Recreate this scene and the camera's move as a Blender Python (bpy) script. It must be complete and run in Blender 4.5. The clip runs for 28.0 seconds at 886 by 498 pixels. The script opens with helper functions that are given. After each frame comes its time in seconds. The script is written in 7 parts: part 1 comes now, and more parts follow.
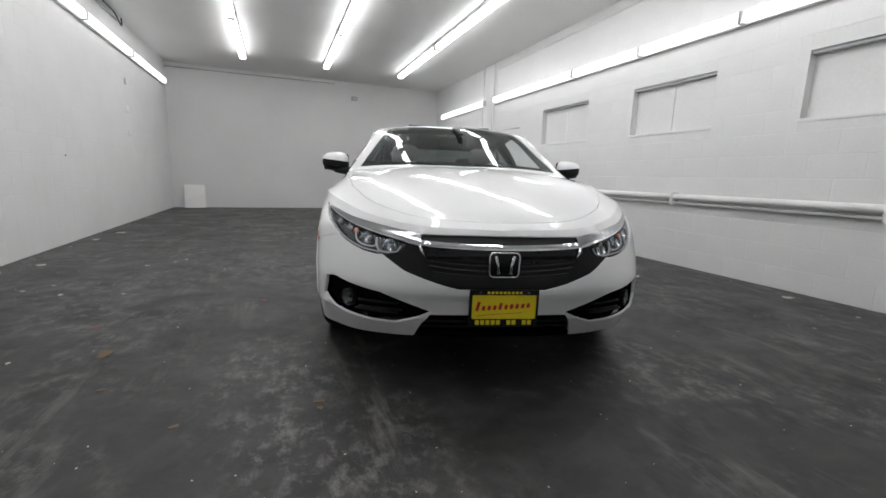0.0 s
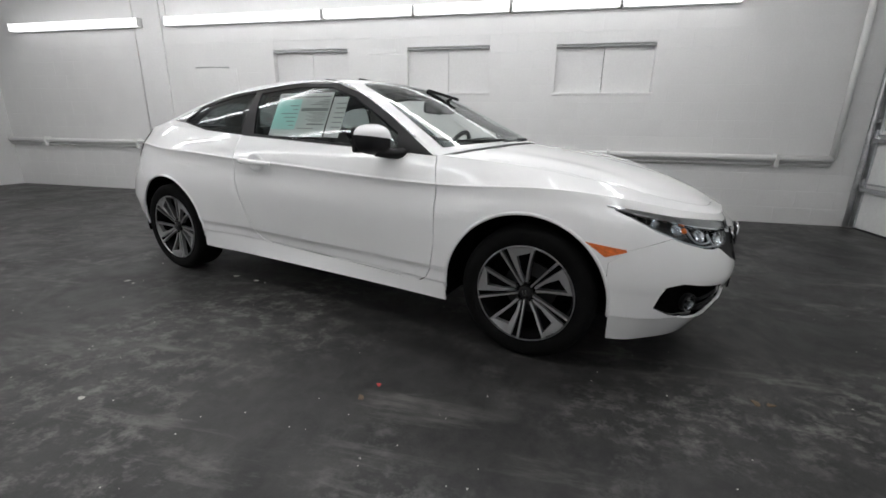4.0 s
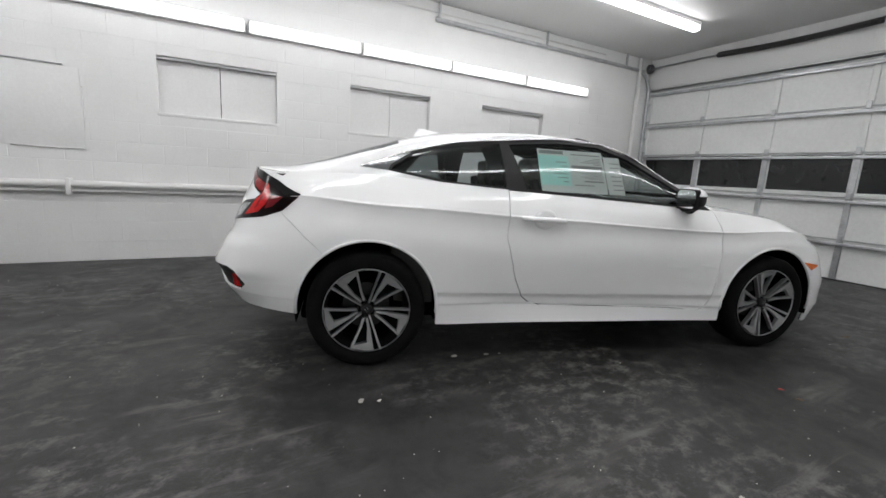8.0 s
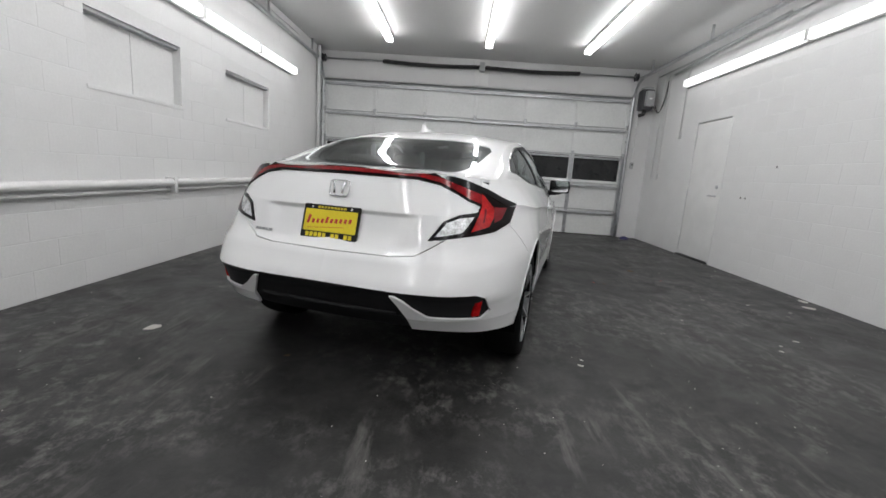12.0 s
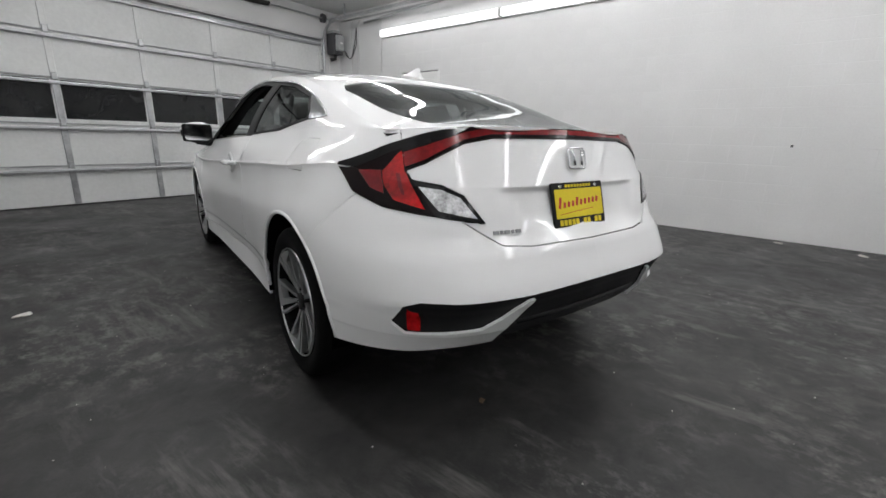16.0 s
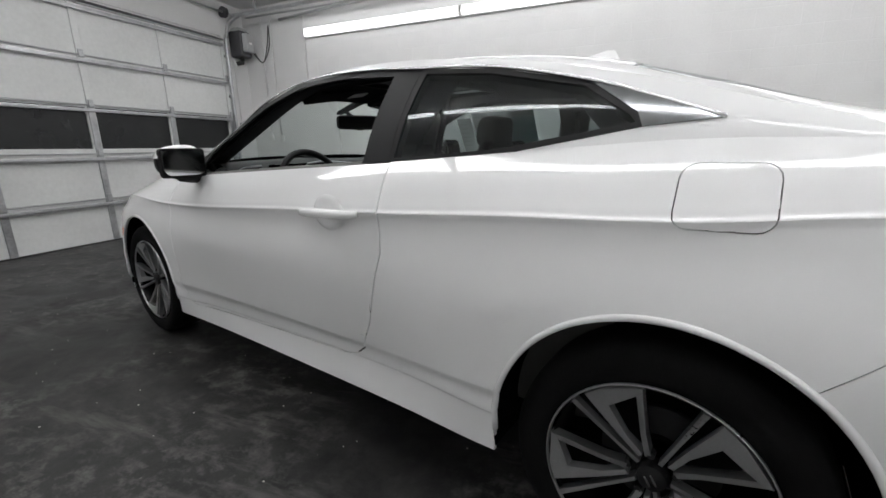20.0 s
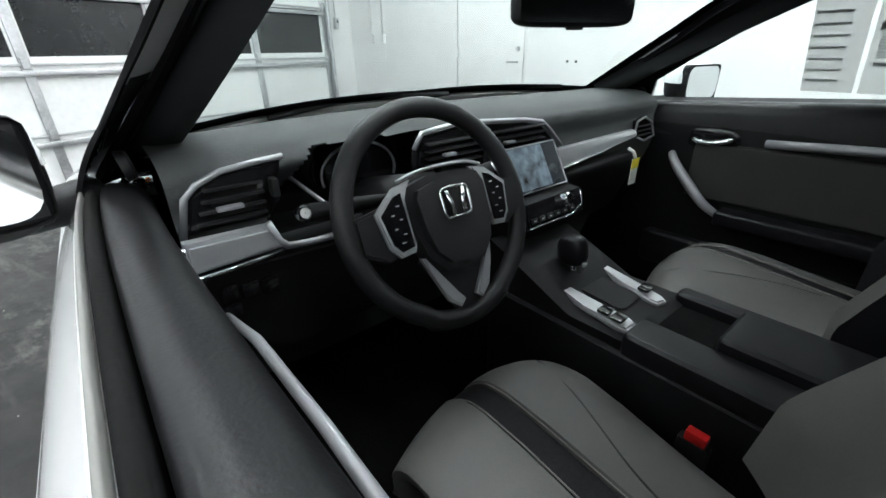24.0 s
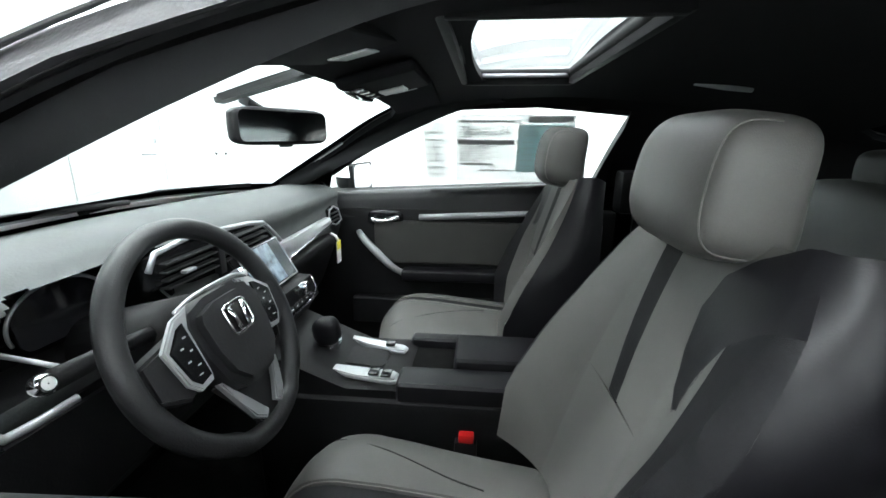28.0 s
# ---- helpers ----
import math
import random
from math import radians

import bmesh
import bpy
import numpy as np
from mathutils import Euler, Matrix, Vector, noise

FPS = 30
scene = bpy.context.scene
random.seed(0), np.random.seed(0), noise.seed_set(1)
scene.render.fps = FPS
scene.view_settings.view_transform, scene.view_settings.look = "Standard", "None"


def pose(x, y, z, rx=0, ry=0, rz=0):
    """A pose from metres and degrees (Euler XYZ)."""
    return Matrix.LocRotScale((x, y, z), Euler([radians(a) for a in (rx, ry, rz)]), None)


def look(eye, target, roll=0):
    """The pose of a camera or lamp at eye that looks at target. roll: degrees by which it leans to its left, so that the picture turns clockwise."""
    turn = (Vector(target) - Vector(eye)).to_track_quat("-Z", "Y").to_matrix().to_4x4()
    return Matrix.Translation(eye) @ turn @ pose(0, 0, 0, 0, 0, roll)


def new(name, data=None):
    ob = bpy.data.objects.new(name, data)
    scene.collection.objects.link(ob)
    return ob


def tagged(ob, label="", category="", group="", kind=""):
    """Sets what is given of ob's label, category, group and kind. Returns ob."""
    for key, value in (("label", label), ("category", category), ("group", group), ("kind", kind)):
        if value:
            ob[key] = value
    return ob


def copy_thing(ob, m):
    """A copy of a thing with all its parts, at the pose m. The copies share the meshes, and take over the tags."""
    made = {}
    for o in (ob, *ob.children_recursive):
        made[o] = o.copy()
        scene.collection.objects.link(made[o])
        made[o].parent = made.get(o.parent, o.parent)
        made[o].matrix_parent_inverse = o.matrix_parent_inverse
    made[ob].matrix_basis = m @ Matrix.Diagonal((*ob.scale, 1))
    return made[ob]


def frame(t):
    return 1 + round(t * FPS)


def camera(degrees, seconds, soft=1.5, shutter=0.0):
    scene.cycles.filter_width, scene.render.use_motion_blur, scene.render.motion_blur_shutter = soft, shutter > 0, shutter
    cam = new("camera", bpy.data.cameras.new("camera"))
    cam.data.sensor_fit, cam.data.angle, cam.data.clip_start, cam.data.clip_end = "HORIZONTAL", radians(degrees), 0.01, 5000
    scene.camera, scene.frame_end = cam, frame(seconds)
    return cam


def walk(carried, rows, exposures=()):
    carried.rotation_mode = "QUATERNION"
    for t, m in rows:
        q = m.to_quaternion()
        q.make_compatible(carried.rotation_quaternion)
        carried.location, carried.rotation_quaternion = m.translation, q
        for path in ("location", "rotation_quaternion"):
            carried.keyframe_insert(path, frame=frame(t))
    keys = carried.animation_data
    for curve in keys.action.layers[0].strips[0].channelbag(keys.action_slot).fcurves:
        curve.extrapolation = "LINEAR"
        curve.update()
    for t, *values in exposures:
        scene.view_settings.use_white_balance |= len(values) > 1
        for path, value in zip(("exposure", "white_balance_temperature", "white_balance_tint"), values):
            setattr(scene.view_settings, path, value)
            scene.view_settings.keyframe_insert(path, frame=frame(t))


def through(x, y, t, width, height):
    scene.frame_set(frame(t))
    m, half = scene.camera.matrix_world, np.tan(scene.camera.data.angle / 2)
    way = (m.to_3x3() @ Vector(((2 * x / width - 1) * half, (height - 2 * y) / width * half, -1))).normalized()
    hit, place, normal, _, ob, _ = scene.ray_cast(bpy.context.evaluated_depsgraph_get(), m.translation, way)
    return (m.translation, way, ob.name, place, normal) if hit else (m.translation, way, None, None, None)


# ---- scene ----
cam = camera(93.0, 28.0, soft=1.6)
PATH = [
    (0, (-0.457, -3.938, 0.909), (-0.236, -1.978, 0.576), 2.0),
    (0.5, (-0.774, -3.788, 0.918), (-0.292, -1.889, 0.513), 3.9),
    (1, (-1.142, -3.688, 0.945), (-0.299, -1.913, 0.567), 1.9),
    (1.5, (-1.468, -3.472, 0.958), (-0.415, -1.819, 0.561), 0.3),
    (2, (-1.802, -3.211, 0.979), (-0.534, -1.71, 0.606), 0.7),
    (2.5, (-2.072, -2.917, 1.0), (-0.698, -1.52, 0.6), -2.1),
    (3, (-2.283, -2.565, 1.038), (-0.82, -1.271, 0.609), -0.9),
    (3.5, (-2.505, -2.228, 1.059), (-0.91, -1.128, 0.565), 0.3),
    (5.5, (-2.945, -0.613, 1.057), (-1.033, -0.285, 0.569), 2.1),
    (6, (-3.025, -0.202, 1.058), (-1.076, -0.027, 0.644), 2.5),
    (6.5, (-3.043, 0.216, 1.064), (-1.092, 0.229, 0.623), 2.2),
    (7, (-3.117, 0.624, 1.059), (-1.162, 0.438, 0.679), 2.8),
    (7.5, (-3.097, 1.036, 1.067), (-1.149, 0.758, 0.708), 3.4),
    (8, (-3.08, 1.468, 1.069), (-1.163, 1.017, 0.722), 3.2),
    (8.5, (-3.014, 1.857, 1.071), (-1.135, 1.252, 0.75), 3.5),
    (9, (-2.849, 2.219, 1.068), (-1.105, 1.296, 0.74), 5.4),
    (9.5, (-2.695, 2.605, 1.068), (-1.131, 1.403, 0.737), 7.0),
    (10, (-2.404, 2.946, 1.069), (-0.975, 1.591, 0.72), 5.8),
    (10.5, (-2.144, 3.294, 1.072), (-0.964, 1.708, 0.772), 4.2),
    (11, (-1.785, 3.523, 1.071), (-0.788, 1.813, 0.783), 4.6),
    (11.5, (-1.419, 3.737, 1.064), (-0.638, 1.922, 0.753), 3.6),
    (12, (-1.066, 3.858, 1.058), (-0.508, 1.971, 0.704), 4.0),
    (12.5, (-0.68, 3.926, 1.055), (-0.418, 1.982, 0.663), 4.7),
    (13, (-0.301, 3.959, 1.047), (-0.337, 1.997, 0.659), 5.2),
    (13.5, (0.083, 3.862, 1.037), (-0.213, 1.923, 0.644), 5.4),
    (15.5, (1.253, 3.265, 1.005), (0.196, 1.628, 0.554), 2.7),
    (16, (1.37, 3.071, 1.021), (0.214, 1.522, 0.506), 1.5),
    (16.5, (1.517, 2.892, 1.016), (0.306, 1.398, 0.465), -0.4),
    (17, (1.598, 2.701, 1.006), (0.356, 1.222, 0.489), -0.2),
    (17.5, (1.657, 2.507, 1.006), (0.363, 1.063, 0.512), 1.8),
    (18, (1.739, 2.351, 1.003), (0.349, 1.011, 0.48), 3.3),
    (18.5, (1.768, 2.178, 0.995), (0.339, 0.882, 0.464), 2.7),
    (19, (1.78, 1.98, 0.991), (0.313, 0.738, 0.439), 5.1),
    (19.5, (1.819, 1.728, 1.018), (0.292, 0.553, 0.481), 1.5),
    (20, (1.745, 1.459, 1.041), (0.186, 0.296, 0.577), -1.2),
    (20.5, (1.615, 1.153, 1.075), (0.117, -0.108, 0.67), 1.5),
    (22.5, (0.986, 0.281, 1.164), (-0.415, -1.034, 0.609), -1.3),
    (23, (0.851, 0.175, 1.145), (-0.405, -1.226, 0.466), 0.1),
    (23.5, (0.792, 0.135, 1.126), (-0.372, -1.273, 0.312), 0.2),
    (24, (0.787, 0.118, 1.12), (-0.364, -1.278, 0.268), -0.9),
    (24.5, (0.786, 0.11, 1.119), (-0.361, -1.289, 0.264), -1.8),
    (25, (0.787, 0.113, 1.122), (-0.373, -1.283, 0.283), -2.2),
    (25.5, (0.805, 0.091, 1.137), (-0.516, -1.186, 0.347), -1.4),
    (26, (0.848, 0.031, 1.156), (-0.767, -0.912, 0.448), -1.8),
    (26.5, (0.893, 0.036, 1.17), (-0.874, -0.639, 0.521), -2.6),
    (27, (0.917, 0.028, 1.168), (-0.95, -0.396, 0.591), -1.5),
    (27.5, (0.933, 0.025, 1.171), (-0.972, -0.249, 0.627), -0.6),
    (28, (0.946, 0.02, 1.177), (-0.979, -0.156, 0.663), 0.3),
]
walk(cam, [(r[0], look(*r[1:])) for r in PATH],
     [(0.0, 0.0, 6500, 10), (21.0, 0.0, 6500, 10), (22.5, -0.4, 6300, 6), (23.0, 0.0, 6200, 5), (23.6, 1.0, 6200, 5), (24.5, 1.95, 6200, 5), (25.5, 2.3, 6200, 5), (27.0, 2.65, 6200, 4), (28.0, 2.65, 6200, 4)])

# ---- light ----
world = bpy.data.worlds.new("world")
scene.world = world
world.use_nodes = True
world.node_tree.nodes["Background"].inputs[0].default_value = (0.02, 0.022, 0.026, 1)
world.node_tree.nodes["Background"].inputs[1].default_value = 0.3

TUBE = 14.2          # strength of the fluorescent diffusers
ROOM = pose(0, 0, 0, 0, 0, 15.2)
XL, XR, YG, YB, ZC = -3.78, 2.84, -4.80, 8.05, 3.30


# ---- helpers for building ----
def link(node_tree, a, b):
    node_tree.links.new(a, b)


def material(name, base, rough=0.5, metal=0.0, var=0.08, scale=6.0, fine=80.0, bump=0.05, coat=0.0, spec=0.5, tint=None, rvar=0.1, rand=0.0):
    """A principled surface with colour and gloss varied at two scales, and a fine relief."""
    m = bpy.data.materials.new(name)
    m.use_nodes = True
    nt = m.node_tree
    n = nt.nodes
    b = n["Principled BSDF"]
    b.inputs["Metallic"].default_value = metal
    b.inputs["Coat Weight"].default_value = coat
    b.inputs["Coat Roughness"].default_value = 0.04
    b.inputs["Specular IOR Level"].default_value = spec
    tc = n.new("ShaderNodeTexCoord")
    big = n.new("ShaderNodeTexNoise")
    big.inputs["Scale"].default_value = scale
    big.inputs["Detail"].default_value = 5
    small = n.new("ShaderNodeTexNoise")
    small.inputs["Scale"].default_value = fine
    small.inputs["Detail"].default_value = 3
    link(nt, tc.outputs["Object"], big.inputs["Vector"])
    link(nt, tc.outputs["Object"], small.inputs["Vector"])
    add = n.new("ShaderNodeMath")
    add.operation = "MULTIPLY_ADD"
    link(nt, small.outputs["Fac"], add.inputs[0])
    add.inputs[1].default_value = 0.4
    mul = n.new("ShaderNodeMath")
    mul.operation = "MULTIPLY"
    mul.inputs[1].default_value = 0.6
    link(nt, big.outputs["Fac"], mul.inputs[0])
    link(nt, mul.outputs[0], add.inputs[2])
    ramp = n.new("ShaderNodeValToRGB")
    lo = tuple(max(0, c * (1 - var * 2)) for c in (tint or base))
    hi = tuple(min(1, c * (1 + var)) for c in base)
    ramp.color_ramp.elements[0].position, ramp.color_ramp.elements[0].color = 0.3, (*lo, 1)
    ramp.color_ramp.elements[1].position, ramp.color_ramp.elements[1].color = 0.62, (*hi, 1)
    link(nt, add.outputs[0], ramp.inputs[0])
    col = ramp.outputs[0]
    if rand:
        oi = n.new("ShaderNodeObjectInfo")
        hsv = n.new("ShaderNodeHueSaturation")
        mr = n.new("ShaderNodeMapRange")
        mr.inputs["To Min"].default_value, mr.inputs["To Max"].default_value = 1 - rand, 1 + rand
        link(nt, oi.outputs["Random"], mr.inputs["Value"])
        link(nt, mr.outputs[0], hsv.inputs["Value"])
        link(nt, col, hsv.inputs["Color"])
        col = hsv.outputs[0]
    link(nt, col, b.inputs["Base Color"])
    mr = n.new("ShaderNodeMapRange")
    mr.inputs["To Min"].default_value, mr.inputs["To Max"].default_value = max(0.02, rough - rvar), min(1, rough + rvar)
    link(nt, add.outputs[0], mr.inputs["Value"])
    link(nt, mr.outputs[0], b.inputs["Roughness"])
    if bump:
        bp = n.new("ShaderNodeBump")
        bp.inputs["Strength"].default_value = bump
        bp.inputs["Distance"].default_value = 0.0025
        link(nt, small.outputs["Fac"], bp.inputs["Height"])
        link(nt, bp.outputs[0], b.inputs["Normal"])
    return m


def glow(name, colour, strength):
    m = bpy.data.materials.new(name)
    m.use_nodes = True
    b = m.node_tree.nodes["Principled BSDF"]
    b.inputs["Base Color"].default_value = (0.9, 0.9, 0.9, 1)
    b.inputs["Emission Color"].default_value = (*colour, 1)
    b.inputs["Emission Strength"].default_value = strength
    return m


def glass(name, colour, rough=0.0, ior=1.45, mix=0.045):
    """Thin glass: mostly clear with a coloured tint, and a mirror gloss by Fresnel."""
    m = bpy.data.materials.new(name)
    m.use_nodes = True
    nt = m.node_tree
    n = nt.nodes
    n.remove(n["Principled BSDF"])
    tr = n.new("ShaderNodeBsdfTransparent")
    tr.inputs[0].default_value = (*colour, 1)
    gl = n.new("ShaderNodeBsdfGlossy")
    gl.inputs["Roughness"].default_value = rough
    gl.inputs["Color"].default_value = (0.95, 0.97, 0.97, 1)
    lw = n.new("ShaderNodeLayerWeight")
    lw.inputs["Blend"].default_value = 0.5
    pw = n.new("ShaderNodeMath")
    pw.operation = "POWER"
    pw.inputs[1].default_value = 5.0
    link(nt, lw.outputs["Facing"], pw.inputs[0])
    fr = n.new("ShaderNodeMath")
    fr.operation = "MULTIPLY_ADD"
    fr.inputs[1].default_value, fr.inputs[2].default_value = 0.75, mix
    link(nt, pw.outputs[0], fr.inputs[0])
    mx = n.new("ShaderNodeMixShader")
    link(nt, fr.outputs[0], mx.inputs[0])
    link(nt, tr.outputs[0], mx.inputs[1])
    link(nt, gl.outputs[0], mx.inputs[2])
    link(nt, mx.outputs[0], n["Material Output"].inputs[0])
    return m


def paper(name, colour, through=0.55):
    """Thin paper that lets light through."""
    m = bpy.data.materials.new(name)
    m.use_nodes = True
    nt = m.node_tree
    n = nt.nodes
    n.remove(n["Principled BSDF"])
    d = n.new("ShaderNodeBsdfDiffuse")
    d.inputs[0].default_value = (*colour, 1)
    t = n.new("ShaderNodeBsdfTranslucent")
    t.inputs[0].default_value = (*colour, 1)
    mx = n.new("ShaderNodeMixShader")
    mx.inputs[0].default_value = through
    link(nt, d.outputs[0], mx.inputs[1])
    link(nt, t.outputs[0], mx.inputs[2])
    link(nt, mx.outputs[0], n["Material Output"].inputs[0])
    return m


def mesh_of(bm, name, smooth=True, angle=35):
    me = bpy.data.meshes.new(name)
    if smooth:
        lim = radians(angle)
        for f in bm.faces:
            f.smooth = True
        for e in bm.edges:
            if len(e.link_faces) == 2 and e.calc_face_angle(0) > lim:
                e.smooth = False
    bm.to_mesh(me)
    bm.free()
    return me


def part(name, bm, mat, parent=None, label="", m=None, smooth=True, angle=35):
    ob = new(name, bm if isinstance(bm, bpy.types.Mesh) else mesh_of(bm, name, smooth, angle))
    if mat and not ob.data.materials:
        ob.data.materials.append(mat)
    if parent:
        ob.parent = parent
    if m is not None:
        ob.matrix_basis = m
    if label:
        ob["label"] = label
    return ob


def thing(name, label, category, m=None, group="", kind=""):
    ob = new(name)
    ob.empty_display_size = 0.1
    if m is not None:
        ob.matrix_basis = m
    return tagged(ob, label, category, group, kind)


def solid(name, bm, mat, label, category, m=None, group="", kind="", smooth=True, angle=35):
    return tagged(part(name, bm, mat, None, "", m, smooth, angle), label, category, group, kind)


def box(x0, y0, z0, x1, y1, z1, bevel=0.0, seg=2, bm=None):
    bm = bm or bmesh.new()
    r = bmesh.ops.create_cube(bm, size=1)
    vs = r["verts"]
    for v in vs:
        v.co = Vector(((x0 + x1) / 2 + v.co.x * (x1 - x0), (y0 + y1) / 2 + v.co.y * (y1 - y0), (z0 + z1) / 2 + v.co.z * (z1 - z0)))
    if bevel:
        es = list({e for v in vs for e in v.link_edges})
        bmesh.ops.bevel(bm, geom=es, offset=bevel, segments=seg, affect="EDGES", profile=0.6)
    return bm


def tube(points, radius, sides=12, bm=None, closed=False, caps=True):
    """A round bar along points; radius may be a list, one for each point."""
    bm = bm or bmesh.new()
    pts = [Vector(p) for p in points]
    n = len(pts)
    rings = []
    up = None
    for i, p in enumerate(pts):
        a = pts[(i - 1) % n] if (closed or i) else p
        b = pts[(i + 1) % n] if (closed or i < n - 1) else p
        d = (b - a).normalized()
        if up is None:
            up = d.orthogonal().normalized()
        up = (up - d * up.dot(d)).normalized()
        side = d.cross(up)
        r = radius[i] if isinstance(radius, (list, tuple)) else radius
        rings.append([bm.verts.new(p + (up * math.cos(2 * math.pi * k / sides) + side * math.sin(2 * math.pi * k / sides)) * r) for k in range(sides)])
    for i in range(n if closed else n - 1):
        A, B = rings[i], rings[(i + 1) % n]
        for k in range(sides):
            bm.faces.new((A[k], A[(k + 1) % sides], B[(k + 1) % sides], B[k]))
    if caps and not closed:
        bm.faces.new(rings[0][::-1])
        bm.faces.new(rings[-1])
    return bm


def extrude_poly(pts, depth, bm=None, bevel=0.0, m=None):
    """A plate: outline pts (u, v) in the local XY plane, from z = 0 to depth."""
    bm = bm or bmesh.new()
    lo = [bm.verts.new((x, y, 0)) for x, y in pts]
    hi = [bm.verts.new((x, y, depth)) for x, y in pts]
    n = len(pts)
    bm.faces.new(lo[::-1])
    top = bm.faces.new(hi)
    for i in range(n):
        bm.faces.new((lo[i], lo[(i + 1) % n], hi[(i + 1) % n], hi[i]))
    if bevel:
        bmesh.ops.bevel(bm, geom=list(top.edges), offset=bevel, segments=2, affect="EDGES")
    bmesh.ops.recalc_face_normals(bm, faces=bm.faces[:])
    if m is not None:
        bm.transform(m)
    return bm


def revolve(profile, sides=32, axis="z", bm=None, cap=False):
    """Profile (r, h) turned about an axis."""
    bm = bm or bmesh.new()
    rings = []
    for r, h in profile:
        ring = []
        for k in range(sides):
            a = 2 * math.pi * k / sides
            c, s = r * math.cos(a), r * math.sin(a)
            co = {"z": (c, s, h), "x": (h, c, s), "y": (c, h, s)}[axis]
            ring.append(bm.verts.new(co))
        rings.append(ring)
    for A, B in zip(rings, rings[1:]):
        for k in range(sides):
            bm.faces.new((A[k], A[(k + 1) % sides], B[(k + 1) % sides], B[k]))
    if cap:
        bm.faces.new(rings[0][::-1])
        bm.faces.new(rings[-1])
    bmesh.ops.recalc_face_normals(bm, faces=bm.faces[:])
    return bm


def text_part(name, words, size, mat, m, parent, depth=0.001, label=""):
    """Raised letters in the built-in font."""
    cu = bpy.data.curves.new(name, "FONT")
    cu.body, cu.size, cu.align_x, cu.align_y, cu.extrude = words, size, "CENTER", "CENTER", depth
    tmp = bpy.data.objects.new("tmp", cu)
    scene.collection.objects.link(tmp)
    me = bpy.data.meshes.new_from_object(tmp.evaluated_get(bpy.context.evaluated_depsgraph_get()))
    bpy.data.objects.remove(tmp)
    return part(name, me, mat, parent, label, m)


def spline(pts, n):
    """n + 1 points evenly along a Catmull-Rom curve through pts, by its knots."""
    pts = [np.array(p, float) for p in pts]
    ext = [2 * pts[0] - pts[1]] + pts + [2 * pts[-1] - pts[-2]]
    out = []
    k = len(pts) - 1
    for i in range(n + 1):
        u = i / n * k
        j = min(int(u), k - 1)
        t = u - j
        p0, p1, p2, p3 = ext[j:j + 4]
        out.append(0.5 * ((2 * p1) + (p2 - p0) * t + (2 * p0 - 5 * p1 + 4 * p2 - p3) * t * t + (3 * p1 - p0 - 3 * p2 + p3) * t ** 3))
    return out

# ---- materials ----
M_WALL = material("wall_paint", (0.71, 0.71, 0.705), 0.55, var=0.035, scale=0.9, fine=45, bump=0.3, rvar=0.12)
M_BLOCK = material("block_paint", (0.71, 0.71, 0.705), 0.5, var=0.03, scale=1.6, fine=55, bump=0.35, rvar=0.12, rand=0.008)
M_CEIL = material("ceiling_paint", (0.72, 0.72, 0.71), 0.6, var=0.03, scale=0.7, fine=30, bump=0.05)
M_TUBE = glow("lit_tube", (0.985, 0.985, 1.0), TUBE)
M_WTUBE = glow("lit_wall_tube", (0.985, 0.985, 1.0), TUBE * 0.15)
M_FIX = material("lamp_housing", (0.75, 0.75, 0.74), 0.4, var=0.03)
M_DOOR = material("garage_panel_white", (0.72, 0.73, 0.72), 0.45, var=0.05, scale=1.2, fine=25, bump=0.1, rand=0.02)
M_GALV = material("galvanised_steel", (0.5, 0.51, 0.52), 0.35, metal=0.85, var=0.15, scale=8, fine=60, bump=0.05)
M_GREYP = material("grey_painted_metal", (0.42, 0.43, 0.43), 0.45, var=0.1, scale=4)
M_BLACKM = material("black_oily_metal", (0.03, 0.03, 0.03), 0.45, var=0.2)
M_DARKGL = material("dark_window_pane", (0.012, 0.013, 0.014), 0.12, var=0.2, bump=0)
M_MOTOR = material("motor_housing", (0.06, 0.06, 0.065), 0.5, var=0.2)
M_WHITEP = material("white_painted_steel", (0.74, 0.74, 0.73), 0.42, var=0.05, scale=3)
M_BOARD = material("white_board", (0.82, 0.82, 0.8), 0.5, var=0.03, bump=0.02)
M_LITTER = material("paper_scrap", (0.6, 0.58, 0.54), 0.8, var=0.2, scale=20, rand=0.3)
M_RED = material("red_scrap", (0.5, 0.06, 0.05), 0.6)
M_LEAF = material("dry_leaf", (0.16, 0.11, 0.07), 0.8, var=0.3, scale=30)


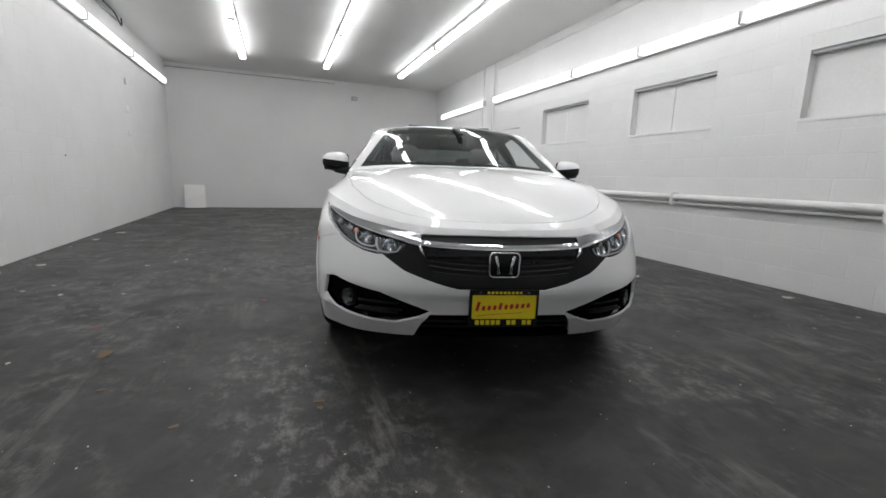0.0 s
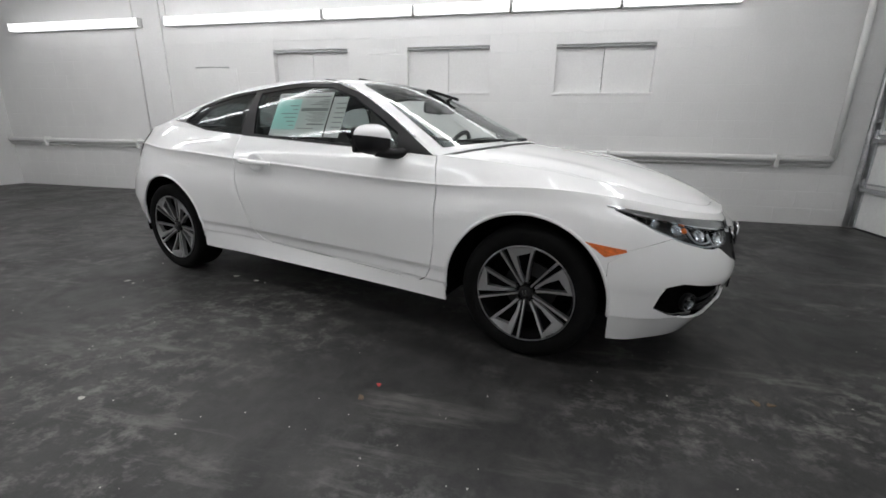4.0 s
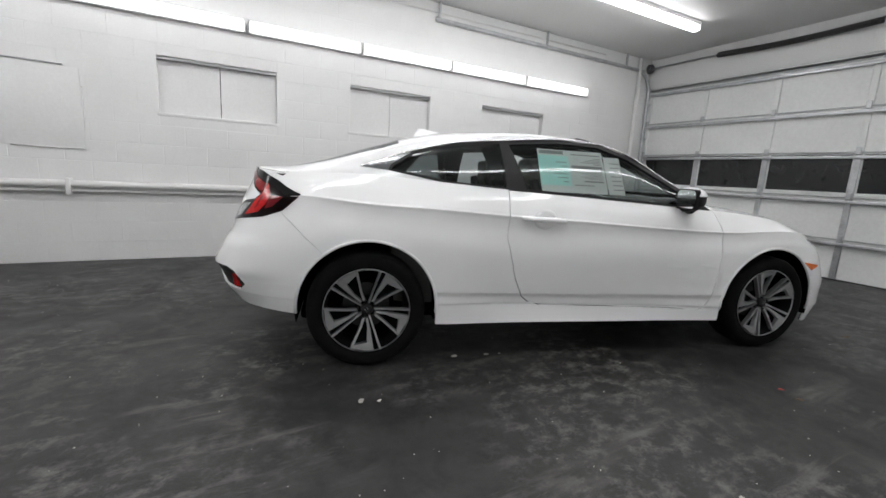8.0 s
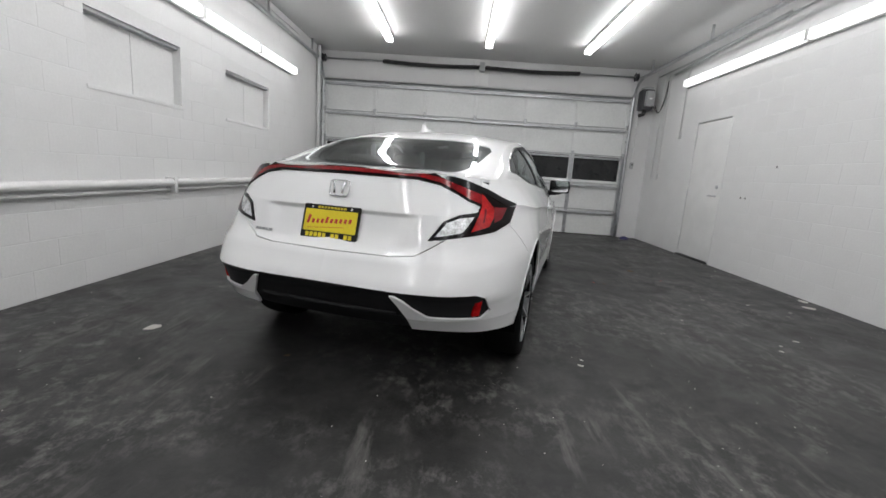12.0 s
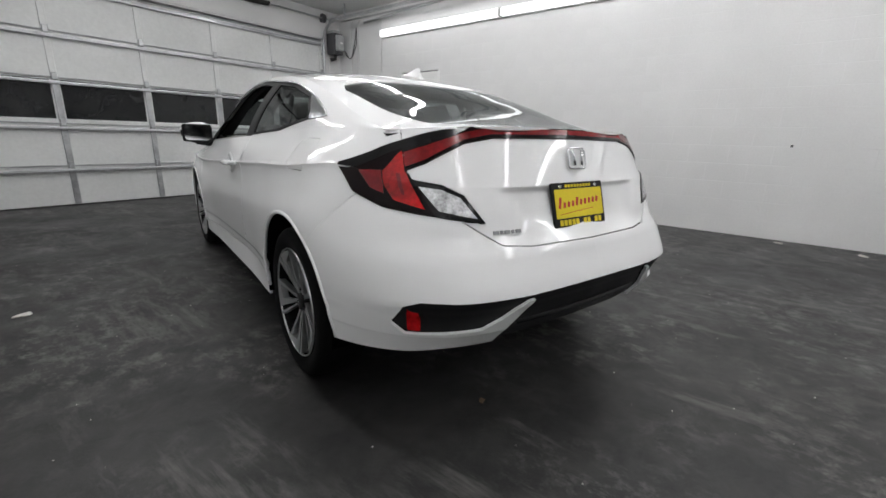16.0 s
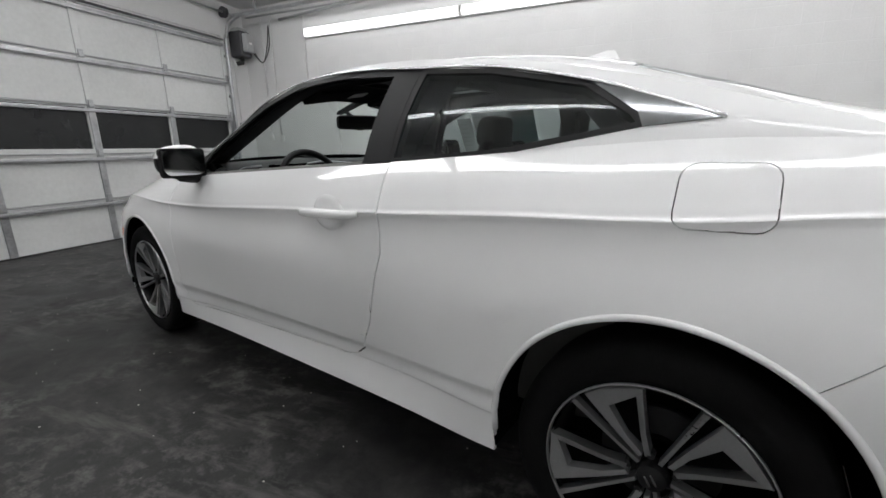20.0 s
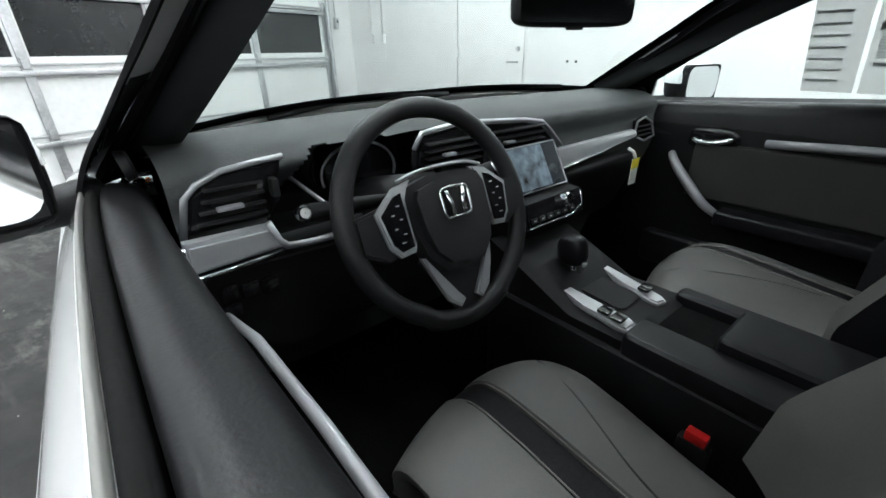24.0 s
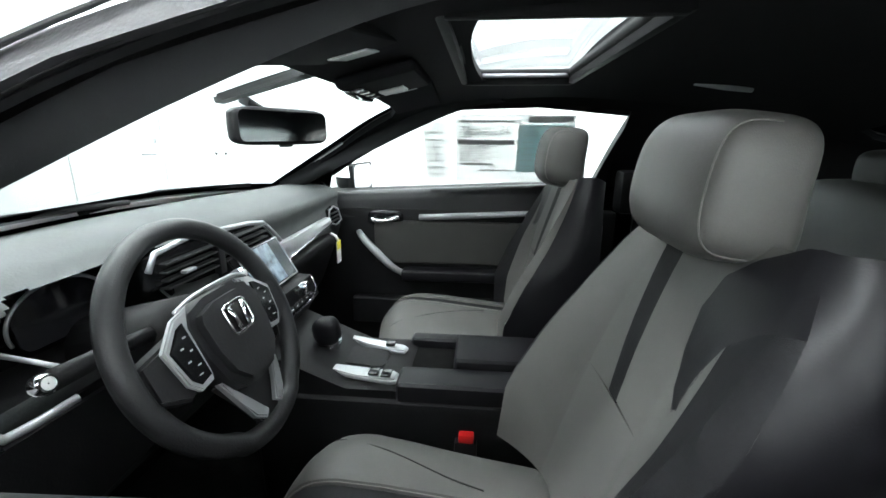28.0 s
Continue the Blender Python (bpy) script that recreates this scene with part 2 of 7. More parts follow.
def floor_material():
    """Sealed asphalt: near black, with tyre scuffs, dusty pale patches and a worn satin gloss."""
    m = bpy.data.materials.new("sealed_floor")
    m.use_nodes = True
    nt = m.node_tree
    n = nt.nodes
    b = n["Principled BSDF"]
    tc = n.new("ShaderNodeTexCoord")

    def noise_tex(scale, detail, rough, stretch=None, dist=0.0):
        t = n.new("ShaderNodeTexNoise")
        t.inputs["Scale"].default_value, t.inputs["Detail"].default_value, t.inputs["Roughness"].default_value = scale, detail, rough
        t.inputs["Distortion"].default_value = dist
        if stretch:
            mp = n.new("ShaderNodeMapping")
            mp.inputs["Scale"].default_value = stretch
            mp.inputs["Rotation"].default_value = (0, 0, 0.15)
            link(nt, tc.outputs["Object"], mp.inputs[0])
            link(nt, mp.outputs[0], t.inputs["Vector"])
        else:
            link(nt, tc.outputs["Object"], t.inputs["Vector"])
        return t

    def ramp(src, p0, c0, p1, c1):
        r = n.new("ShaderNodeValToRGB")
        r.color_ramp.elements[0].position, r.color_ramp.elements[0].color = p0, (*c0, 1)
        r.color_ramp.elements[1].position, r.color_ramp.elements[1].color = p1, (*c1, 1)
        link(nt, src, r.inputs[0])
        return r

    def times(a, b):
        q = n.new("ShaderNodeMath")
        q.operation = "MULTIPLY"
        link(nt, a, q.inputs[0])
        link(nt, b, q.inputs[1])
        return q.outputs[0]

    def over(low, high, fac):
        q = n.new("ShaderNodeMix")
        q.data_type = "RGBA"
        link(nt, fac, q.inputs["Factor"])
        link(nt, low, q.inputs["A"])
        if isinstance(high, tuple):
            q.inputs["B"].default_value = (*high, 1)
        else:
            link(nt, high, q.inputs["B"])
        return q.outputs["Result"]

    cloud = ramp(noise_tex(0.55, 5, 0.55, None, 0.3).outputs["Fac"], 0.36, (0.008, 0.008, 0.0088), 0.66, (0.022, 0.0216, 0.0212))
    mottle = ramp(noise_tex(5.5, 9, 0.72, None, 0.25).outputs["Fac"], 0.40, (0, 0, 0), 0.64, (0.6, 0.6, 0.6))
    col = over(cloud.outputs[0], (0.048, 0.0465, 0.0445), mottle.outputs[0])
    # dusty pale scuffs, in stretches, and drag marks along the parking direction
    zone = ramp(noise_tex(0.9, 4, 0.6, None, 0.2).outputs["Fac"], 0.43, (0, 0, 0), 0.56, (0.8, 0.8, 0.8))
    scuff = ramp(noise_tex(11, 10, 0.78, (1.0, 0.7, 1)).outputs["Fac"], 0.49, (0, 0, 0), 0.64, (1, 1, 1))
    col = over(col, (0.17, 0.166, 0.158), times(zone.outputs[0], scuff.outputs[0]))
    drag = ramp(noise_tex(7, 8, 0.72, (1.0, 0.16, 1), 0.15).outputs["Fac"], 0.53, (0, 0, 0), 0.68, (0.9, 0.9, 0.9))
    zone2 = ramp(noise_tex(1.1, 3, 0.5).outputs["Fac"], 0.48, (0, 0, 0), 0.56, (1, 1, 1))
    col = over(col, (0.13, 0.127, 0.12), times(zone2.outputs[0], drag.outputs[0]))
    rust = ramp(noise_tex(2.3, 7, 0.7, None, 0.4).outputs["Fac"], 0.66, (0, 0, 0), 0.74, (0.5, 0.5, 0.5))
    col = over(col, (0.085, 0.055, 0.042), times(rust.outputs[0], scuff.outputs[0]))
    link(nt, col, b.inputs["Base Color"])
    rg = ramp(noise_tex(2.2, 6, 0.7, None, 0.5).outputs["Fac"], 0.3, (0.34,) * 3, 0.75, (0.62,) * 3)
    link(nt, rg.outputs[0], b.inputs["Roughness"])
    b.inputs["Specular IOR Level"].default_value = 0.4
    bp = n.new("ShaderNodeBump")
    bp.inputs["Strength"].default_value, bp.inputs["Distance"].default_value = 0.25, 0.004
    link(nt, noise_tex(120, 5, 0.7).outputs["Fac"], bp.inputs["Height"])
    link(nt, bp.outputs[0], b.inputs["Normal"])
    return m


M_FLOOR = floor_material()

# ---- the garage bay ----
tagged(part("floor", box(XL - 0.3, YG - 0.4, -0.15, XR + 0.3, YB + 0.3, 0.0), M_FLOOR, m=ROOM), "dark sealed asphalt floor with pale tyre scuffs", "floor", kind="structure")
tagged(part("ceiling", box(XL - 0.3, YG - 0.3, ZC, XR + 0.3, YB + 0.3, ZC + 0.15), M_CEIL, m=ROOM), "white painted flat ceiling", "ceiling", kind="structure")
# back wall, plain
wall_back = tagged(part("wall_back", box(XL - 0.2, YB, 0, XR + 0.2, YB + 0.2, ZC), M_WALL, m=ROOM), "smooth white painted end wall", "wall", kind="structure")
# window wall with four blocked-up openings
WINS = [(2.73, 1.58, 1.545, 2.115), (0.72, -0.39, 1.54, 2.11), (-1.23, -2.39, 1.53, 2.10)]
WIN0 = (4.05, 3.34, 1.13, 1.89)


def wall_with_holes(x_face, thick, y0, y1, z1, holes):
    """A wall along y, its inner face at x_face; openings as (y_hi, y_lo, z_lo, z_hi)."""
    bm = bmesh.new()
    ys = sorted({y0, y1, *[h[0] for h in holes], *[h[1] for h in holes]})
    for a, b in zip(ys, ys[1:]):
        mid = (a + b) / 2
        cuts = sorted([(h[2], h[3]) for h in holes if h[1] < mid < h[0]])
        z = 0.0
        for lo, hi in cuts:
            box(x_face, a, z, x_face + thick, b, lo, bm=bm)
            z = hi
        box(x_face, a, z, x_face + thick, b, z1, bm=bm)
    bmesh.ops.remove_doubles(bm, verts=bm.verts[:], dist=0.0005)
    return bm


wall_right = tagged(part("wall_right", wall_with_holes(XR + 0.001, 0.2, YG - 0.2, YB, ZC, WINS), M_WALL, m=ROOM, smooth=False),
                    "white painted concrete block wall with blocked-up windows", "wall", kind="structure")
wall_left = tagged(part("wall_left", wall_with_holes(XL - 0.201, 0.2, YG - 0.2, YB, ZC, [(-2.20, -3.08, 0.0, 2.12)]), M_WALL, m=ROOM, smooth=False),
                   "white painted concrete block wall", "wall", kind="structure")
# wall round the garage door
bm = box(XL - 0.2, YG - 0.2, 0, -3.36, YG, ZC)
box(2.80, YG - 0.2, 0, XR + 0.2, YG, ZC, bm=bm)
box(-3.36, YG - 0.2, 2.78, 2.80, YG, ZC, bm=bm)
wall_front = tagged(part("wall_front", bm, M_WALL, m=ROOM, smooth=False), "white painted wall round the garage door", "wall", kind="structure")

# blocked windows: recessed panel, frame line and sloping sill
for i, (ya, yb, za, zb) in enumerate(WINS):
    w = tagged(new("window_%d" % (i + 1)), "blocked-up window painted white", "window", kind="structure")
    w.matrix_basis = ROOM
    part("panel", box(XR + 0.085, yb, za, XR + 0.13, (ya + yb) / 2 - 0.004, zb), M_WALL, w)
    part("panel", box(XR + 0.085, (ya + yb) / 2 + 0.004, za, XR + 0.13, ya, zb), M_WALL, w)
    part("lintel_strip", box(XR + 0.02, yb, zb - 0.03, XR + 0.10, ya, zb - 0.002, 0.004), M_GREYP, w, "thin grey steel lintel edge")
    part("window_sill", box(XR - 0.006, yb - 0.02, za - 0.03, XR + 0.12, ya + 0.02, za + 0.004, 0.006), M_WALL, w)

# ceiling lamps, three rows of strip lights end to end
def strip_light(length, label, category="strip light", lit=M_TUBE):
    e = thing("strip_light", label, category, group="strip lights")
    part("housing", box(-0.06, 0, 0.035, 0.06, length, 0.085, 0.006), M_FIX, e, "white steel housing")
    part("diffuser", box(-0.055, 0.012, -0.03, 0.055, length - 0.012, 0.036, 0.028, 3), lit, e, "glowing white acrylic diffuser")
    for y in (0.0, length - 0.014):
        part("end_cap", box(-0.06, y, -0.034, 0.06, y + 0.014, 0.085, 0.003), M_FIX, e)
    return e


L0 = 2.44
row0 = strip_light(L0, "lit white fluorescent strip light under the ceiling")
first = True
for x in (-2.05, -0.385, 1.30):
    for k in range(4):
        m = ROOM @ pose(x, -3.62 + k * 2.535, ZC - 0.087)
        if first:
            row0.matrix_basis = m
            first = False
        else:
            copy_thing(row0, m)


def wall_run(x, z, starts, lean):
    for y, ln in starts:
        m = ROOM @ pose(x, y, z, 0, lean, 0)
        e = strip_light(ln, "lit white fluorescent strip light along the wall", lit=M_WTUBE)
        e.matrix_basis = m


wall_run(XR - 0.088, 2.53, [(-3.20, 1.27), (-1.91, 1.26), (-0.63, 1.23), (0.62, 1.25), (1.90, 2.52), (4.87, 2.52)], 90)
wall_run(XL + 0.088, 2.80, [(-3.52, 2.50), (-1.00, 2.50), (1.52, 1.85), (3.40, 1.85), (5.30, 2.3)], -90)

# ---- garage door ----
DX0, DX1 = -3.31, 2.76
gd = tagged(new("door_1"), "white sectional garage door with a dark window band, closed", "garage door", kind="structure")
gd.matrix_basis = ROOM
SEC = [(0.012, .53), (.535, 1.07), (1.075, 1.63), (1.635, 2.18), (2.185, 2.74)]
COLS = 6
PW = (DX1 - DX0) / COLS
for si, (z0, z1) in enumerate(SEC):
    for c in range(COLS):
        xa, xb = DX0 + c * PW, DX0 + (c + 1) * PW
        if si != 2:
            part("panel", box(xa + .002, YG - .05, z0, xb - .002, YG - .012, z1, .003, 1), M_DOOR, gd)
        else:
            bm = box(xa + .002, YG - .05, z0, xb - .002, YG - .012, 1.125)
            box(xa + .002, YG - .05, 1.60, xb - .002, YG - .012, z1, bm=bm)
            box(xa + .002, YG - .05, 1.125, xa + .05, YG - .012, 1.60, bm=bm)
            box(xb - .05, YG - .05, 1.125, xb - .002, YG - .012, 1.60, bm=bm)
            part("window_frame", bm, M_DOOR, gd, smooth=False)
            part("pane", box(xa + .045, YG - .036, 1.12, xb - .045, YG - .030, 1.605), M_DARKGL, gd, "dark window pane")
    for c in range(COLS + 1):
        x = DX0 + c * PW
        part("stile", box(x - .035, YG - .013, z0 + .003, x + .035, YG + .008, z1 - .003, .004, 1), M_GALV if si in (0, 1, 2) else M_DOOR, gd, "dull steel stile")
    # strut and seam at the top of each leaf
    part("strut", box(DX0 + .01, YG + .006, z1 - .085, DX1 - .01, YG + .050, z1 - .045, .006, 2), M_GALV, gd, "steel strut across the door")
    part("leaf_edge", box(DX0, YG - .012, z1 - .012, DX1, YG + .012, z1 + .006, .004, 1), M_GREYP, gd)
    if si:
        for c in range(COLS + 1):
            x = DX0 + c * PW
            part("hinge", box(x - .028, YG + .008, z0 - .04, x + .028, YG + .03, z0 + .05, .006, 1), M_GALV, gd, "steel hinge")
part("bottom_seal", box(DX0, YG - .05, 0.0, DX1, YG - .008, .018, .004), M_BLACKM, gd, "black rubber seal")

# door tracks, springs, shaft and drive
for x, s in ((DX0 - .045, -1), (DX1 + .035, 1)):
    pts = [(x, YG + .05, .02), (x, YG + .05, 2.55), (x, YG + .07, 2.80), (x, YG + .17, 2.98), (x, YG + .36, 3.06), (x, YG + .60, 3.075), (x, -.40, 3.085)]
    tr = thing("door_track", "steel door track running up and along the ceiling", "door track", ROOM, "door tracks")
    part("track", tube(spline(pts, 48), .028, 6), M_GALV, tr)
    for y in (-.45, -2.3, -4.1):
        part("track_hanger", box(x - .015, y - .012, 3.10, x + .015, y + .012, ZC, .002), M_GALV, tr, "steel hanger strap")
    for z in (.5, 1.2, 1.9, 2.5):
        part("track_bracket", box(x - .04 if s > 0 else x - .03, YG, z, x + .04, YG + .05, z + .04, .003), M_GALV, tr)
sp = thing("torsion_springs", "black torsion springs on a steel shaft above the door", "spring", ROOM)
part("shaft", tube([(DX0 - .12, YG + .11, 3.13), (DX1 + .1, YG + .11, 3.13)], .014, 12), M_GALV, sp, "steel shaft")
for a, b in ((-2.23, -.40), (-.28, 1.60)):
    n = int((b - a) / .022)
    pts = []
    for k in range(n * 10 + 1):
        t = k / 10
        sag = -.028 * math.sin(math.pi * k / (n * 10))
        pts.append((a + (b - a) * k / (n * 10), YG + .11 + .033 * math.cos(2 * math.pi * t), 3.13 + sag + .033 * math.sin(2 * math.pi * t)))
    part("coil", tube(pts, .0085, 5), M_BLACKM, sp, "black oiled spring coil")
    part("coil_core", tube([(a, YG + .11, 3.13), ((a + b) / 2, YG + .11, 3.105), (b, YG + .11, 3.13)], .027, 10), M_BLACKM, sp)
part("centre_bracket", box(-.39, YG, 3.05, -.29, YG + .15, 3.22, .01), M_GALV, sp, "steel centre bracket")
for x in (DX0 - .02, DX1 + .0):
    part("cable_drum", revolve([(.001, -.03), (.06, -.03), (.075, -.02), (.06, -.01), (.06, .02), (.08, .03), (.001, .03)], 24, "x"), M_MOTOR, sp, "dark cable drum", pose(x, YG + .11, 3.13))
tagged(part("header_beam", box(-3.30, YG + .0, 2.80, 2.80, YG + .022, 3.29, .004), M_WALL, m=ROOM), "white painted header board above the garage door", "beam", kind="structure")
tagged(part("centre_post", box(-.48, YG + .022, 2.80, -.20, YG + .045, 3.29, .004), M_WHITEP, m=ROOM), "white painted post in the header", "post", kind="structure")
mo = thing("door_motor", "dark grey garage door motor beside the track", "motor", ROOM)
part("gear_case", box(-3.66, YG + .02, 2.52, -3.44, YG + .26, 2.90, .03, 3), M_MOTOR, mo, "dark gear case")
part("cover", box(-3.63, YG + .24, 2.58, -3.48, YG + .34, 2.86, .025, 3), M_GREYP, mo, "grey cover")
part("cap", box(-3.64, YG + .05, 2.88, -3.47, YG + .22, 2.95, .015), M_GREYP, mo)
part("label_bar", box(-3.59, YG + .338, 2.70, -3.53, YG + .343, 2.73), M_BOARD, mo, "pale label")
part("disconnect", tube([(-3.55, YG + .15, 2.53), (-3.52, YG + .17, 2.44), (-3.45, YG + .13, 2.42)], .035, 10), M_BLACKM, mo)
for dx in (0, .05):
    part("motor_cable", tube(spline([(-3.62 - dx, YG + .3, 2.6), (-3.70, YG + .42, 2.45), (-3.74, YG + .5 + dx, 2.7), (-3.75, YG + .55, 3.0)], 14), .007, 6), M_BLACKM, mo, "black cable")

# ---- pipes, conduits and boxes ----
rail = thing("wall_pipe", "white painted pipe rail along the block wall", "pipe", ROOM)
part("pipe", tube(spline([(XR - .06, YB - .02, .785), (XR - .06, 2, .785), (XR - .06, -2, .79), (XR - .06, YG + .36, .79)], 20), .036, 14), M_WHITEP, rail)
part("small_pipe", tube([(XR - .045, YB - .02, .715), (XR - .045, YG + .36, .72)], .014, 10), M_WHITEP, rail)
part("riser", tube([(XR - .06, YG + .36, .79), (XR - .06, YG + .36, 3.28)], .034, 12), M_WHITEP, rail, "white riser pipe")
for y in (7.2, 5.3, 3.5, 1.7, -.1, -1.97, -3.87):
    part("pipe_clamp", box(XR - .10, y - .02, .685, XR + .0, y + .02, .84, .006), M_WHITEP, rail, "painted clamp")
cb = thing("conduit_run", "thin white conduit high on the block wall", "conduit", ROOM)
part("conduit", tube([(XR - .012, 4.45, 2.62), (XR - .012, 4.47, 3.13), (XR - .012, 4.3, 3.15), (XR - .012, -3.6, 3.20)], .009, 8), M_WHITEP, cb)
part("conduit", tube([(XR - .012, 5.06, 3.28), (XR - .012, 5.06, 2.6), (XR - .012, 5.06, .9)], .010, 8), M_WHITEP, cb)
tagged(part("pilaster", box(XR - .03, 4.56, 0, XR + .01, 5.0, ZC - .002, .01), M_WALL, m=ROOM), "shallow white pilaster on the block wall", "pilaster", kind="structure")
# patched opening: a skim panel with a ragged rim
pt = tagged(new("window_4"), "filled-in opening skimmed over in white", "window", kind="structure")
pt.matrix_basis = ROOM
part("skim_panel", box(XR - .006, 3.36, 1.13, XR + .02, 4.03, 1.88, .004), M_WALL, pt)
part("rim", tube([(XR - .006, 4.06, 1.90), (XR - .010, 3.8, 1.905), (XR - .008, 3.48, 1.895)], .008, 6), M_GREYP, pt)
part("rim", tube([(XR - .006, 3.35, 1.72), (XR - .006, 3.345, 1.4), (XR - .008, 3.36, 1.13), (XR - .008, 3.6, 1.125), (XR - .006, 3.9, 1.13)], .007, 6), M_WALL, pt)
# left wall services
sw = thing("switch_conduits", "white conduits with switch boxes beside the garage door", "conduit", ROOM)
for y, zb in ((-4.42, 1.30), (-4.22, 1.29), (-3.58, 1.98)):
    part("conduit", tube([(XL + .016, y, zb), (XL + .016, y, 3.05), (XL + .016, y + .05, 3.12)], .011, 8), M_WHITEP, sw)
    part("switch_box", box(XL, y - .035, zb - .07, XL + .045, y + .035, zb + .04, .006), M_WHITEP, sw, "white switch box")
part("conduit", tube([(XL + .02, YG + .1, 3.16), (XL + .02, -3.6, 3.15), (XL + .02, 4.9, 3.2)], .014, 8), M_GREYP, sw)
part("conduit", tube([(XL + .05, -4.0, 3.05), (XL + .05, -2.8, 3.12), (XL + .05, -1.4, 3.17)], .020, 8), M_GREYP, sw, "grey conduit")
pb = thing("push_button_box", "grey push button box on a cable", "switch", ROOM)
part("case", box(-3.53, YG, 1.40, -3.47, YG + .05, 1.53, .01), M_GREYP, pb)
part("button", box(-3.515, YG + .05, 1.47, -3.485, YG + .058, 1.50, .004), M_BLACKM, pb)
part("cable", tube([(-3.50, YG + .02, 1.53), (-3.50, YG + .02, 2.5)], .008, 6), M_WHITEP, pb)
hb = thing("junction_box", "small white junction boxes on the block wall", "junction box", ROOM)
for z in (2.31, 1.86, 1.48):
    part("box", box(XL, 5.06, z - .05, XL + .03, 5.16, z + .05, .006), M_WHITEP, hb)
part("hanging_cable", tube(spline([(XL + .03, 4.3, 3.28), (XL + .05, 4.7, 3.25), (XL + .05, 5.0, 3.15), (XL + .03, 5.1, 3.28)], 16), .012, 6), M_BLACKM, hb, "black cable")
vent = thing("wall_vent", "small grey vent high on the end wall", "vent", ROOM)
part("cover", box(.42, YB - .05, 2.84, .58, YB, 2.95, .01), M_GREYP, vent)
part("louvre", box(.44, YB - .056, 2.88, .56, YB - .05, 2.89), M_WHITEP, vent)
tagged(part("cable_trim", tube([(XL, YB - .012, 3.20), (0.0, YB - .012, 3.22)], .012, 8), M_GREYP, m=ROOM), "grey cable along the end wall", "cable", kind="structure")

# ---- doors ----
d2 = tagged(new("door_2"), "white painted steel door, shut", "door", kind="structure")
d2.matrix_basis = ROOM
part("leaf", box(XL - .06, -3.07, .03, XL - .006, -2.235, 2.10, .003), M_WHITEP, d2)
# not a frame: black sheet that gives the gap behind the leaf its shade
part("frame", box(XL - .09, -3.10, 0, XL - .061, -2.18, 2.14), M_BLACKM, d2, "black sheet standing in for the shade behind the leaf")
part("jamb", box(XL - .03, -2.222, .0, XL + .006, -2.19, 2.12, .004), M_WHITEP, d2)
part("threshold", box(XL - .08, -3.08, 0, XL + .03, -2.2, .025, .006), M_BLACKM, d2, "dark threshold")
part("handle", tube([(XL - .006, -2.30, 1.0), (XL + .05, -2.30, 1.0), (XL + .055, -2.40, 1.0)], .011, 8), M_GALV, d2, "steel lever handle")
part("lock", revolve([(.001, .02), (.022, .018), (.026, .0)], 18, "x"), M_GALV, d2, "", pose(XL - .006, -2.30, 1.13))
for z in (.3, 1.05, 1.85):
    part("hinge", box(XL - .012, -3.085, z, XL + .012, -3.055, z + .1, .003), M_WHITEP, d2)
d3 = tagged(new("door_3"), "plain white door in the end wall, shut", "door", kind="structure")
d3.matrix_basis = ROOM
part("leaf", box(1.10, YB - .018, .02, 1.93, YB + .002, 2.0, .004), M_WHITEP, d3)
part("frame", box(1.05, YB - .012, 0, 1.098, YB + .002, 2.05, .003), M_WALL, d3)
part("frame", box(1.932, YB - .012, 0, 1.98, YB + .002, 2.05, .003), M_WALL, d3)
part("frame", box(1.05, YB - .012, 2.004, 1.98, YB + .002, 2.05, .003), M_GREYP, d3)
part("handle", revolve([(.001, -.06), (.02, -.058), (.026, -.045), (.012, -.03), (.012, 0)], 16, "y"), M_GALV, d3, "steel knob", pose(1.88, YB - .018, .93))
tagged(part("light_switch", box(2.13, YB - .03, 1.15, 2.19, YB, 1.26, .005), M_WHITEP, m=ROOM), "white light switch on the end wall", "switch")

# leaning board and rubbish in the corners
lb = solid("leaning_board", box(-.22, -.008, 0, .22, .008, .56, .002), M_BOARD, "white board leaning in the corner", "board", ROOM @ pose(-3.30, YB - .17, .004, -16, 0, 8))
rag = bmesh.new()
bmesh.ops.create_icosphere(rag, subdivisions=3, radius=.07)
for v in rag.verts:
    n = noise.noise(v.co * 22) * .5 + noise.noise(v.co * 55) * .3
    v.co = Vector((v.co.x * (1.2 + n), v.co.y * (1 + n), max(0, v.co.z * (.7 + n))))
M_RAG = material("blue_violet_rag", (0.10, 0.09, 0.22), 0.9, var=0.3, scale=25)
solid("rag", rag, M_RAG, "crumpled violet rag on the floor by the garage door", "rag", ROOM @ pose(-3.45, YG + .28, 0))

LITTER = [(-2.28, -1.28), (-2.65, -1.27), (-3.08, .28), (-2.35, 1.17), (-3.5, 1.13), (-3.52, 3.39), (-1.34, -2.04), (1.86, -2.09), (2.49, -2.03), (2.56, -1.53),
          (-.59, .8), (-.54, 1.0), (-.82, 1.66), (1.79, 1.59), (1.86, -.56), (2.68, -.96), (2.57, -1.54), (-2.63, .94), (-3.55, -.08), (-3.70, -.33),
          (-2.43, 1.06), (-.61, .72), (-3.36, -1.36), (-3.2, .14), (-2.53, -.1), (-.85, 1.58), (-1.34, -2.09), (-1.95, .62), (-2.92, -.03), (-3.6, -1.7), (-3.68, .85), (-3.3, -4.4), (-3.2, -4.55), (-3.6, 2.73), (-3.66, 2.2)]
BIG = {4, 5, 9, 13, 14, 18, 19, 30, 33}


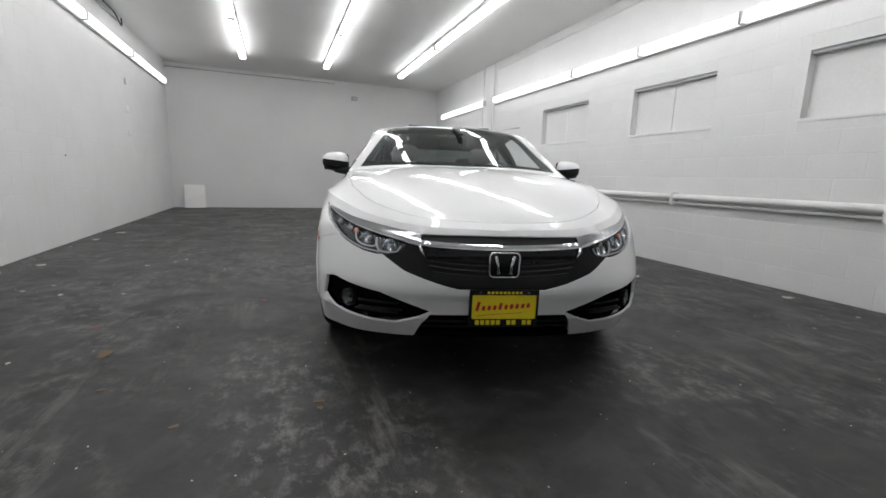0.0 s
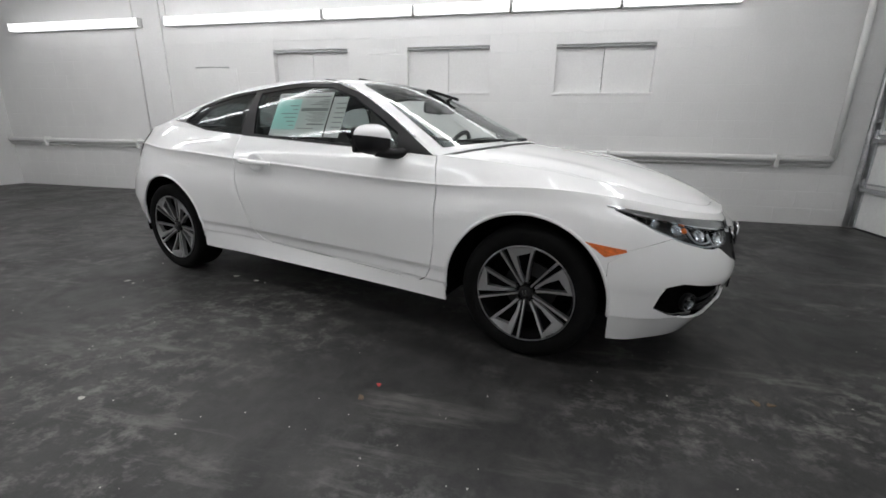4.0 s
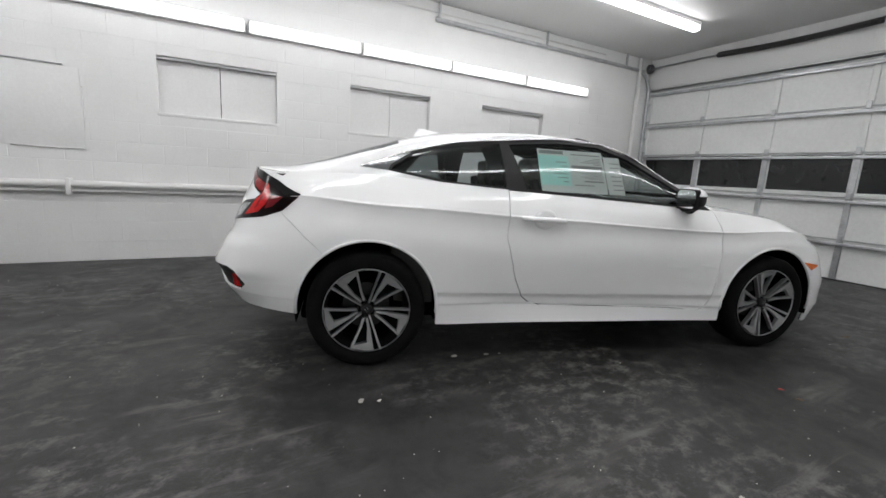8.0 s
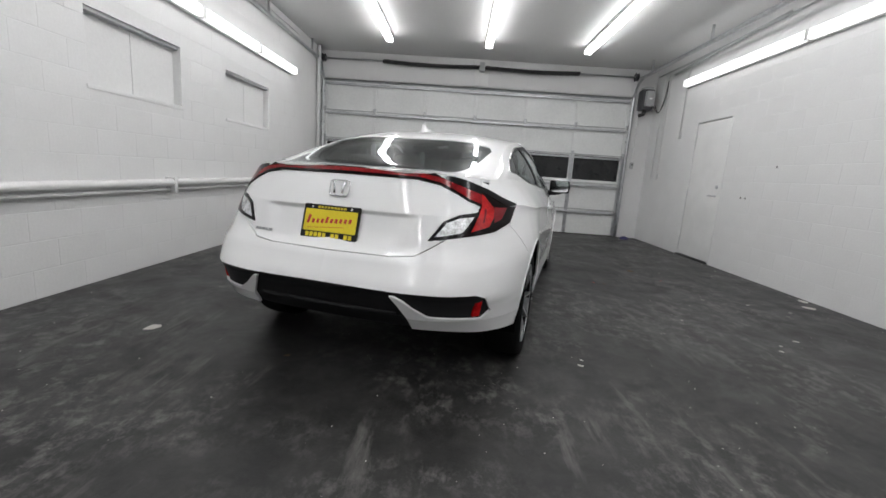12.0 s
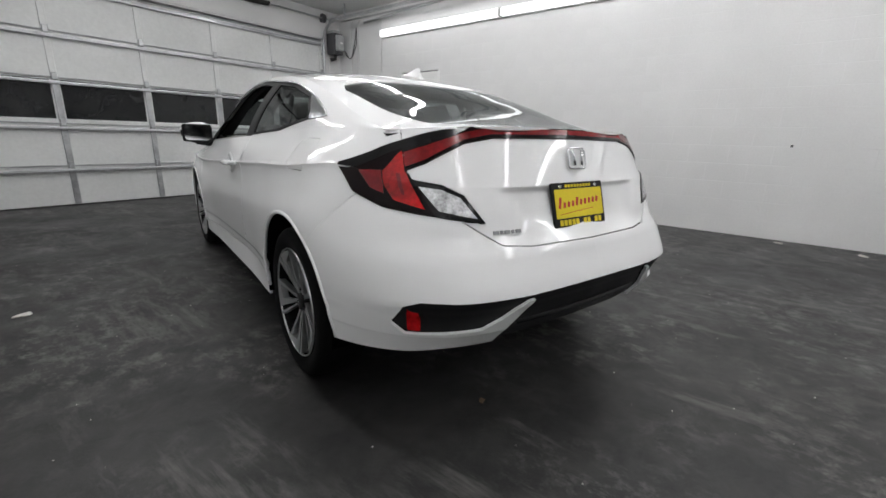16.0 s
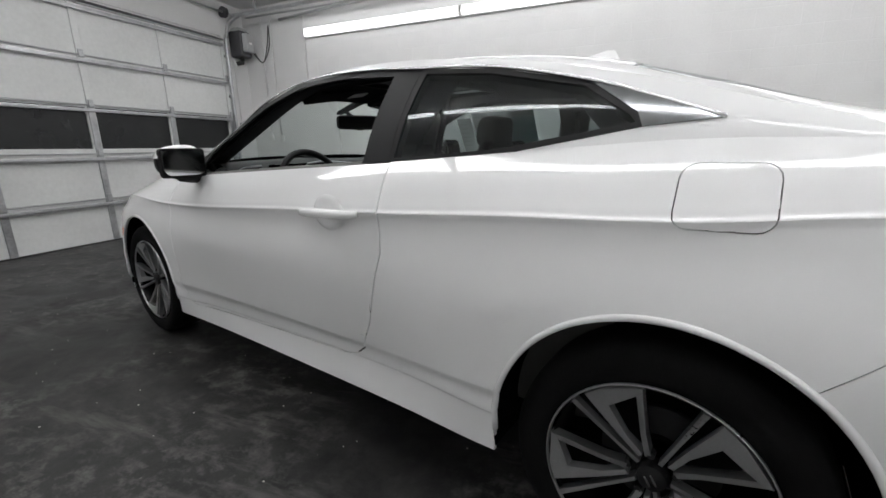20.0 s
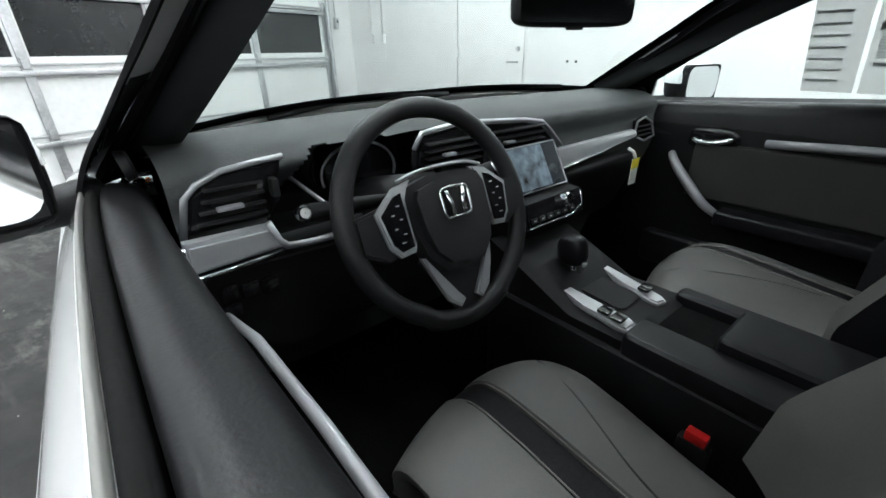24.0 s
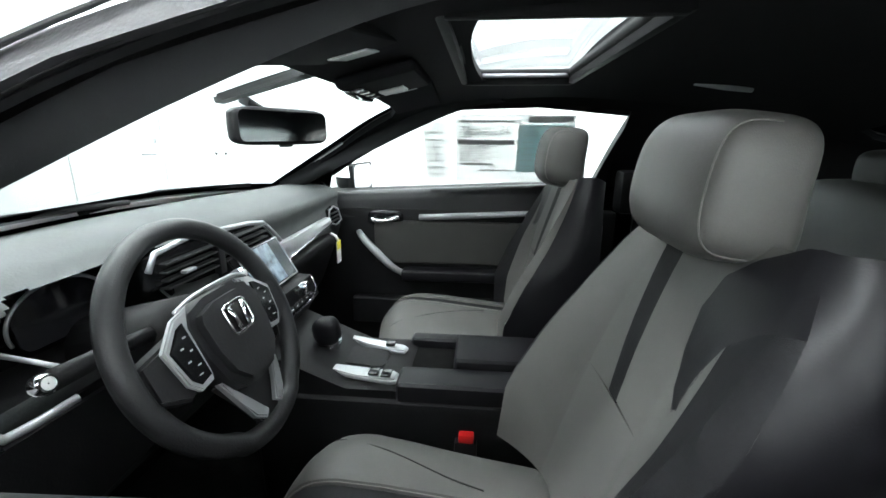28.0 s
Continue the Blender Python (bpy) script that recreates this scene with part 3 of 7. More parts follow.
def scrap(r, seed):
    rnd = random.Random(seed)
    bm = bmesh.new()
    n = rnd.randint(5, 8)
    mid = bm.verts.new((0, 0, r * .25))
    ring = [bm.verts.new((r * rnd.uniform(.5, 1.2) * math.cos(2 * math.pi * k / n), r * rnd.uniform(.35, .9) * math.sin(2 * math.pi * k / n), rnd.uniform(.001, r * .35))) for k in range(n)]
    low = [bm.verts.new((v.co.x * .96, v.co.y * .96, 0.0)) for v in ring]
    for k in range(n):
        bm.faces.new((mid, ring[k], ring[(k + 1) % n]))
        bm.faces.new((ring[k], low[k], low[(k + 1) % n], ring[(k + 1) % n]))
    bm.faces.new(low[::-1])
    bmesh.ops.recalc_face_normals(bm, faces=bm.faces[:])
    return bm


SCRAPS = [mesh_of(scrap(1.0, s), "scrap", False) for s in range(6)]
for i, (x, y) in enumerate(LITTER):
    r = .055 if i in BIG else random.uniform(.010, .024)
    leaf = i in (0, 6, 26)
    if i == 0:
        r = .05
    me = SCRAPS[i % 6].copy()
    me.materials.append(M_LEAF if leaf else M_LITTER)
    ob = tagged(new("dry_leaf" if leaf else "paper_scrap", me), "curled brown leaf on the floor" if leaf else "small pale scrap lying on the floor", "leaf" if leaf else "litter", "litter on the floor")
    ob.matrix_basis = ROOM @ pose(x, y, 0.0005, 0, 0, random.uniform(0, 360)) @ Matrix.Diagonal((r, r, r * .5, 1))
for x, y in ((-2.46, -.83), (-1.58, -.50)):
    me = SCRAPS[2].copy()
    me.materials.append(M_RED)
    ob = tagged(new("red_scrap", me), "tiny red scrap on the floor", "litter", "litter on the floor")
    ob.matrix_basis = ROOM @ pose(x, y, 0.0005) @ Matrix.Diagonal((.018, .018, .01, 1))
for x, y in ((-1.68, -.46), (.86, 1.83), (-2.17, -1.68), (-1.84, -2.06)):
    me = SCRAPS[4].copy()
    me.materials.append(M_LEAF)
    ob = tagged(new("dark_chip", me), "small dark chip on the floor", "litter", "litter on the floor")
    ob.matrix_basis = ROOM @ pose(x, y, 0.0005, 0, 0, 40) @ Matrix.Diagonal((.026, .02, .01, 1))
grit = bmesh.new()
rnd = random.Random(4)
for k in range(1500):
    x, y = rnd.uniform(XL + .1, XR - .1), rnd.uniform(YG + .1, YB - .5)
    if rnd.random() < .3:
        x = XL + abs(rnd.gauss(0, .12)) + .01
    s = rnd.uniform(.0015, .005)
    a = rnd.uniform(0, 6)
    vs = [grit.verts.new((x + s * math.cos(a + k2 * 2.1), y + s * math.sin(a + k2 * 2.1), 0.0005)) for k2 in range(3)]
    t = grit.verts.new((x, y, s * .8))
    for k2 in range(3):
        grit.faces.new((vs[k2], vs[(k2 + 1) % 3], t))
solid("floor_grit", grit, M_LITTER, "fine pale grit scattered over the floor", "grit", ROOM, kind="stuff", smooth=False)
# nail holes on the left wall
for y, z in ((-1.65, 1.005), (2.65, 1.02), (-1.74, 1.005), (-1.2, 1.4)):
    tagged(part("wall_mark", revolve([(.001, .004), (.012, .003), (.014, 0)], 12, "x"), M_BLACKM, m=ROOM @ pose(XL, y if y > 0 else y, z)), "dark plug in the wall", "mark", kind="structure")

# ---- the car: surfaces ----
# x across (driver's side +), y along (nose at -), z up; origin on the floor between the axles
M_PAINT = material("pearl_white_paint", (0.88, 0.885, 0.885), 0.45, spec=0.15, var=0.012, scale=2, fine=400, bump=0.0, coat=1.0, rvar=0.03)
M_GLOSSBLK = material("gloss_black_plastic", (0.007, 0.007, 0.008), 0.09, spec=0.28, var=0.1, bump=0.0)
M_BLKPL = material("textured_black_plastic", (0.012, 0.012, 0.013), 0.5, spec=0.25, var=0.15, fine=300, bump=0.15)
M_RUBBER = material("tyre_rubber", (0.006, 0.006, 0.006), 0.85, spec=0.12, var=0.2, scale=14, fine=150, bump=0.15)
M_CHROME = material("chrome", (0.78, 0.79, 0.80), 0.08, metal=1.0, var=0.02, bump=0.0, rvar=0.03)
M_DKCHROME = material("dark_chrome", (0.30, 0.31, 0.32), 0.15, metal=1.0, var=0.05, bump=0.0, rvar=0.03)
M_SATIN = material("satin_silver", (0.38, 0.39, 0.40), 0.36, metal=0.5, var=0.02, fine=300, bump=0.0, rvar=0.04)
M_RIM = material("machined_alloy", (0.56, 0.565, 0.57), 0.30, metal=0.9, var=0.06, fine=200, bump=0.03)
M_RIMDK = material("dark_rim_pocket", (0.006, 0.006, 0.0065), 0.4, spec=0.15, var=0.1, bump=0.0)
M_DISC = material("brake_disc", (0.05, 0.05, 0.052), 0.5, metal=0.6, var=0.1)
M_UNDER = material("underbody_black", (0.005, 0.005, 0.005), 0.9, spec=0.0, var=0.3)
M_REDLENS = material("red_lens", (0.46, 0.008, 0.010), 0.14, spec=0.3, var=0.35, scale=9, fine=60, bump=0.02, coat=0.2)
M_DKRED = material("dark_red_lens", (0.17, 0.007, 0.012), 0.12, spec=0.3, var=0.2, scale=7, bump=0.0, coat=0.2)
M_CLEARLENS = material("clear_facet_lens", (0.62, 0.63, 0.64), 0.14, metal=0.55, var=0.35, scale=40, fine=120, bump=0.5)
M_TAILBLK = material("smoked_lens", (0.006, 0.002, 0.0025), 0.08, spec=0.16, var=0.2, scale=7, bump=0.0)
M_MIDRED = material("deep_red_lens", (0.22, 0.005, 0.008), 0.14, spec=0.3, var=0.3, scale=8, fine=60, bump=0.02, coat=0.25)
M_BROW = material("smoked_chrome", (0.40, 0.41, 0.42), 0.16, metal=1.0, var=0.05, bump=0.0, rvar=0.03)
M_LAMPGREY = material("lamp_housing_silver", (0.16, 0.165, 0.17), 0.25, metal=0.85, var=0.3, scale=30, fine=90, bump=0.1)
M_AMBER = material("amber_lens", (0.78, 0.17, 0.03), 0.15, var=0.2, scale=40, fine=120, bump=0.15)
M_REFLECTOR = material("lamp_reflector", (0.62, 0.63, 0.65), 0.1, metal=1.0, var=0.3, scale=25, fine=90, bump=0.25)
M_GLASS = glass("window_glass", (0.80, 0.86, 0.84))
M_TINT = glass("tinted_glass", (0.38, 0.42, 0.42), ior=1.5)
M_REARTINT = glass("dark_rear_glass", (0.24, 0.27, 0.27), ior=1.5)
M_DARKTINT = glass("dark_roof_glass", (0.34, 0.36, 0.36), ior=1.5)
M_LENS = glass("lamp_lens", (0.93, 0.95, 0.96), ior=1.42)
M_YELLOW = material("yellow_plate_card", (0.80, 0.64, 0.02), 0.45, var=0.04, bump=0.0)
M_PLRED = material("red_print", (0.55, 0.03, 0.03), 0.5, bump=0.0)


def at(curve, u):
    i = min(max(int(u), 0), len(curve) - 2)
    return curve[i] + (curve[i + 1] - curve[i]) * (u - i)


# guide lines round the half body, from the middle of the nose to the middle of the tail (x, y, z)
G0 = [(0, -2.11, .190), (.35, -2.09, .187), (.595, -2.01, .183), (.745, -1.885, .182), (.840, -1.72, .180), (.872, -1.35, .20), (.878, -.95, .215), (.868, -.5, .222),
      (.866, .1, .23), (.868, .6, .236), (.878, .97, .24), (.880, 1.35, .27), (.852, 1.72, .305), (.748, 1.945, .322), (.588, 2.06, .333), (.35, 2.115, .333), (0, 2.13, .333)]
G1 = [(0, -2.19, .30), (.35, -2.175, .30), (.61, -2.09, .30), (.772, -1.935, .30), (.862, -1.73, .305), (.889, -1.35, .33), (.888, -.95, .315), (.858, -.5, .325),
      (.848, .1, .34), (.856, .6, .355), (.886, .97, .36), (.895, 1.35, .38), (.867, 1.72, .39), (.768, 1.968, .40), (.605, 2.105, .40), (.36, 2.162, .40), (0, 2.178, .40)]
G2 = [(0, -2.235, .45), (.35, -2.21, .45), (.62, -2.095, .46), (.782, -1.925, .47), (.866, -1.72, .48), (.896, -1.35, .50), (.893, -.95, .48), (.877, -.5, .47),
      (.873, .1, .47), (.878, .6, .48), (.893, .97, .50), (.900, 1.35, .53), (.873, 1.72, .54), (.785, 1.98, .53), (.62, 2.135, .53), (.36, 2.20, .53), (0, 2.215, .53)]
G3 = [(0, -2.205, .60), (.35, -2.17, .61), (.61, -2.03, .635), (.768, -1.86, .66), (.855, -1.68, .68), (.890, -1.35, .69), (.896, -.95, .66), (.891, -.5, .64),
      (.889, .1, .64), (.891, .6, .65), (.896, .97, .67), (.899, 1.35, .70), (.866, 1.70, .70), (.770, 1.95, .665), (.61, 2.09, .645), (.35, 2.15, .64), (0, 2.17, .64)]
G4 = [(0, -2.15, .69), (.35, -2.105, .70), (.585, -1.95, .735), (.730, -1.76, .78), (.818, -1.58, .81), (.863, -1.35, .82), (.880, -.95, .805), (.889, -.5, .815),
      (.890, .1, .845), (.886, .6, .865), (.880, .97, .885), (.868, 1.35, .90), (.808, 1.68, .925), (.725, 1.87, .89), (.59, 2.005, .87), (.34, 2.07, .865), (0, 2.09, .86)]
G5 = [(0, -2.10, .715), (.34, -2.05, .73), (.55, -1.88, .775), (.670, -1.68, .83), (.732, -1.52, .865), (.763, -1.3, .90), (.795, -.95, .93), (.822, -.5, .955),
      (.819, .1, .985), (.802, .6, 1.008), (.775, .97, 1.03), (.735, 1.35, 1.05), (.703, 1.64, 1.045), (.662, 1.80, 1.04), (.555, 1.92, 1.05), (.33, 1.985, 1.055), (0, 2.01, 1.06)]
NU, NV = 192, 80
GUIDES = [[np.array((p[0] * (1 - .016 * max(0, min(1, (p[1] - 1.5) / .4))), p[1], p[2])) for p in spline(g, NU)] for g in (G0, G1, G2, G3, G4, G5)]


def between(a, b, t, dx=0.0, s0=5.0, s1=12.5):
    """A guide line between two others, drawn in or out by dx along the flanks."""
    out = []
    for i in range(NU + 1):
        u = i / NU * 16
        w = max(0.0, min(1.0, (u - s0) / 1.2, (s1 - u) / 1.2))
        p = a[i] * (1 - t) + b[i] * t
        out.append(p + np.array([dx * w, 0, 0]))
    return out


LOFT = [GUIDES[0], between(GUIDES[0], GUIDES[1], .5, -.003), between(GUIDES[0], GUIDES[1], .90, -.004), GUIDES[1], between(GUIDES[1], GUIDES[2], .28, -.003), between(GUIDES[1], GUIDES[2], .46, .0035), between(GUIDES[1], GUIDES[2], .56, .004), GUIDES[2],
        GUIDES[3], between(GUIDES[3], GUIDES[4], .62, -.008), between(GUIDES[3], GUIDES[4], .88, -.006), between(GUIDES[3], GUIDES[4], .97, -.001), GUIDES[4], between(GUIDES[4], GUIDES[5], .06, -.001), between(GUIDES[4], GUIDES[5], .18, .0015), between(GUIDES[4], GUIDES[5], .55, .006), GUIDES[5]]
EDGE = [(.797, -.86, .936), (.752, -.70, 1.025), (.695, -.5, 1.140), (.645, -.3, 1.250), (.612, -.1, 1.315), (.598, .2, 1.338), (.596, .5, 1.327), (.600, .8, 1.292),
        (.613, 1.05, 1.242), (.632, 1.3, 1.175), (.650, 1.5, 1.112), (.663, 1.7, 1.058), (.665, 1.80, 1.04)]
MID = [(0, -1.03, .985), (0, -.86, 1.07), (0, -.65, 1.17), (0, -.42, 1.275), (0, -.2, 1.348), (0, .12, 1.385), (0, .48, 1.380), (0, .8, 1.350),
       (0, 1.08, 1.296), (0, 1.38, 1.205), (0, 1.60, 1.13), (0, 1.80, 1.080), (0, 2.01, 1.06)]
NP = 144
EDGE_C, MID_C = spline(EDGE, NP), spline(MID, NP)


# a vertex carries (x, y, z, a, b); a and b are the surface's own coordinates
def grid_faces(rows):
    out = []
    for r0, r1 in zip(rows, rows[1:]):
        for i in range(len(r0) - 1):
            q = [r0[i], r0[i + 1], r1[i + 1], r1[i]]
            if np.linalg.norm(q[0][:3] - q[1][:3]) < 1e-6:
                q = q[1:]
            out.append(q)
    return out


def lower_surface():
    rows = []
    for i in range(NU + 1):
        col = spline([g[i] for g in LOFT], NV)
        for p in col:
            p[1] -= hollow(p)
        rows.append([np.array([*col[j], i / NU * 16, j / NV * 5]) for j in range(NV + 1)])
    return grid_faces(rows)


def ease(a, b, v):
    t = min(1.0, max(0.0, (v - a) / (b - a)))
    return t * t * (3 - 2 * t)


def hollow(p):
    """The plate hollow under the crease of the trunk lid, and the swell of the bumper below it."""
    if p[1] < 1.6:
        return 0.0
    if p[2] < .70:
        return -0.018 * ease(.688, .662, p[2]) * ease(.36, .50, p[2]) * ease(1.6, 1.95, p[1])
    return 0.016 * ease(.866, .842, p[2]) * ease(.685, .76, p[2]) * ease(.42, .33, p[0] + .35 * (.86 - p[2])) if p[0] < .42 else 0.0


def skin(s, z):
    """A point of the body at s along and z up, and the way out of it."""
    def spot(a):
        col = spline([at(g, a / 16 * NU) for g in LOFT], 60)
        k = max(1, next((j for j in range(1, 61) if col[j][2] >= z), 60))
        t = (z - col[k - 1][2]) / (col[k][2] - col[k - 1][2])
        return col[k - 1] + (col[k] - col[k - 1]) * t, col[k] - col[k - 1]
    p, up = spot(s)
    q, _ = spot(s + .04)
    n = np.cross(up, q - p)
    n /= np.linalg.norm(n)
    if n[0] * p[0] + n[1] * p[1] < 0:
        n = -n
    return Vector(p), Vector(n)


def strip_cut(faces, knots, lower, upper):
    """Cuts a band out, quad by quad: lower and upper are z at the knots along s."""
    got = []
    for i in range(len(knots) - 1):
        a, faces = cut(faces, SZ, [(knots[i], lower[i]), (knots[i + 1], lower[i + 1]), (knots[i + 1], upper[i + 1]), (knots[i], upper[i])])
        got += a
    return got, faces


def side_surface():
    """From the waist line up to the roof rail."""
    rows = []
    belt = [p for p in GUIDES[5][:NU - 30]]
    by = [p[1] for p in belt]
    for i in range(NP + 1):
        e = EDGE_C[i]
        k = max(1, min(len(by) - 1, int(np.searchsorted(by, e[1]))))
        f = min(1, max(0, (e[1] - by[k - 1]) / (by[k] - by[k - 1])))
        b = belt[k - 1] * (1 - f) + belt[k] * f
        row = []
        for j in range(17):
            t = j / 16
            p = b * (1 - t) + e * t
            bulge = 0.022 * math.sin(math.pi * t) * min(1, np.linalg.norm(e - b) / 0.25)
            row.append(np.array([p[0] + bulge, p[1], p[2], i / NP * 12, t]))
        rows.append(row)
    return grid_faces(rows)


def roof_surface(lift=0.0, nf=36):
    rows = []
    for i in range(NP + 1):
        e, c = EDGE_C[i], MID_C[i]
        row = []
        for j in range(nf + 1):
            f = j / nf
            w = f ** (2.3 + 1.5 * ease(.50, .72, i / NP))
            row.append(np.array([e[0] * f, c[1] + (e[1] - c[1]) * w, c[2] + (e[2] - c[2]) * w + lift, f, i / NP * 12]))
        rows.append(row)
    return grid_faces(rows)


def hood_surface(nf=40, nq=60):
    s3 = int(3.3 / 16 * NU)
    front = [at(GUIDES[5], s3 * j / nf) for j in range(nf + 1)]
    side_pts = [p for p in GUIDES[5][s3:] if p[1] < -0.862] + [np.array(EDGE[0])]
    side = [at(side_pts, (len(side_pts) - 1) * k / nq) for k in range(nq + 1)]
    e, c = EDGE_C[0], MID_C[0]
    back = [np.array([e[0] * j / nf, c[1] + (e[1] - c[1]) * (j / nf) ** 2.3, c[2] + (e[2] - c[2]) * (j / nf) ** 2.3]) for j in range(nf + 1)]
    mid = spline([(0, -2.10, .715), (0, -2.02, .765), (0, -1.85, .833), (0, -1.6, .895), (0, -1.3, .948), (0, -1.03, .985)], nq)
    rows = []
    for k in range(nq + 1):
        q = k / nq
        row = []
        for j in range(nf + 1):
            f = j / nf
            p = mid[k] * (1 - f) + side[k] * f + front[j] * (1 - q) + back[j] * q - (mid[0] * (1 - f) * (1 - q) + side[0] * f * (1 - q) + mid[-1] * (1 - f) * q + side[-1] * f * q)
            crest = 0.012 * math.sin(math.pi * q) * math.exp(-((f - 0.72) / 0.16) ** 2)
            row.append(np.array([p[0], p[1], p[2] + crest, f, q]))
        rows.append(row)
    return grid_faces(rows)


def cut(faces, key, outline):
    """Splits faces along a convex outline in the plane that key gives: those inside, those outside."""
    ring = list(outline)
    area = sum(ring[i][0] * ring[(i + 1) % len(ring)][1] - ring[(i + 1) % len(ring)][0] * ring[i][1] for i in range(len(ring)))
    if area < 0:
        ring = ring[::-1]
    lo = (min(p[0] for p in ring), min(p[1] for p in ring))
    hi = (max(p[0] for p in ring), max(p[1] for p in ring))
    inside, outside = [], []
    for f in faces:
        ks = [key(v) for v in f]
        if max(k[0] for k in ks) < lo[0] or min(k[0] for k in ks) > hi[0] or max(k[1] for k in ks) < lo[1] or min(k[1] for k in ks) > hi[1]:
            outside.append(f)
            continue
        rest = f
        for i in range(len(ring)):
            (ax, ay), (bx, by) = ring[i], ring[(i + 1) % len(ring)]
            ins, out = [], []
            n = len(rest)
            ds = []
            for v in rest:
                kx, ky = key(v)
                d = (bx - ax) * (ky - ay) - (by - ay) * (kx - ax)
                ds.append(0.0 if abs(d) < 1e-9 else d)
            for a in range(n):
                va, vb, da, db = rest[a], rest[(a + 1) % n], ds[a], ds[(a + 1) % n]
                if da >= 0:
                    ins.append(va)
                if da <= 0:
                    out.append(va)
                if da * db < 0:
                    t = da / (da - db)
                    w = va + (vb - va) * t
                    ins.append(w)
                    out.append(w)
            if len(out) >= 3 and min(ds) < 0:
                outside.append(out)
            rest = ins if max(ds) > 0 else []
            if len(rest) < 3:
                rest = []
                break
        if rest:
            inside.append(rest)
    return inside, outside


def pod(sx, sy, sz, p=0.55, seg=28, shape=None):
    """A rounded block like a pillow."""
    bm = bmesh.new()
    bmesh.ops.create_uvsphere(bm, u_segments=seg, v_segments=seg // 2 + 4, radius=1)
    for v in bm.verts:
        c = [math.copysign(abs(a) ** p, a) for a in v.co]
        v.co = (c[0] * sx, c[1] * sy, c[2] * sz)
        if shape:
            v.co = shape(v.co)
    return bm


def weld_tees(bm):
    """Closes slits where a corner of one face lies inside the edge of its neighbour."""
    edges = [e for e in bm.edges if e.is_boundary]
    verts = list({v for e in edges for v in e.verts})
    if not verts:
        return
    P = np.array([v.co for v in verts])
    for e in edges:
        a, b = np.array(e.verts[0].co), np.array(e.verts[1].co)
        d = b - a
        n2 = d @ d
        if n2 < 1e-8:
            continue
        t = (P - a) @ d / n2
        off = np.abs(P - a - t[:, None] * d).max(1)
        inside = sorted((t[k] for k in np.nonzero((off < 4e-4) & (t > .02) & (t < .98))[0]), reverse=True)
        last, start = 1.0, e.verts[0]
        for q in inside:
            if last - q < .01:
                continue
            bmesh.utils.edge_split(e, start, q / last)
            nxt = [k for k in start.link_edges if k.is_boundary and (k.other_vert(start).co - Vector(a + d * q)).length < 1e-5]
            if not nxt:
                break
            e, last = nxt[0], q
    bmesh.ops.remove_doubles(bm, verts=bm.verts[:], dist=0.0005)


def shell(faces, mirror=False, both=False, shift=0.0, thick=0.0, gap=0.0, push=None):
    """A mesh from cut faces. mirror: on the other side; both: on both sides as one. shift: out along the normal.
    thick: turns the rim in by that depth; gap: draws the rim back."""
    bm = bmesh.new()
    seen = {}
    for sgn in ((1, -1) if both else ((-1,) if mirror else (1,))):
        for f in faces:
            vs = []
            for v in f:
                x = v[0] if abs(v[0]) > 2e-4 else 0.0
                k = (round(x * sgn, 4), round(v[1], 4), round(v[2], 4))
                if k not in seen:
                    seen[k] = bm.verts.new((x * sgn, v[1], v[2]))
                if not vs or seen[k] is not vs[-1]:
                    vs.append(seen[k])
            if len(vs) > 2 and vs[0] is vs[-1]:
                vs.pop()
            if len(set(vs)) == len(vs) and len(vs) >= 3:
                try:
                    bm.faces.new(vs if sgn > 0 else vs[::-1])
                except ValueError:
                    pass
    bmesh.ops.dissolve_degenerate(bm, dist=0.0003, edges=bm.edges[:])
    weld_tees(bm)
    bmesh.ops.recalc_face_normals(bm, faces=bm.faces[:])
    c = Vector((0, 0.2, 0.55))
    if sum((f.calc_center_median() - c).dot(f.normal) * f.calc_area() for f in bm.faces) < 0:
        bmesh.ops.reverse_faces(bm, faces=bm.faces[:])
    bm.normal_update()
    if shift:
        moves = [(v, v.normal.copy()) for v in bm.verts]
        for v, nrm in moves:
            v.co += nrm * shift
    if push:
        for v in bm.verts:
            v.co += Vector(push)
    if gap or thick:
        rim = [e for e in bm.edges if e.is_boundary and not all(abs(v.co.x) < 1e-4 for v in e.verts)]
        nrm = {v: v.normal.copy() for e in rim for v in e.verts}
        if gap:
            pull = {}
            for e in rim:
                fc = e.link_faces[0].calc_center_median()
                d = fc - (e.verts[0].co + e.verts[1].co) / 2
                t = (e.verts[1].co - e.verts[0].co).normalized()
                d = (d - t * d.dot(t))
                if d.length > 1e-7:
                    d.normalize()
                for v in e.verts:
                    pull[v] = pull.get(v, Vector()) + d
            for v, d in pull.items():
                if d.length > 1e-6:
                    v.co += d.normalized() * gap
        if thick:
            r = bmesh.ops.extrude_edge_only(bm, edges=rim)
            top = {}
            for v in r["geom"]:
                if isinstance(v, bmesh.types.BMVert):
                    near = None
                    for e in v.link_edges:
                        o = e.other_vert(v)
                        if o in nrm and (o.co - v.co).length < 1e-6:
                            near = o
                    top[v] = nrm.get(near, Vector((0, 0, 1)))
            for v, nn in top.items():
                v.co -= nn * thick
    return bm


def circle(cx, cz, r, n=40, a0=0.0):
    return [(cx + r * math.cos(2 * math.pi * k / n + a0), cz + r * math.sin(2 * math.pi * k / n + a0)) for k in range(n)]


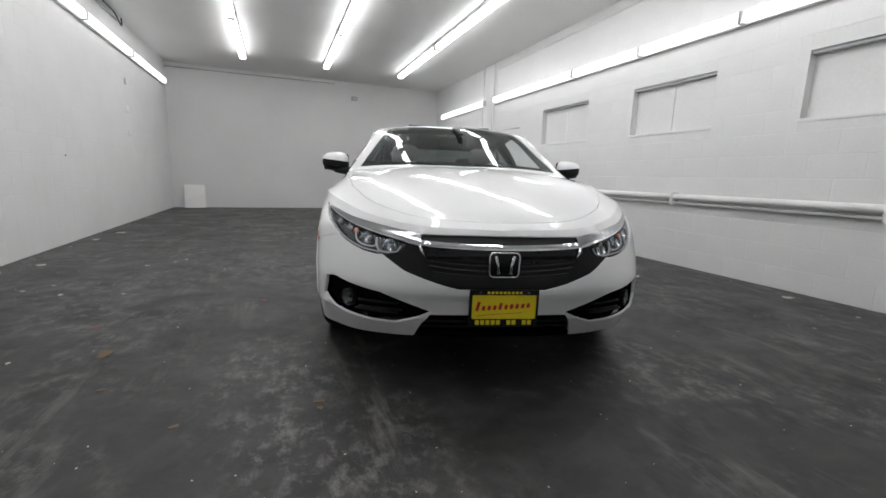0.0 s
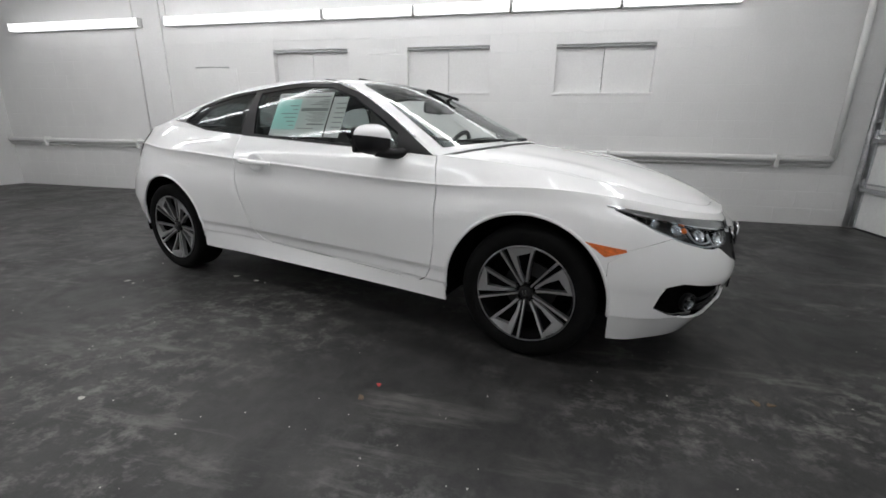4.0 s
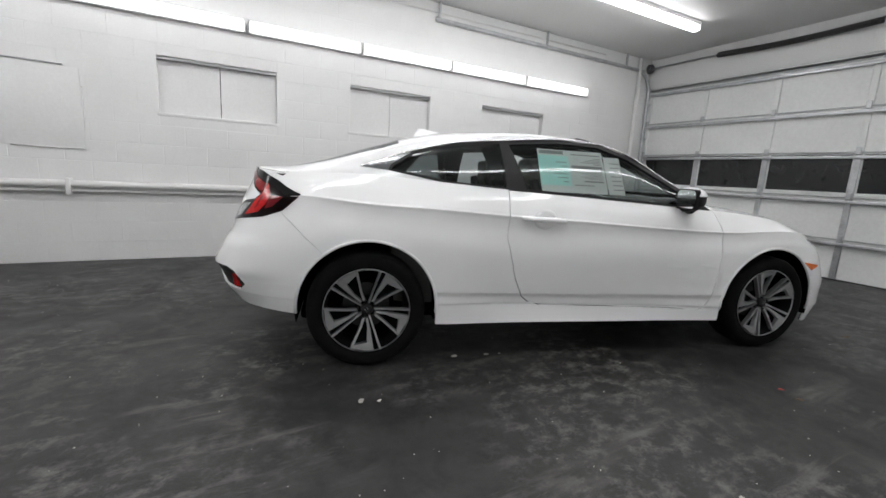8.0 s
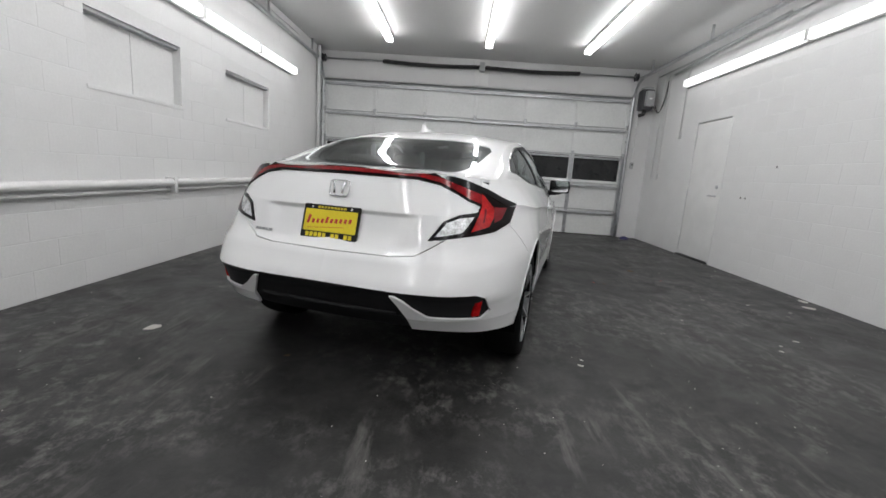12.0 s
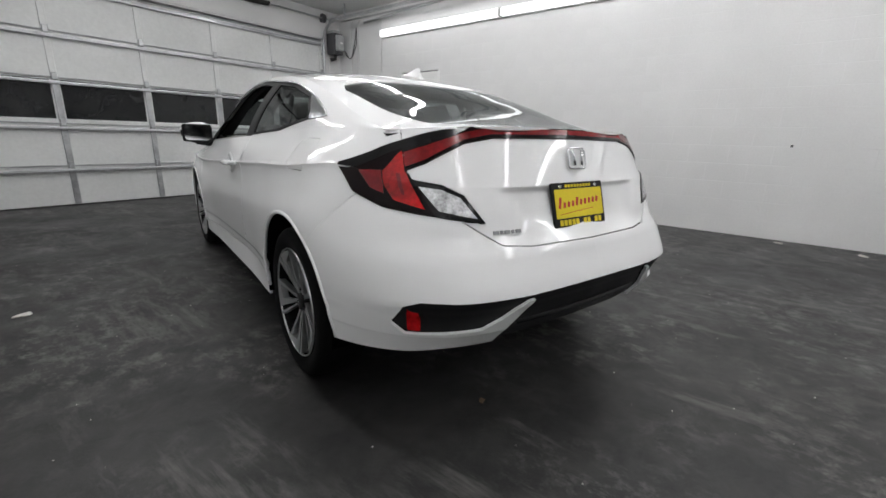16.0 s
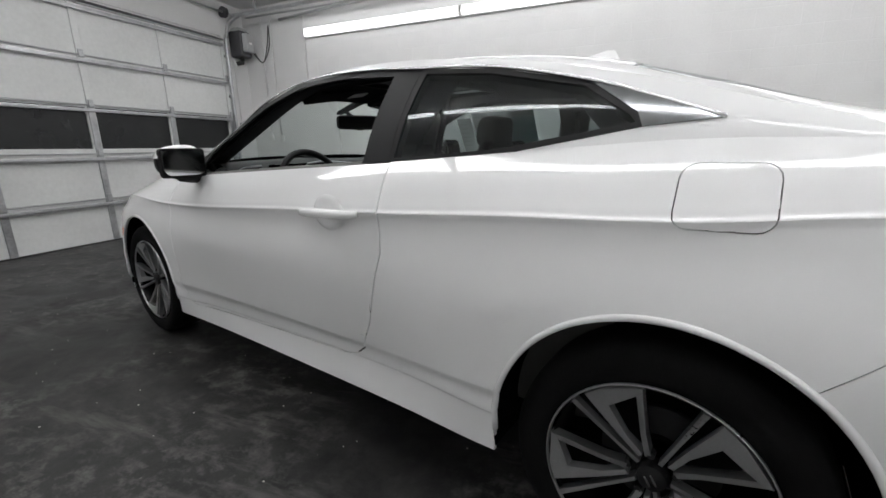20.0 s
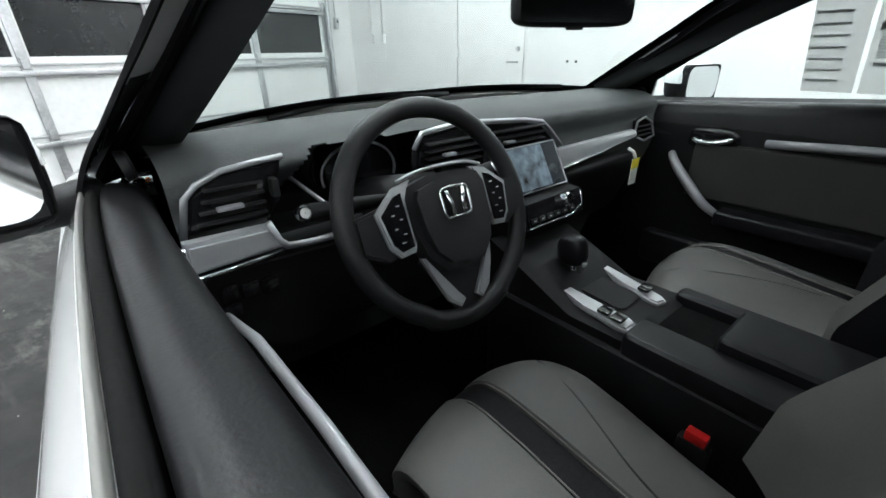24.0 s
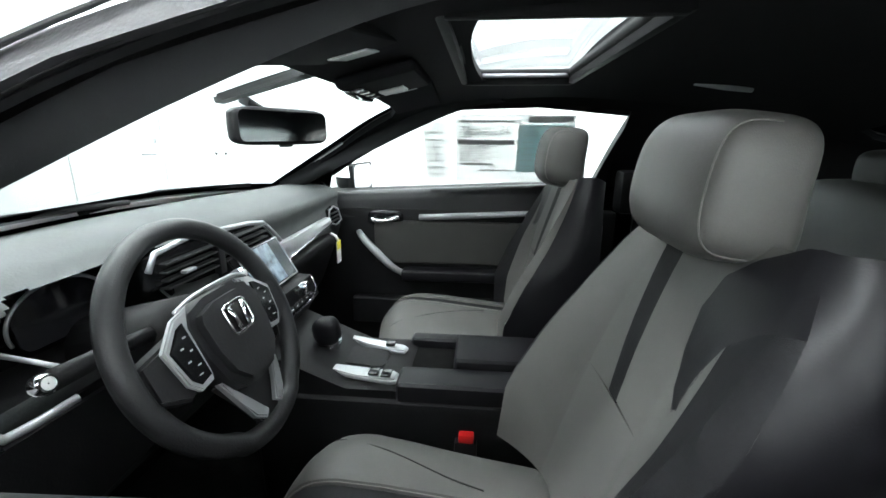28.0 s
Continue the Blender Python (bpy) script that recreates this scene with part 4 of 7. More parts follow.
def round_rect(x0, y0, x1, y1, r, n=4):
    pts = []
    for cx, cy, a in ((x1 - r, y1 - r, 0), (x0 + r, y1 - r, 90), (x0 + r, y0 + r, 180), (x1 - r, y0 + r, 270)):
        pts += [(cx + r * math.cos(radians(a + 90 * k / n)), cy + r * math.sin(radians(a + 90 * k / n))) for k in range(n + 1)]
    return pts


YZ = lambda v: (v[1], v[2])
SZ = lambda v: (v[3], v[2])
AB = lambda v: (v[3], v[4])
TY = lambda v: (v[1], v[2])

car = thing("car", "white two-door coupe car with dark trim, parked on the floor", "car")
body = lower_surface()
# wheel arches
for cy, cz, r in ((-1.335, 0.32, 0.388), (1.347, 0.335, 0.375)):
    _, body = cut(body, YZ, circle(cy, cz, r, 44))
    low = [(cy - r, cz - 0.02), (cy + r, cz - 0.02), (cy + r, 0.0), (cy - r, 0.0)]
    _, body = cut(body, lambda v: (v[1] if v[0] > 0.6 else 99, v[2]), low)
ARCH = []
for cy, cz, r in ((-1.335, 0.32, 0.388), (1.347, 0.335, 0.375)):
    near = [v for f in body for v in f if abs(math.hypot(v[1] - cy, v[2] - cz) - r) < .012]
    line = []
    for k in range(41):
        a = radians(-4 + 188 * k / 40)
        y, z = cy + r * math.cos(a), cz + r * math.sin(a)
        line.append((min(near, key=lambda v: (v[1] - y) ** 2 + (v[2] - z) ** 2)[0], y, z))
    ARCH.append(line)
# nose: lamps and their brows, mask, lower intake, fog recesses
lamp_f, body = cut(body, SZ, [(1.24, .617), (1.34, .585), (1.69, .572), (1.98, .583), (2.47, .617), (2.95, .662), (3.72, .756), (1.24, .634)])
brow, body = strip_cut(body, [1.0, 1.24, 1.74, 2.4, 3.0, 3.45, 3.76], [.618, .630, .654, .684, .716, .742, .758], [.663, .676, .694, .716, .740, .756, .764])
brow_hi, brow = strip_cut(brow, [1.0, 1.24, 1.74, 2.4, 3.0, 3.45, 3.76], [.630, .643, .665, .693, .723, .746, .760], [.663, .676, .694, .716, .740, .756, .764])
grille, body = cut(body, SZ, [(-.1, .444), (.70, .443), (.88, .453), (1.23, .513), (1.80, .570), (1.5, .62), (1.02, .668), (-.1, .668)])
intake, body = cut(body, SZ, [(-.1, .1), (-.1, .318), (.86, .318), (.97, .266), (1.18, .1)])
fog, body = cut(body, SZ, [(3.0, .436), (2.64, .448), (1.61, .410), (1.06, .356), (.86, .333), (1.16, .286), (1.39, .264), (1.84, .266), (2.46, .286), (2.85, .308), (3.22, .345)])
marker, body = cut(body, YZ, [(-1.60, .614), (-1.762, .592), (-1.766, .583), (-1.685, .556)])
# tail: lamps, light bar, lower inserts, lid
tail_a, body = cut(body, SZ, [(12.08, .922), (12.42, .842), (12.98, .802), (13.83, .780), (13.50, .888), (13.38, .918), (12.49, .917)])
tail_b, body = cut(body, SZ, [(12.45, .906), (13.40, .906), (13.30, .980), (13.07, .966), (12.49, .921)])
tail_in, body = cut(body, SZ, [(13.50, .888), (13.83, .780), (14.53, .755), (14.28, .842), (13.98, .874)])
clear, tail_in = cut(tail_in, SZ, [(13.60, .868), (13.89, .796), (14.43, .770), (14.22, .836), (13.96, .860)])
core_a, tail_a = cut(tail_a, SZ, [(12.94, .919), (13.00, .866), (13.16, .824), (13.68, .800), (13.36, .919)])
core_d, core_a = cut(core_a, SZ, [(13.20, .905), (13.30, .842), (13.36, .840), (13.28, .905)])
core_o, tail_a = cut(tail_a, SZ, [(12.50, .910), (12.74, .858), (12.99, .842), (12.98, .870), (12.93, .912)])
core_b, tail_b = cut(tail_b, SZ, [(12.94, .906), (13.37, .906), (13.31, .974), (13.20, .960)])
CAP_S = [12.08, 12.49, 12.90, 13.07, 13.34, 13.75, 14.08, 14.30]
tail_cap, body = strip_cut(body, CAP_S, [.922, .917, .947, .958, .970, .994, 1.015, 1.030], [.930, .958, .986, .996, 1.009, 1.029, 1.042, 1.046])
BAR_S = [13.34, 13.75, 14.08, 14.40, 14.80, 16.1]
bar, body = strip_cut(body, BAR_S, [.914, .940, .972, 1.003, 1.020, 1.026], [.970, .994, 1.015, 1.038, 1.09, 1.09])
bar_red, bar = strip_cut(bar, [13.345, 13.75, 14.08, 14.40, 14.80, 16.1], [.922, .948, .981, 1.012, 1.031, 1.038], [.968, .990, 1.011, 1.034, 1.052, 1.055])
insert, body = cut(body, SZ, [(13.0, .445), (13.2, .512), (13.45, .530), (15.02, .528), (14.66, .452), (14.40, .416), (13.22, .411)])
band, body = cut(body, SZ, [(14.9, .512), (16.1, .512), (16.1, .533), (14.9, .529)])
diff, body = cut(body, SZ, [(15.04, .514), (16.1, .514), (16.1, .25), (14.6, .25), (14.80, .40)])
lid, body = cut(body, SZ, [(13.36, .90), (14.72, .684), (15.1, .674), (16.1, .672), (16.1, 1.1), (13.2, 1.1)])
rear_b, body = cut(body, YZ, [(1.58, .635), (1.80, .838), (2.4, .838), (2.4, .1), (1.58, .1)])
front_b, body = cut(body, YZ, [(-1.70, .57), (-1.765, .589), (-1.825, .640), (-2.4, .640), (-2.4, .1), (-1.70, .1)])
# door
DOOR = [(-.835, .99), (-.862, .89), (-.887, .79), (-.880, .5), (-.86, .37), (-.83, .315), (-.79, .292), (.34, .335), (.41, .352), (.46, .39), (.515, .5), (.585, .74), (.578, .89), (.562, 1.1)]
door_low, body = cut(body, YZ, DOOR)
fuel, body_l = cut(body, YZ, round_rect(1.335, .885, 1.497, 1.005, .03))

# added black copy inside the skin, so the panel gaps look shaded
part("inner_shell", shell(lid + rear_b + front_b + body + door_low, both=True, shift=-0.0155), M_UNDER, car, "black inner shell standing in for the shade in the panel gaps")
part("body", shell(body, mirror=True, thick=0.012), M_PAINT, car, "pearl white body side")
part("body", shell(body_l, thick=0.012), M_PAINT, car, "pearl white body side")
part("fuel_flap", shell(fuel, gap=0.0024, thick=0.01), M_PAINT, car)
door_objs = {}
for sgn in (1, -1):
    door_objs[sgn] = part("door", shell(door_low, mirror=sgn < 0, gap=0.0045, thick=0.014), M_PAINT, car, "white door with open window" if sgn > 0 else "white door with sticker in its window")
    lamp = part("headlight", shell(lamp_f, mirror=sgn < 0, thick=0.03), M_LENS, car, "clear headlight over chrome reflectors")
    part("reflector_bowl", shell(lamp_f, mirror=sgn < 0, shift=-0.042), M_LAMPGREY, lamp, "silvery lamp housing")
    part("lamp_brow", shell(brow, mirror=sgn < 0, shift=0.001, thick=0.012), M_CHROME, car, "bright line over the headlight")
    part("lamp_brow", shell(brow_hi, mirror=sgn < 0, shift=0.003, thick=0.012), M_BROW, car, "smoked chrome wing over the headlight")
    part("marker_lamp", shell(marker, mirror=sgn < 0, shift=0.002, thick=0.01), M_AMBER, car, "orange side marker lamp")
    part("fog_recess", shell(fog, mirror=sgn < 0, shift=-0.03), M_UNDER, car, "black fog lamp recess")
    tl = part("tail_light", shell(tail_a + tail_b, mirror=sgn < 0, shift=0.004, thick=0.02), M_TAILBLK, car, "red wrap-round tail light")
    part("lamp_core", shell(core_a + core_b, mirror=sgn < 0, shift=0.0045), M_REDLENS, tl, "bright red inner lens")
    part("lamp_core", shell(core_o, mirror=sgn < 0, shift=0.0045), M_DKRED, tl, "dark red outer lens")
    part("lamp_core", shell(core_d, mirror=sgn < 0, shift=0.0042), M_DKRED, tl, "dark line in the red lens")
    part("lamp_cap", shell(tail_cap, mirror=sgn < 0, shift=0.005, thick=0.02), M_GLOSSBLK, tl, "gloss black cap over the tail light")
    part("lens_surround", shell(tail_in, mirror=sgn < 0, shift=0.004, thick=0.02), M_GLOSSBLK, tl, "black surround of the clear lens")
    part("reversing_lens", shell(clear, mirror=sgn < 0, shift=0.0035), M_CLEARLENS, tl, "clear faceted lens")
    part("bumper_insert", shell(insert, mirror=sgn < 0, shift=-0.014), M_BLKPL, car, "textured black bumper insert")
    part("front_bumper", shell(front_b, mirror=sgn < 0, gap=0.0018, thick=0.012), M_PAINT, car, "white front bumper half")
    part("rear_bumper", shell(rear_b, mirror=sgn < 0, gap=0.0020, thick=0.012), M_PAINT, car, "white rear bumper half")
part("grille_mask", shell(grille, both=True, shift=-0.010), M_BLKPL, car, "black upper grille")
part("lower_intake", shell(intake, both=True, shift=-0.03), M_UNDER, car, "black lower intake")
part("light_bar", shell(bar, both=True, shift=0.006, thick=0.03), M_TAILBLK, car, "dark light bar along the trunk edge")
part("light_bar_lens", shell(bar_red, both=True, shift=0.0065), M_MIDRED, car, "red light bar lens")
part("diffuser", shell(diff + band, both=True, shift=-0.016), M_BLKPL, car, "black lower rear diffuser")
trunk = part("trunk_lid", shell(lid, both=True, gap=0.0032, thick=0.012), M_PAINT, car)

# greenhouse sides
side = side_surface()
DGLASS = [(-.63, .960), (.455, 1.014), (.530, 1.266), (.21, 1.295), (-.06, 1.287), (-.26, 1.224), (-.48, 1.107), (-.60, 1.036)]
QGLASS = [(.578, 1.016), (.91, 1.036), (1.230, 1.088), (1.216, 1.104), (1.095, 1.182), (.82, 1.244), (.586, 1.269)]
DFRAME = [(-.835, .93), (.562, .995), (.562, 1.286), (.22, 1.316), (-.09, 1.308), (-.29, 1.243), (-.50, 1.132)]
QFRAME = [(.562, .995), (.92, 1.022), (1.245, 1.078), (1.23, 1.110), (1.10, 1.194), (.83, 1.258), (.562, 1.286)]
TIP = [(1.245, 1.078), (1.395, 1.090), (1.24, 1.147), (1.10, 1.194)]
dframe, rest = cut(side, YZ, DFRAME)
qframe, rest = cut(rest, YZ, QFRAME)
tip, rest = cut(rest, YZ, TIP)
dglass, dframe = cut(dframe, YZ, DGLASS)
_, dframe_open = cut(dframe + dglass, YZ, [(-.63, .90), (.455, .93), *DGLASS[1:]])
qglass, qframe = cut(qframe, YZ, QGLASS)
for sgn in (1, -1):
    mir = sgn < 0
    part("roof_side", shell(rest, mirror=mir, thick=0.012), M_PAINT, car)
    part("window_frame", shell(dframe if mir else dframe_open, mirror=mir, shift=0.003, thick=0.03 if mir else 0.006), M_BLKPL, door_objs[sgn], "black window frame")
    qf = part("quarter_frame", shell(qframe, mirror=mir, shift=0.002, thick=0.03), M_BLKPL, car, "black quarter window frame")
    part("quarter_glass", shell(qglass, mirror=mir, shift=-0.002), M_TINT, qf, "tinted fixed glass")
    part("pillar_tip", shell(tip, mirror=mir, shift=0.004, thick=0.012), M_DKCHROME, car, "satin metal window tip")
    if mir:
        g = part("door_glass", shell(dglass, mirror=True, shift=-0.004), M_GLASS, door_objs[sgn], "closed clear window")
        g.visible_shadow = False
    # bright strip over the windows
    line = []
    for p in [(-.70, 1.020), (-.50, 1.136), (-.29, 1.247), (-.09, 1.312), (.22, 1.320), (.562, 1.290), (.83, 1.262), (1.10, 1.198), (1.24, 1.151), (1.395, 1.093)]:
        best = min((v for f in side for v in f), key=lambda v: (v[1] - p[0]) ** 2 + (v[2] - p[1]) ** 2)
        line.append((sgn * (best[0] + 0.004), p[0], p[1]))
    part("bright_strip", tube(spline(line, 60), 0.005, 8), M_CHROME, car, "chrome strip over the windows")

# bonnet, windscreen, roof, rear window
hood = hood_surface()
panel, rim = cut(hood, AB, [(-0.1, -.1), (.60, -.1), (.84, .03), (.93, .12), (.955, .5), (.94, .955), (-0.1, .965)])
# black copy of the bonnet just below it, as shade in the shut line
part("hood_gap_shade", shell(hood, both=True, shift=-0.017), M_UNDER, car, "black sheet standing in for the shade in the bonnet gap")
part("hood", shell(panel, both=True, gap=0.0022, thick=0.014), M_PAINT, car, "white bonnet with long highlights")
cowl, rim = cut(rim, AB, [(-0.1, .967), (.94, .957), (.985, 1.01), (-0.1, 1.01)])
part("cowl", shell(cowl, both=True, shift=-0.008), M_BLKPL, car, "black cowl panel below the windscreen")
part("fender_top", shell(rim, both=True, thick=0.012), M_PAINT, car)
top = roof_surface()
wind, top = cut(top, AB, [(-0.1, .05), (.925, .30), (.905, 2.2), (.87, 3.55), (.8, 3.86), (.5, 4.02), (-0.1, 4.08)])
rear, top = cut(top, AB, [(-0.1, 8.30), (.6, 8.28), (.86, 8.38), (.90, 8.7), (.83, 10.2), (.745, 11.2), (.70, 11.36), (-0.1, 11.42)])
sunroof, top = cut(top, AB, [(-0.1, 4.55), (.62, 4.53), (.66, 4.65), (.66, 5.5), (.62, 5.6), (-0.1, 5.62)])
part("roof", shell(top, both=True, thick=0.012), M_PAINT, car, "white roof and rear deck")
ws = part("windscreen", shell(wind, both=True, shift=-0.003), M_GLASS, car, "clear curved windscreen")
rg = part("rear_window", shell(rear, both=True, shift=-0.003), M_REARTINT, car, "tinted rear window")
ws.visible_shadow = rg.visible_shadow = False
# black ceramic edge round the screens
for faces, outl, nm in ((wind, [(-0.1, .42), (.86, .62), (.845, 2.2), (.81, 3.5), (.74, 3.74), (.45, 3.88), (-0.1, 3.95)], "screen_edge"),
                        (rear, [(-0.1, 8.5), (.58, 8.48), (.80, 8.6), (.83, 8.8), (.77, 10.2), (.695, 11.05), (.66, 11.15), (-0.1, 11.2)], "screen_edge")):
    _, edge = cut(faces, AB, outl)
    part(nm, shell(edge, both=True, shift=-0.007), M_GLOSSBLK, ws if faces is wind else rg, "black ceramic edge")
sr = part("sunroof_glass", shell(sunroof, both=True, shift=-0.002), M_DARKTINT, car, "tinted sunroof glass")
sr.visible_shadow = False

# inner lining of the roof and pillars
M_LINER = material("dark_headliner", (0.013, 0.013, 0.014), 0.9, spec=0.1, var=0.08, scale=20, fine=300, bump=0.12)
M_PILLAR = material("dark_pillar_cloth", (0.016, 0.017, 0.018), 0.7, spec=0.2, var=0.06, scale=16, fine=420, bump=0.10, rvar=0.06)
M_TRIM = material("soft_black_trim", (0.0075, 0.0075, 0.008), 0.5, spec=0.13, var=0.10, scale=12, fine=260, bump=0.18, rvar=0.08)
inner = roof_surface(lift=-0.032)
_, inner = cut(inner, AB, [(-0.1, .0), (.93, .0), (.90, 2.2), (.86, 3.2), (.78, 3.44), (.5, 3.54), (-0.1, 3.56)])
_, inner = cut(inner, AB, [(-0.1, 8.35), (.6, 8.33), (.85, 8.45), (.88, 8.7), (.80, 10.2), (.70, 11.3), (-0.1, 11.4)])
_, inner = cut(inner, AB, [(-0.1, 4.62), (.54, 4.62), (.58, 4.70), (.58, 5.30), (.54, 5.38), (-0.1, 5.38)])
part("headliner", shell(inner, both=True, thick=-0.02), M_LINER, car, "dark cloth headliner with a sunroof opening")
_, pil = cut(side, YZ, [(-.82, .93), (.50, .985), (.52, 1.285), (.21, 1.315), (-.06, 1.308), (-.26, 1.246), (-.48, 1.13)])
_, pil = cut(pil, YZ, [(.628, 1.02), (1.17, 1.075), (1.06, 1.19), (.82, 1.25), (.70, 1.258)])
pil = [f for f in pil if f[0][1] > -0.80]
A_OUT = [(.757, -.715, 1.000), (.735, -.64, 1.045), (.690, -.50, 1.122), (.665, -.40, 1.178), (.633, -.27, 1.243), (.602, -.08, 1.302), (.592, .08, 1.316)]
A_IN = [(.684, -.76, .960), (.667, -.66, 1.003), (.647, -.52, 1.069), (.630, -.38, 1.133), (.610, -.21, 1.210), (.586, -.05, 1.272), (.572, .08, 1.296)]
for sgn in (1, -1):
    part("pillar_trim", shell(pil, mirror=sgn < 0, shift=-0.03), M_TRIM, car, "dark inner pillar trim")
    bm = bmesh.new()
    rows = []
    for o, i in zip(spline(A_OUT, 30), spline(A_IN, 30)):
        m = (o + i) / 2 + np.array((-.004, .012, -.010))
        g = i + np.array((-.004, -.030, .050))
        rows.append([bm.verts.new((sgn * p[0], p[1], p[2])) for p in (o, m, i, (i + g) / 2 + np.array((-.006, -.004, 0)), g)])
    for A, B in zip(rows, rows[1:]):
        for j in range(4):
            bm.faces.new((A[j], A[j + 1], B[j + 1], B[j]))
    bmesh.ops.recalc_face_normals(bm, faces=bm.faces[:])
    part("pillar_cover", bm, M_PILLAR, car, "soft dark windscreen pillar cover", angle=80)

# painted flange and rubber seals between the open window and the pillar cover
W_EDGE = [(.781, -.615, 1.005), (.762, -.585, 1.045), (.739, -.50, 1.094), (.720, -.436, 1.130), (.695, -.335, 1.183), (.668, -.226, 1.236), (.646, -.06, 1.281), (.634, .08, 1.290)]
for nm, mt, lb, k0, k1, h0, h1, up in (("flange_seal", M_RUBBER, "black rubber pillar seal", -.06, .06, 0, 44, .003), ("pillar_flange", M_PAINT, "white painted pillar flange", .05, .84, 12, 44, 0), ("flange_seal", M_RUBBER, "black rubber pillar seal", .83, 1.04, 0, 44, .004),
                                       ("pillar_sail", M_BLKPL, "black corner plate", .10, .80, 0, 13, .002)):
    bm = bmesh.new()
    rows = []
    for o, w in list(zip(spline(A_OUT, 44), spline(W_EDGE, 44)))[h0:h1 + 1]:
        rows.append([bm.verts.new(w + (o - w) * (k0 + (k1 - k0) * q) + np.array((.6, .6, -.5)) * up * math.sin(math.pi * q) + np.array((-.003, 0, 0))) for q in np.linspace(0, 1, 7)])
    for A, B in zip(rows, rows[1:]):
        for j in range(6):
            bm.faces.new((A[j], A[j + 1], B[j + 1], B[j]))
    bmesh.ops.recalc_face_normals(bm, faces=bm.faces[:])
    part(nm, bm, mt, car, lb, angle=60)
for sgn in (1, -1):
    nrm = Vector((sgn * .76, .43, .49)).normalized()
    part("corner_filler", pod(.034, .024, .004, .8, 20), M_PAINT, car, "", Matrix.Translation(Vector((sgn * .648, 1.812, 1.034)) - nrm * .005) @ nrm.to_track_quat("Z", "Y").to_matrix().to_4x4())

# ---- wheels, lamps, plates and fittings of the car ----
M_RIMFACE = material("grey_machined_face", (0.46, 0.465, 0.47), 0.38, metal=0.7, var=0.06, fine=200, bump=0.02)
M_GUIDE = material("light_guide_white", (0.55, 0.56, 0.57), 0.2, metal=0.4, var=0.02, bump=0.0)

def wheel(m):
    w = part("wheel", revolve([(.222, -.11), (.229, -.105), (.236, -.1), (.285, -.108), (.305, -.1), (.318, -.085), (.322, -.05), (.323, 0), (.322, .05), (.318, .085), (.305, .1), (.285, .108), (.241, .098), (.233, .09), (.229, .1)], 56, "x"),
             M_RUBBER, car, "black tyre on a two-tone alloy wheel", m)
    part("rim_barrel", revolve([(.223, .094), (.216, .06), (.210, -.10)], 56, "x"), M_RIMDK, w)
    part("rim", revolve([(.235, .098), (.2335, .102), (.2305, .1025), (.228, .096)], 56, "x"), M_RIM, w, "machined alloy rim lip")
    # added black disc that stands for the shade seen between the spokes
    part("wheel_shade_disc", revolve([(.213, -.04), (.03, -.03)], 40, "x"), M_UNDER, w)
    part("brake_disc", revolve([(.130, -.02), (.130, -.006), (.06, -.006), (.06, -.02)], 40, "x"), M_DISC, w)
    # five pairs of tapering spokes
    def blade(name, pts, d0, d1, mat, label=""):
        bm = bmesh.new()
        top, low = [], []
        for r, ang in pts:
            q = radians(ang)
            r *= 1.068
            d = d0 + (d1 - d0) * (r - .03) / .175
            top.append(bm.verts.new((d, r * math.cos(q), r * math.sin(q))))
            low.append(bm.verts.new((d - .028, r * math.cos(q), r * math.sin(q))))
        n = len(pts)
        bm.faces.new(top)
        bm.faces.new(low[::-1])
        for i in range(n):
            bm.faces.new((top[i], low[i], low[(i + 1) % n], top[(i + 1) % n]))
        bmesh.ops.recalc_face_normals(bm, faces=bm.faces[:])
        part(name, bm, mat, w, label, smooth=False)

    for k in range(5):
        turn = lambda pts: [(r, 72 * k - q) for r, q in pts][::-1]
        blade("spoke", turn([(.036, -8), (.10, -2.6), (.212, -1.6), (.212, 1.6), (.10, 1.6), (.036, 6)]), .068, .100, M_RIM, "machined spoke")
        blade("spoke_edge", turn([(.212, 1.7), (.212, 8.5), (.11, 8.6), (.05, 12), (.05, 9), (.10, 1.8)]), .050, .080, M_UNDER, "black slot in the spoke")
        blade("spoke_blade", turn([(.046, 13), (.11, 9.0), (.212, 8.7), (.212, 20), (.170, 18), (.10, 16.5), (.052, 25)]), .068, .099, M_RIMFACE, "machined wedge of the spoke")
        blade("spoke_blade", turn([(.212, 20), (.212, 42), (.198, 41), (.172, 18)]), .072, .099, M_RIMFACE, "machined wedge of the spoke")
        blade("spoke_pocket", turn([(.060, 26), (.10, 16.6), (.169, 18.2), (.194, 37), (.10, 33)]), .046, .074, M_UNDER, "black pocket in the spoke")
        blade("spoke", turn([(.048, 29), (.10, 34), (.198, 38), (.203, 41.5), (.10, 40), (.042, 45)]), .068, .098, M_RIM, "machined spoke edge")
    part("hub_cap", revolve([(.0, .083), (.022, .083), (.030, .078), (.034, .066), (.034, .05)], 28, "x"), M_BLKPL, w, "black hub cap")
    for k in range(5):
        a = 2 * math.pi * k / 5 + 0.5
        part("wheel_nut", revolve([(.0, .072), (.008, .072), (.009, .05)], 10, "x"), M_DISC, w, m=pose(0, .052 * math.cos(a), .052 * math.sin(a)))
    for off in (-0.007, 0.007):
        part("hub_badge_bar", box(.083, off - .0025, -.013, .0865, off + .0025, .013, .001), M_CHROME, w)
    return w


for x, y, turn in ((-.765, -1.35, 180), (.765, -1.35, 0), (-.772, 1.35, 180), (.772, 1.35, 0)):
    wheel(pose(x, y, .322, random.uniform(0, 360), 0, turn))
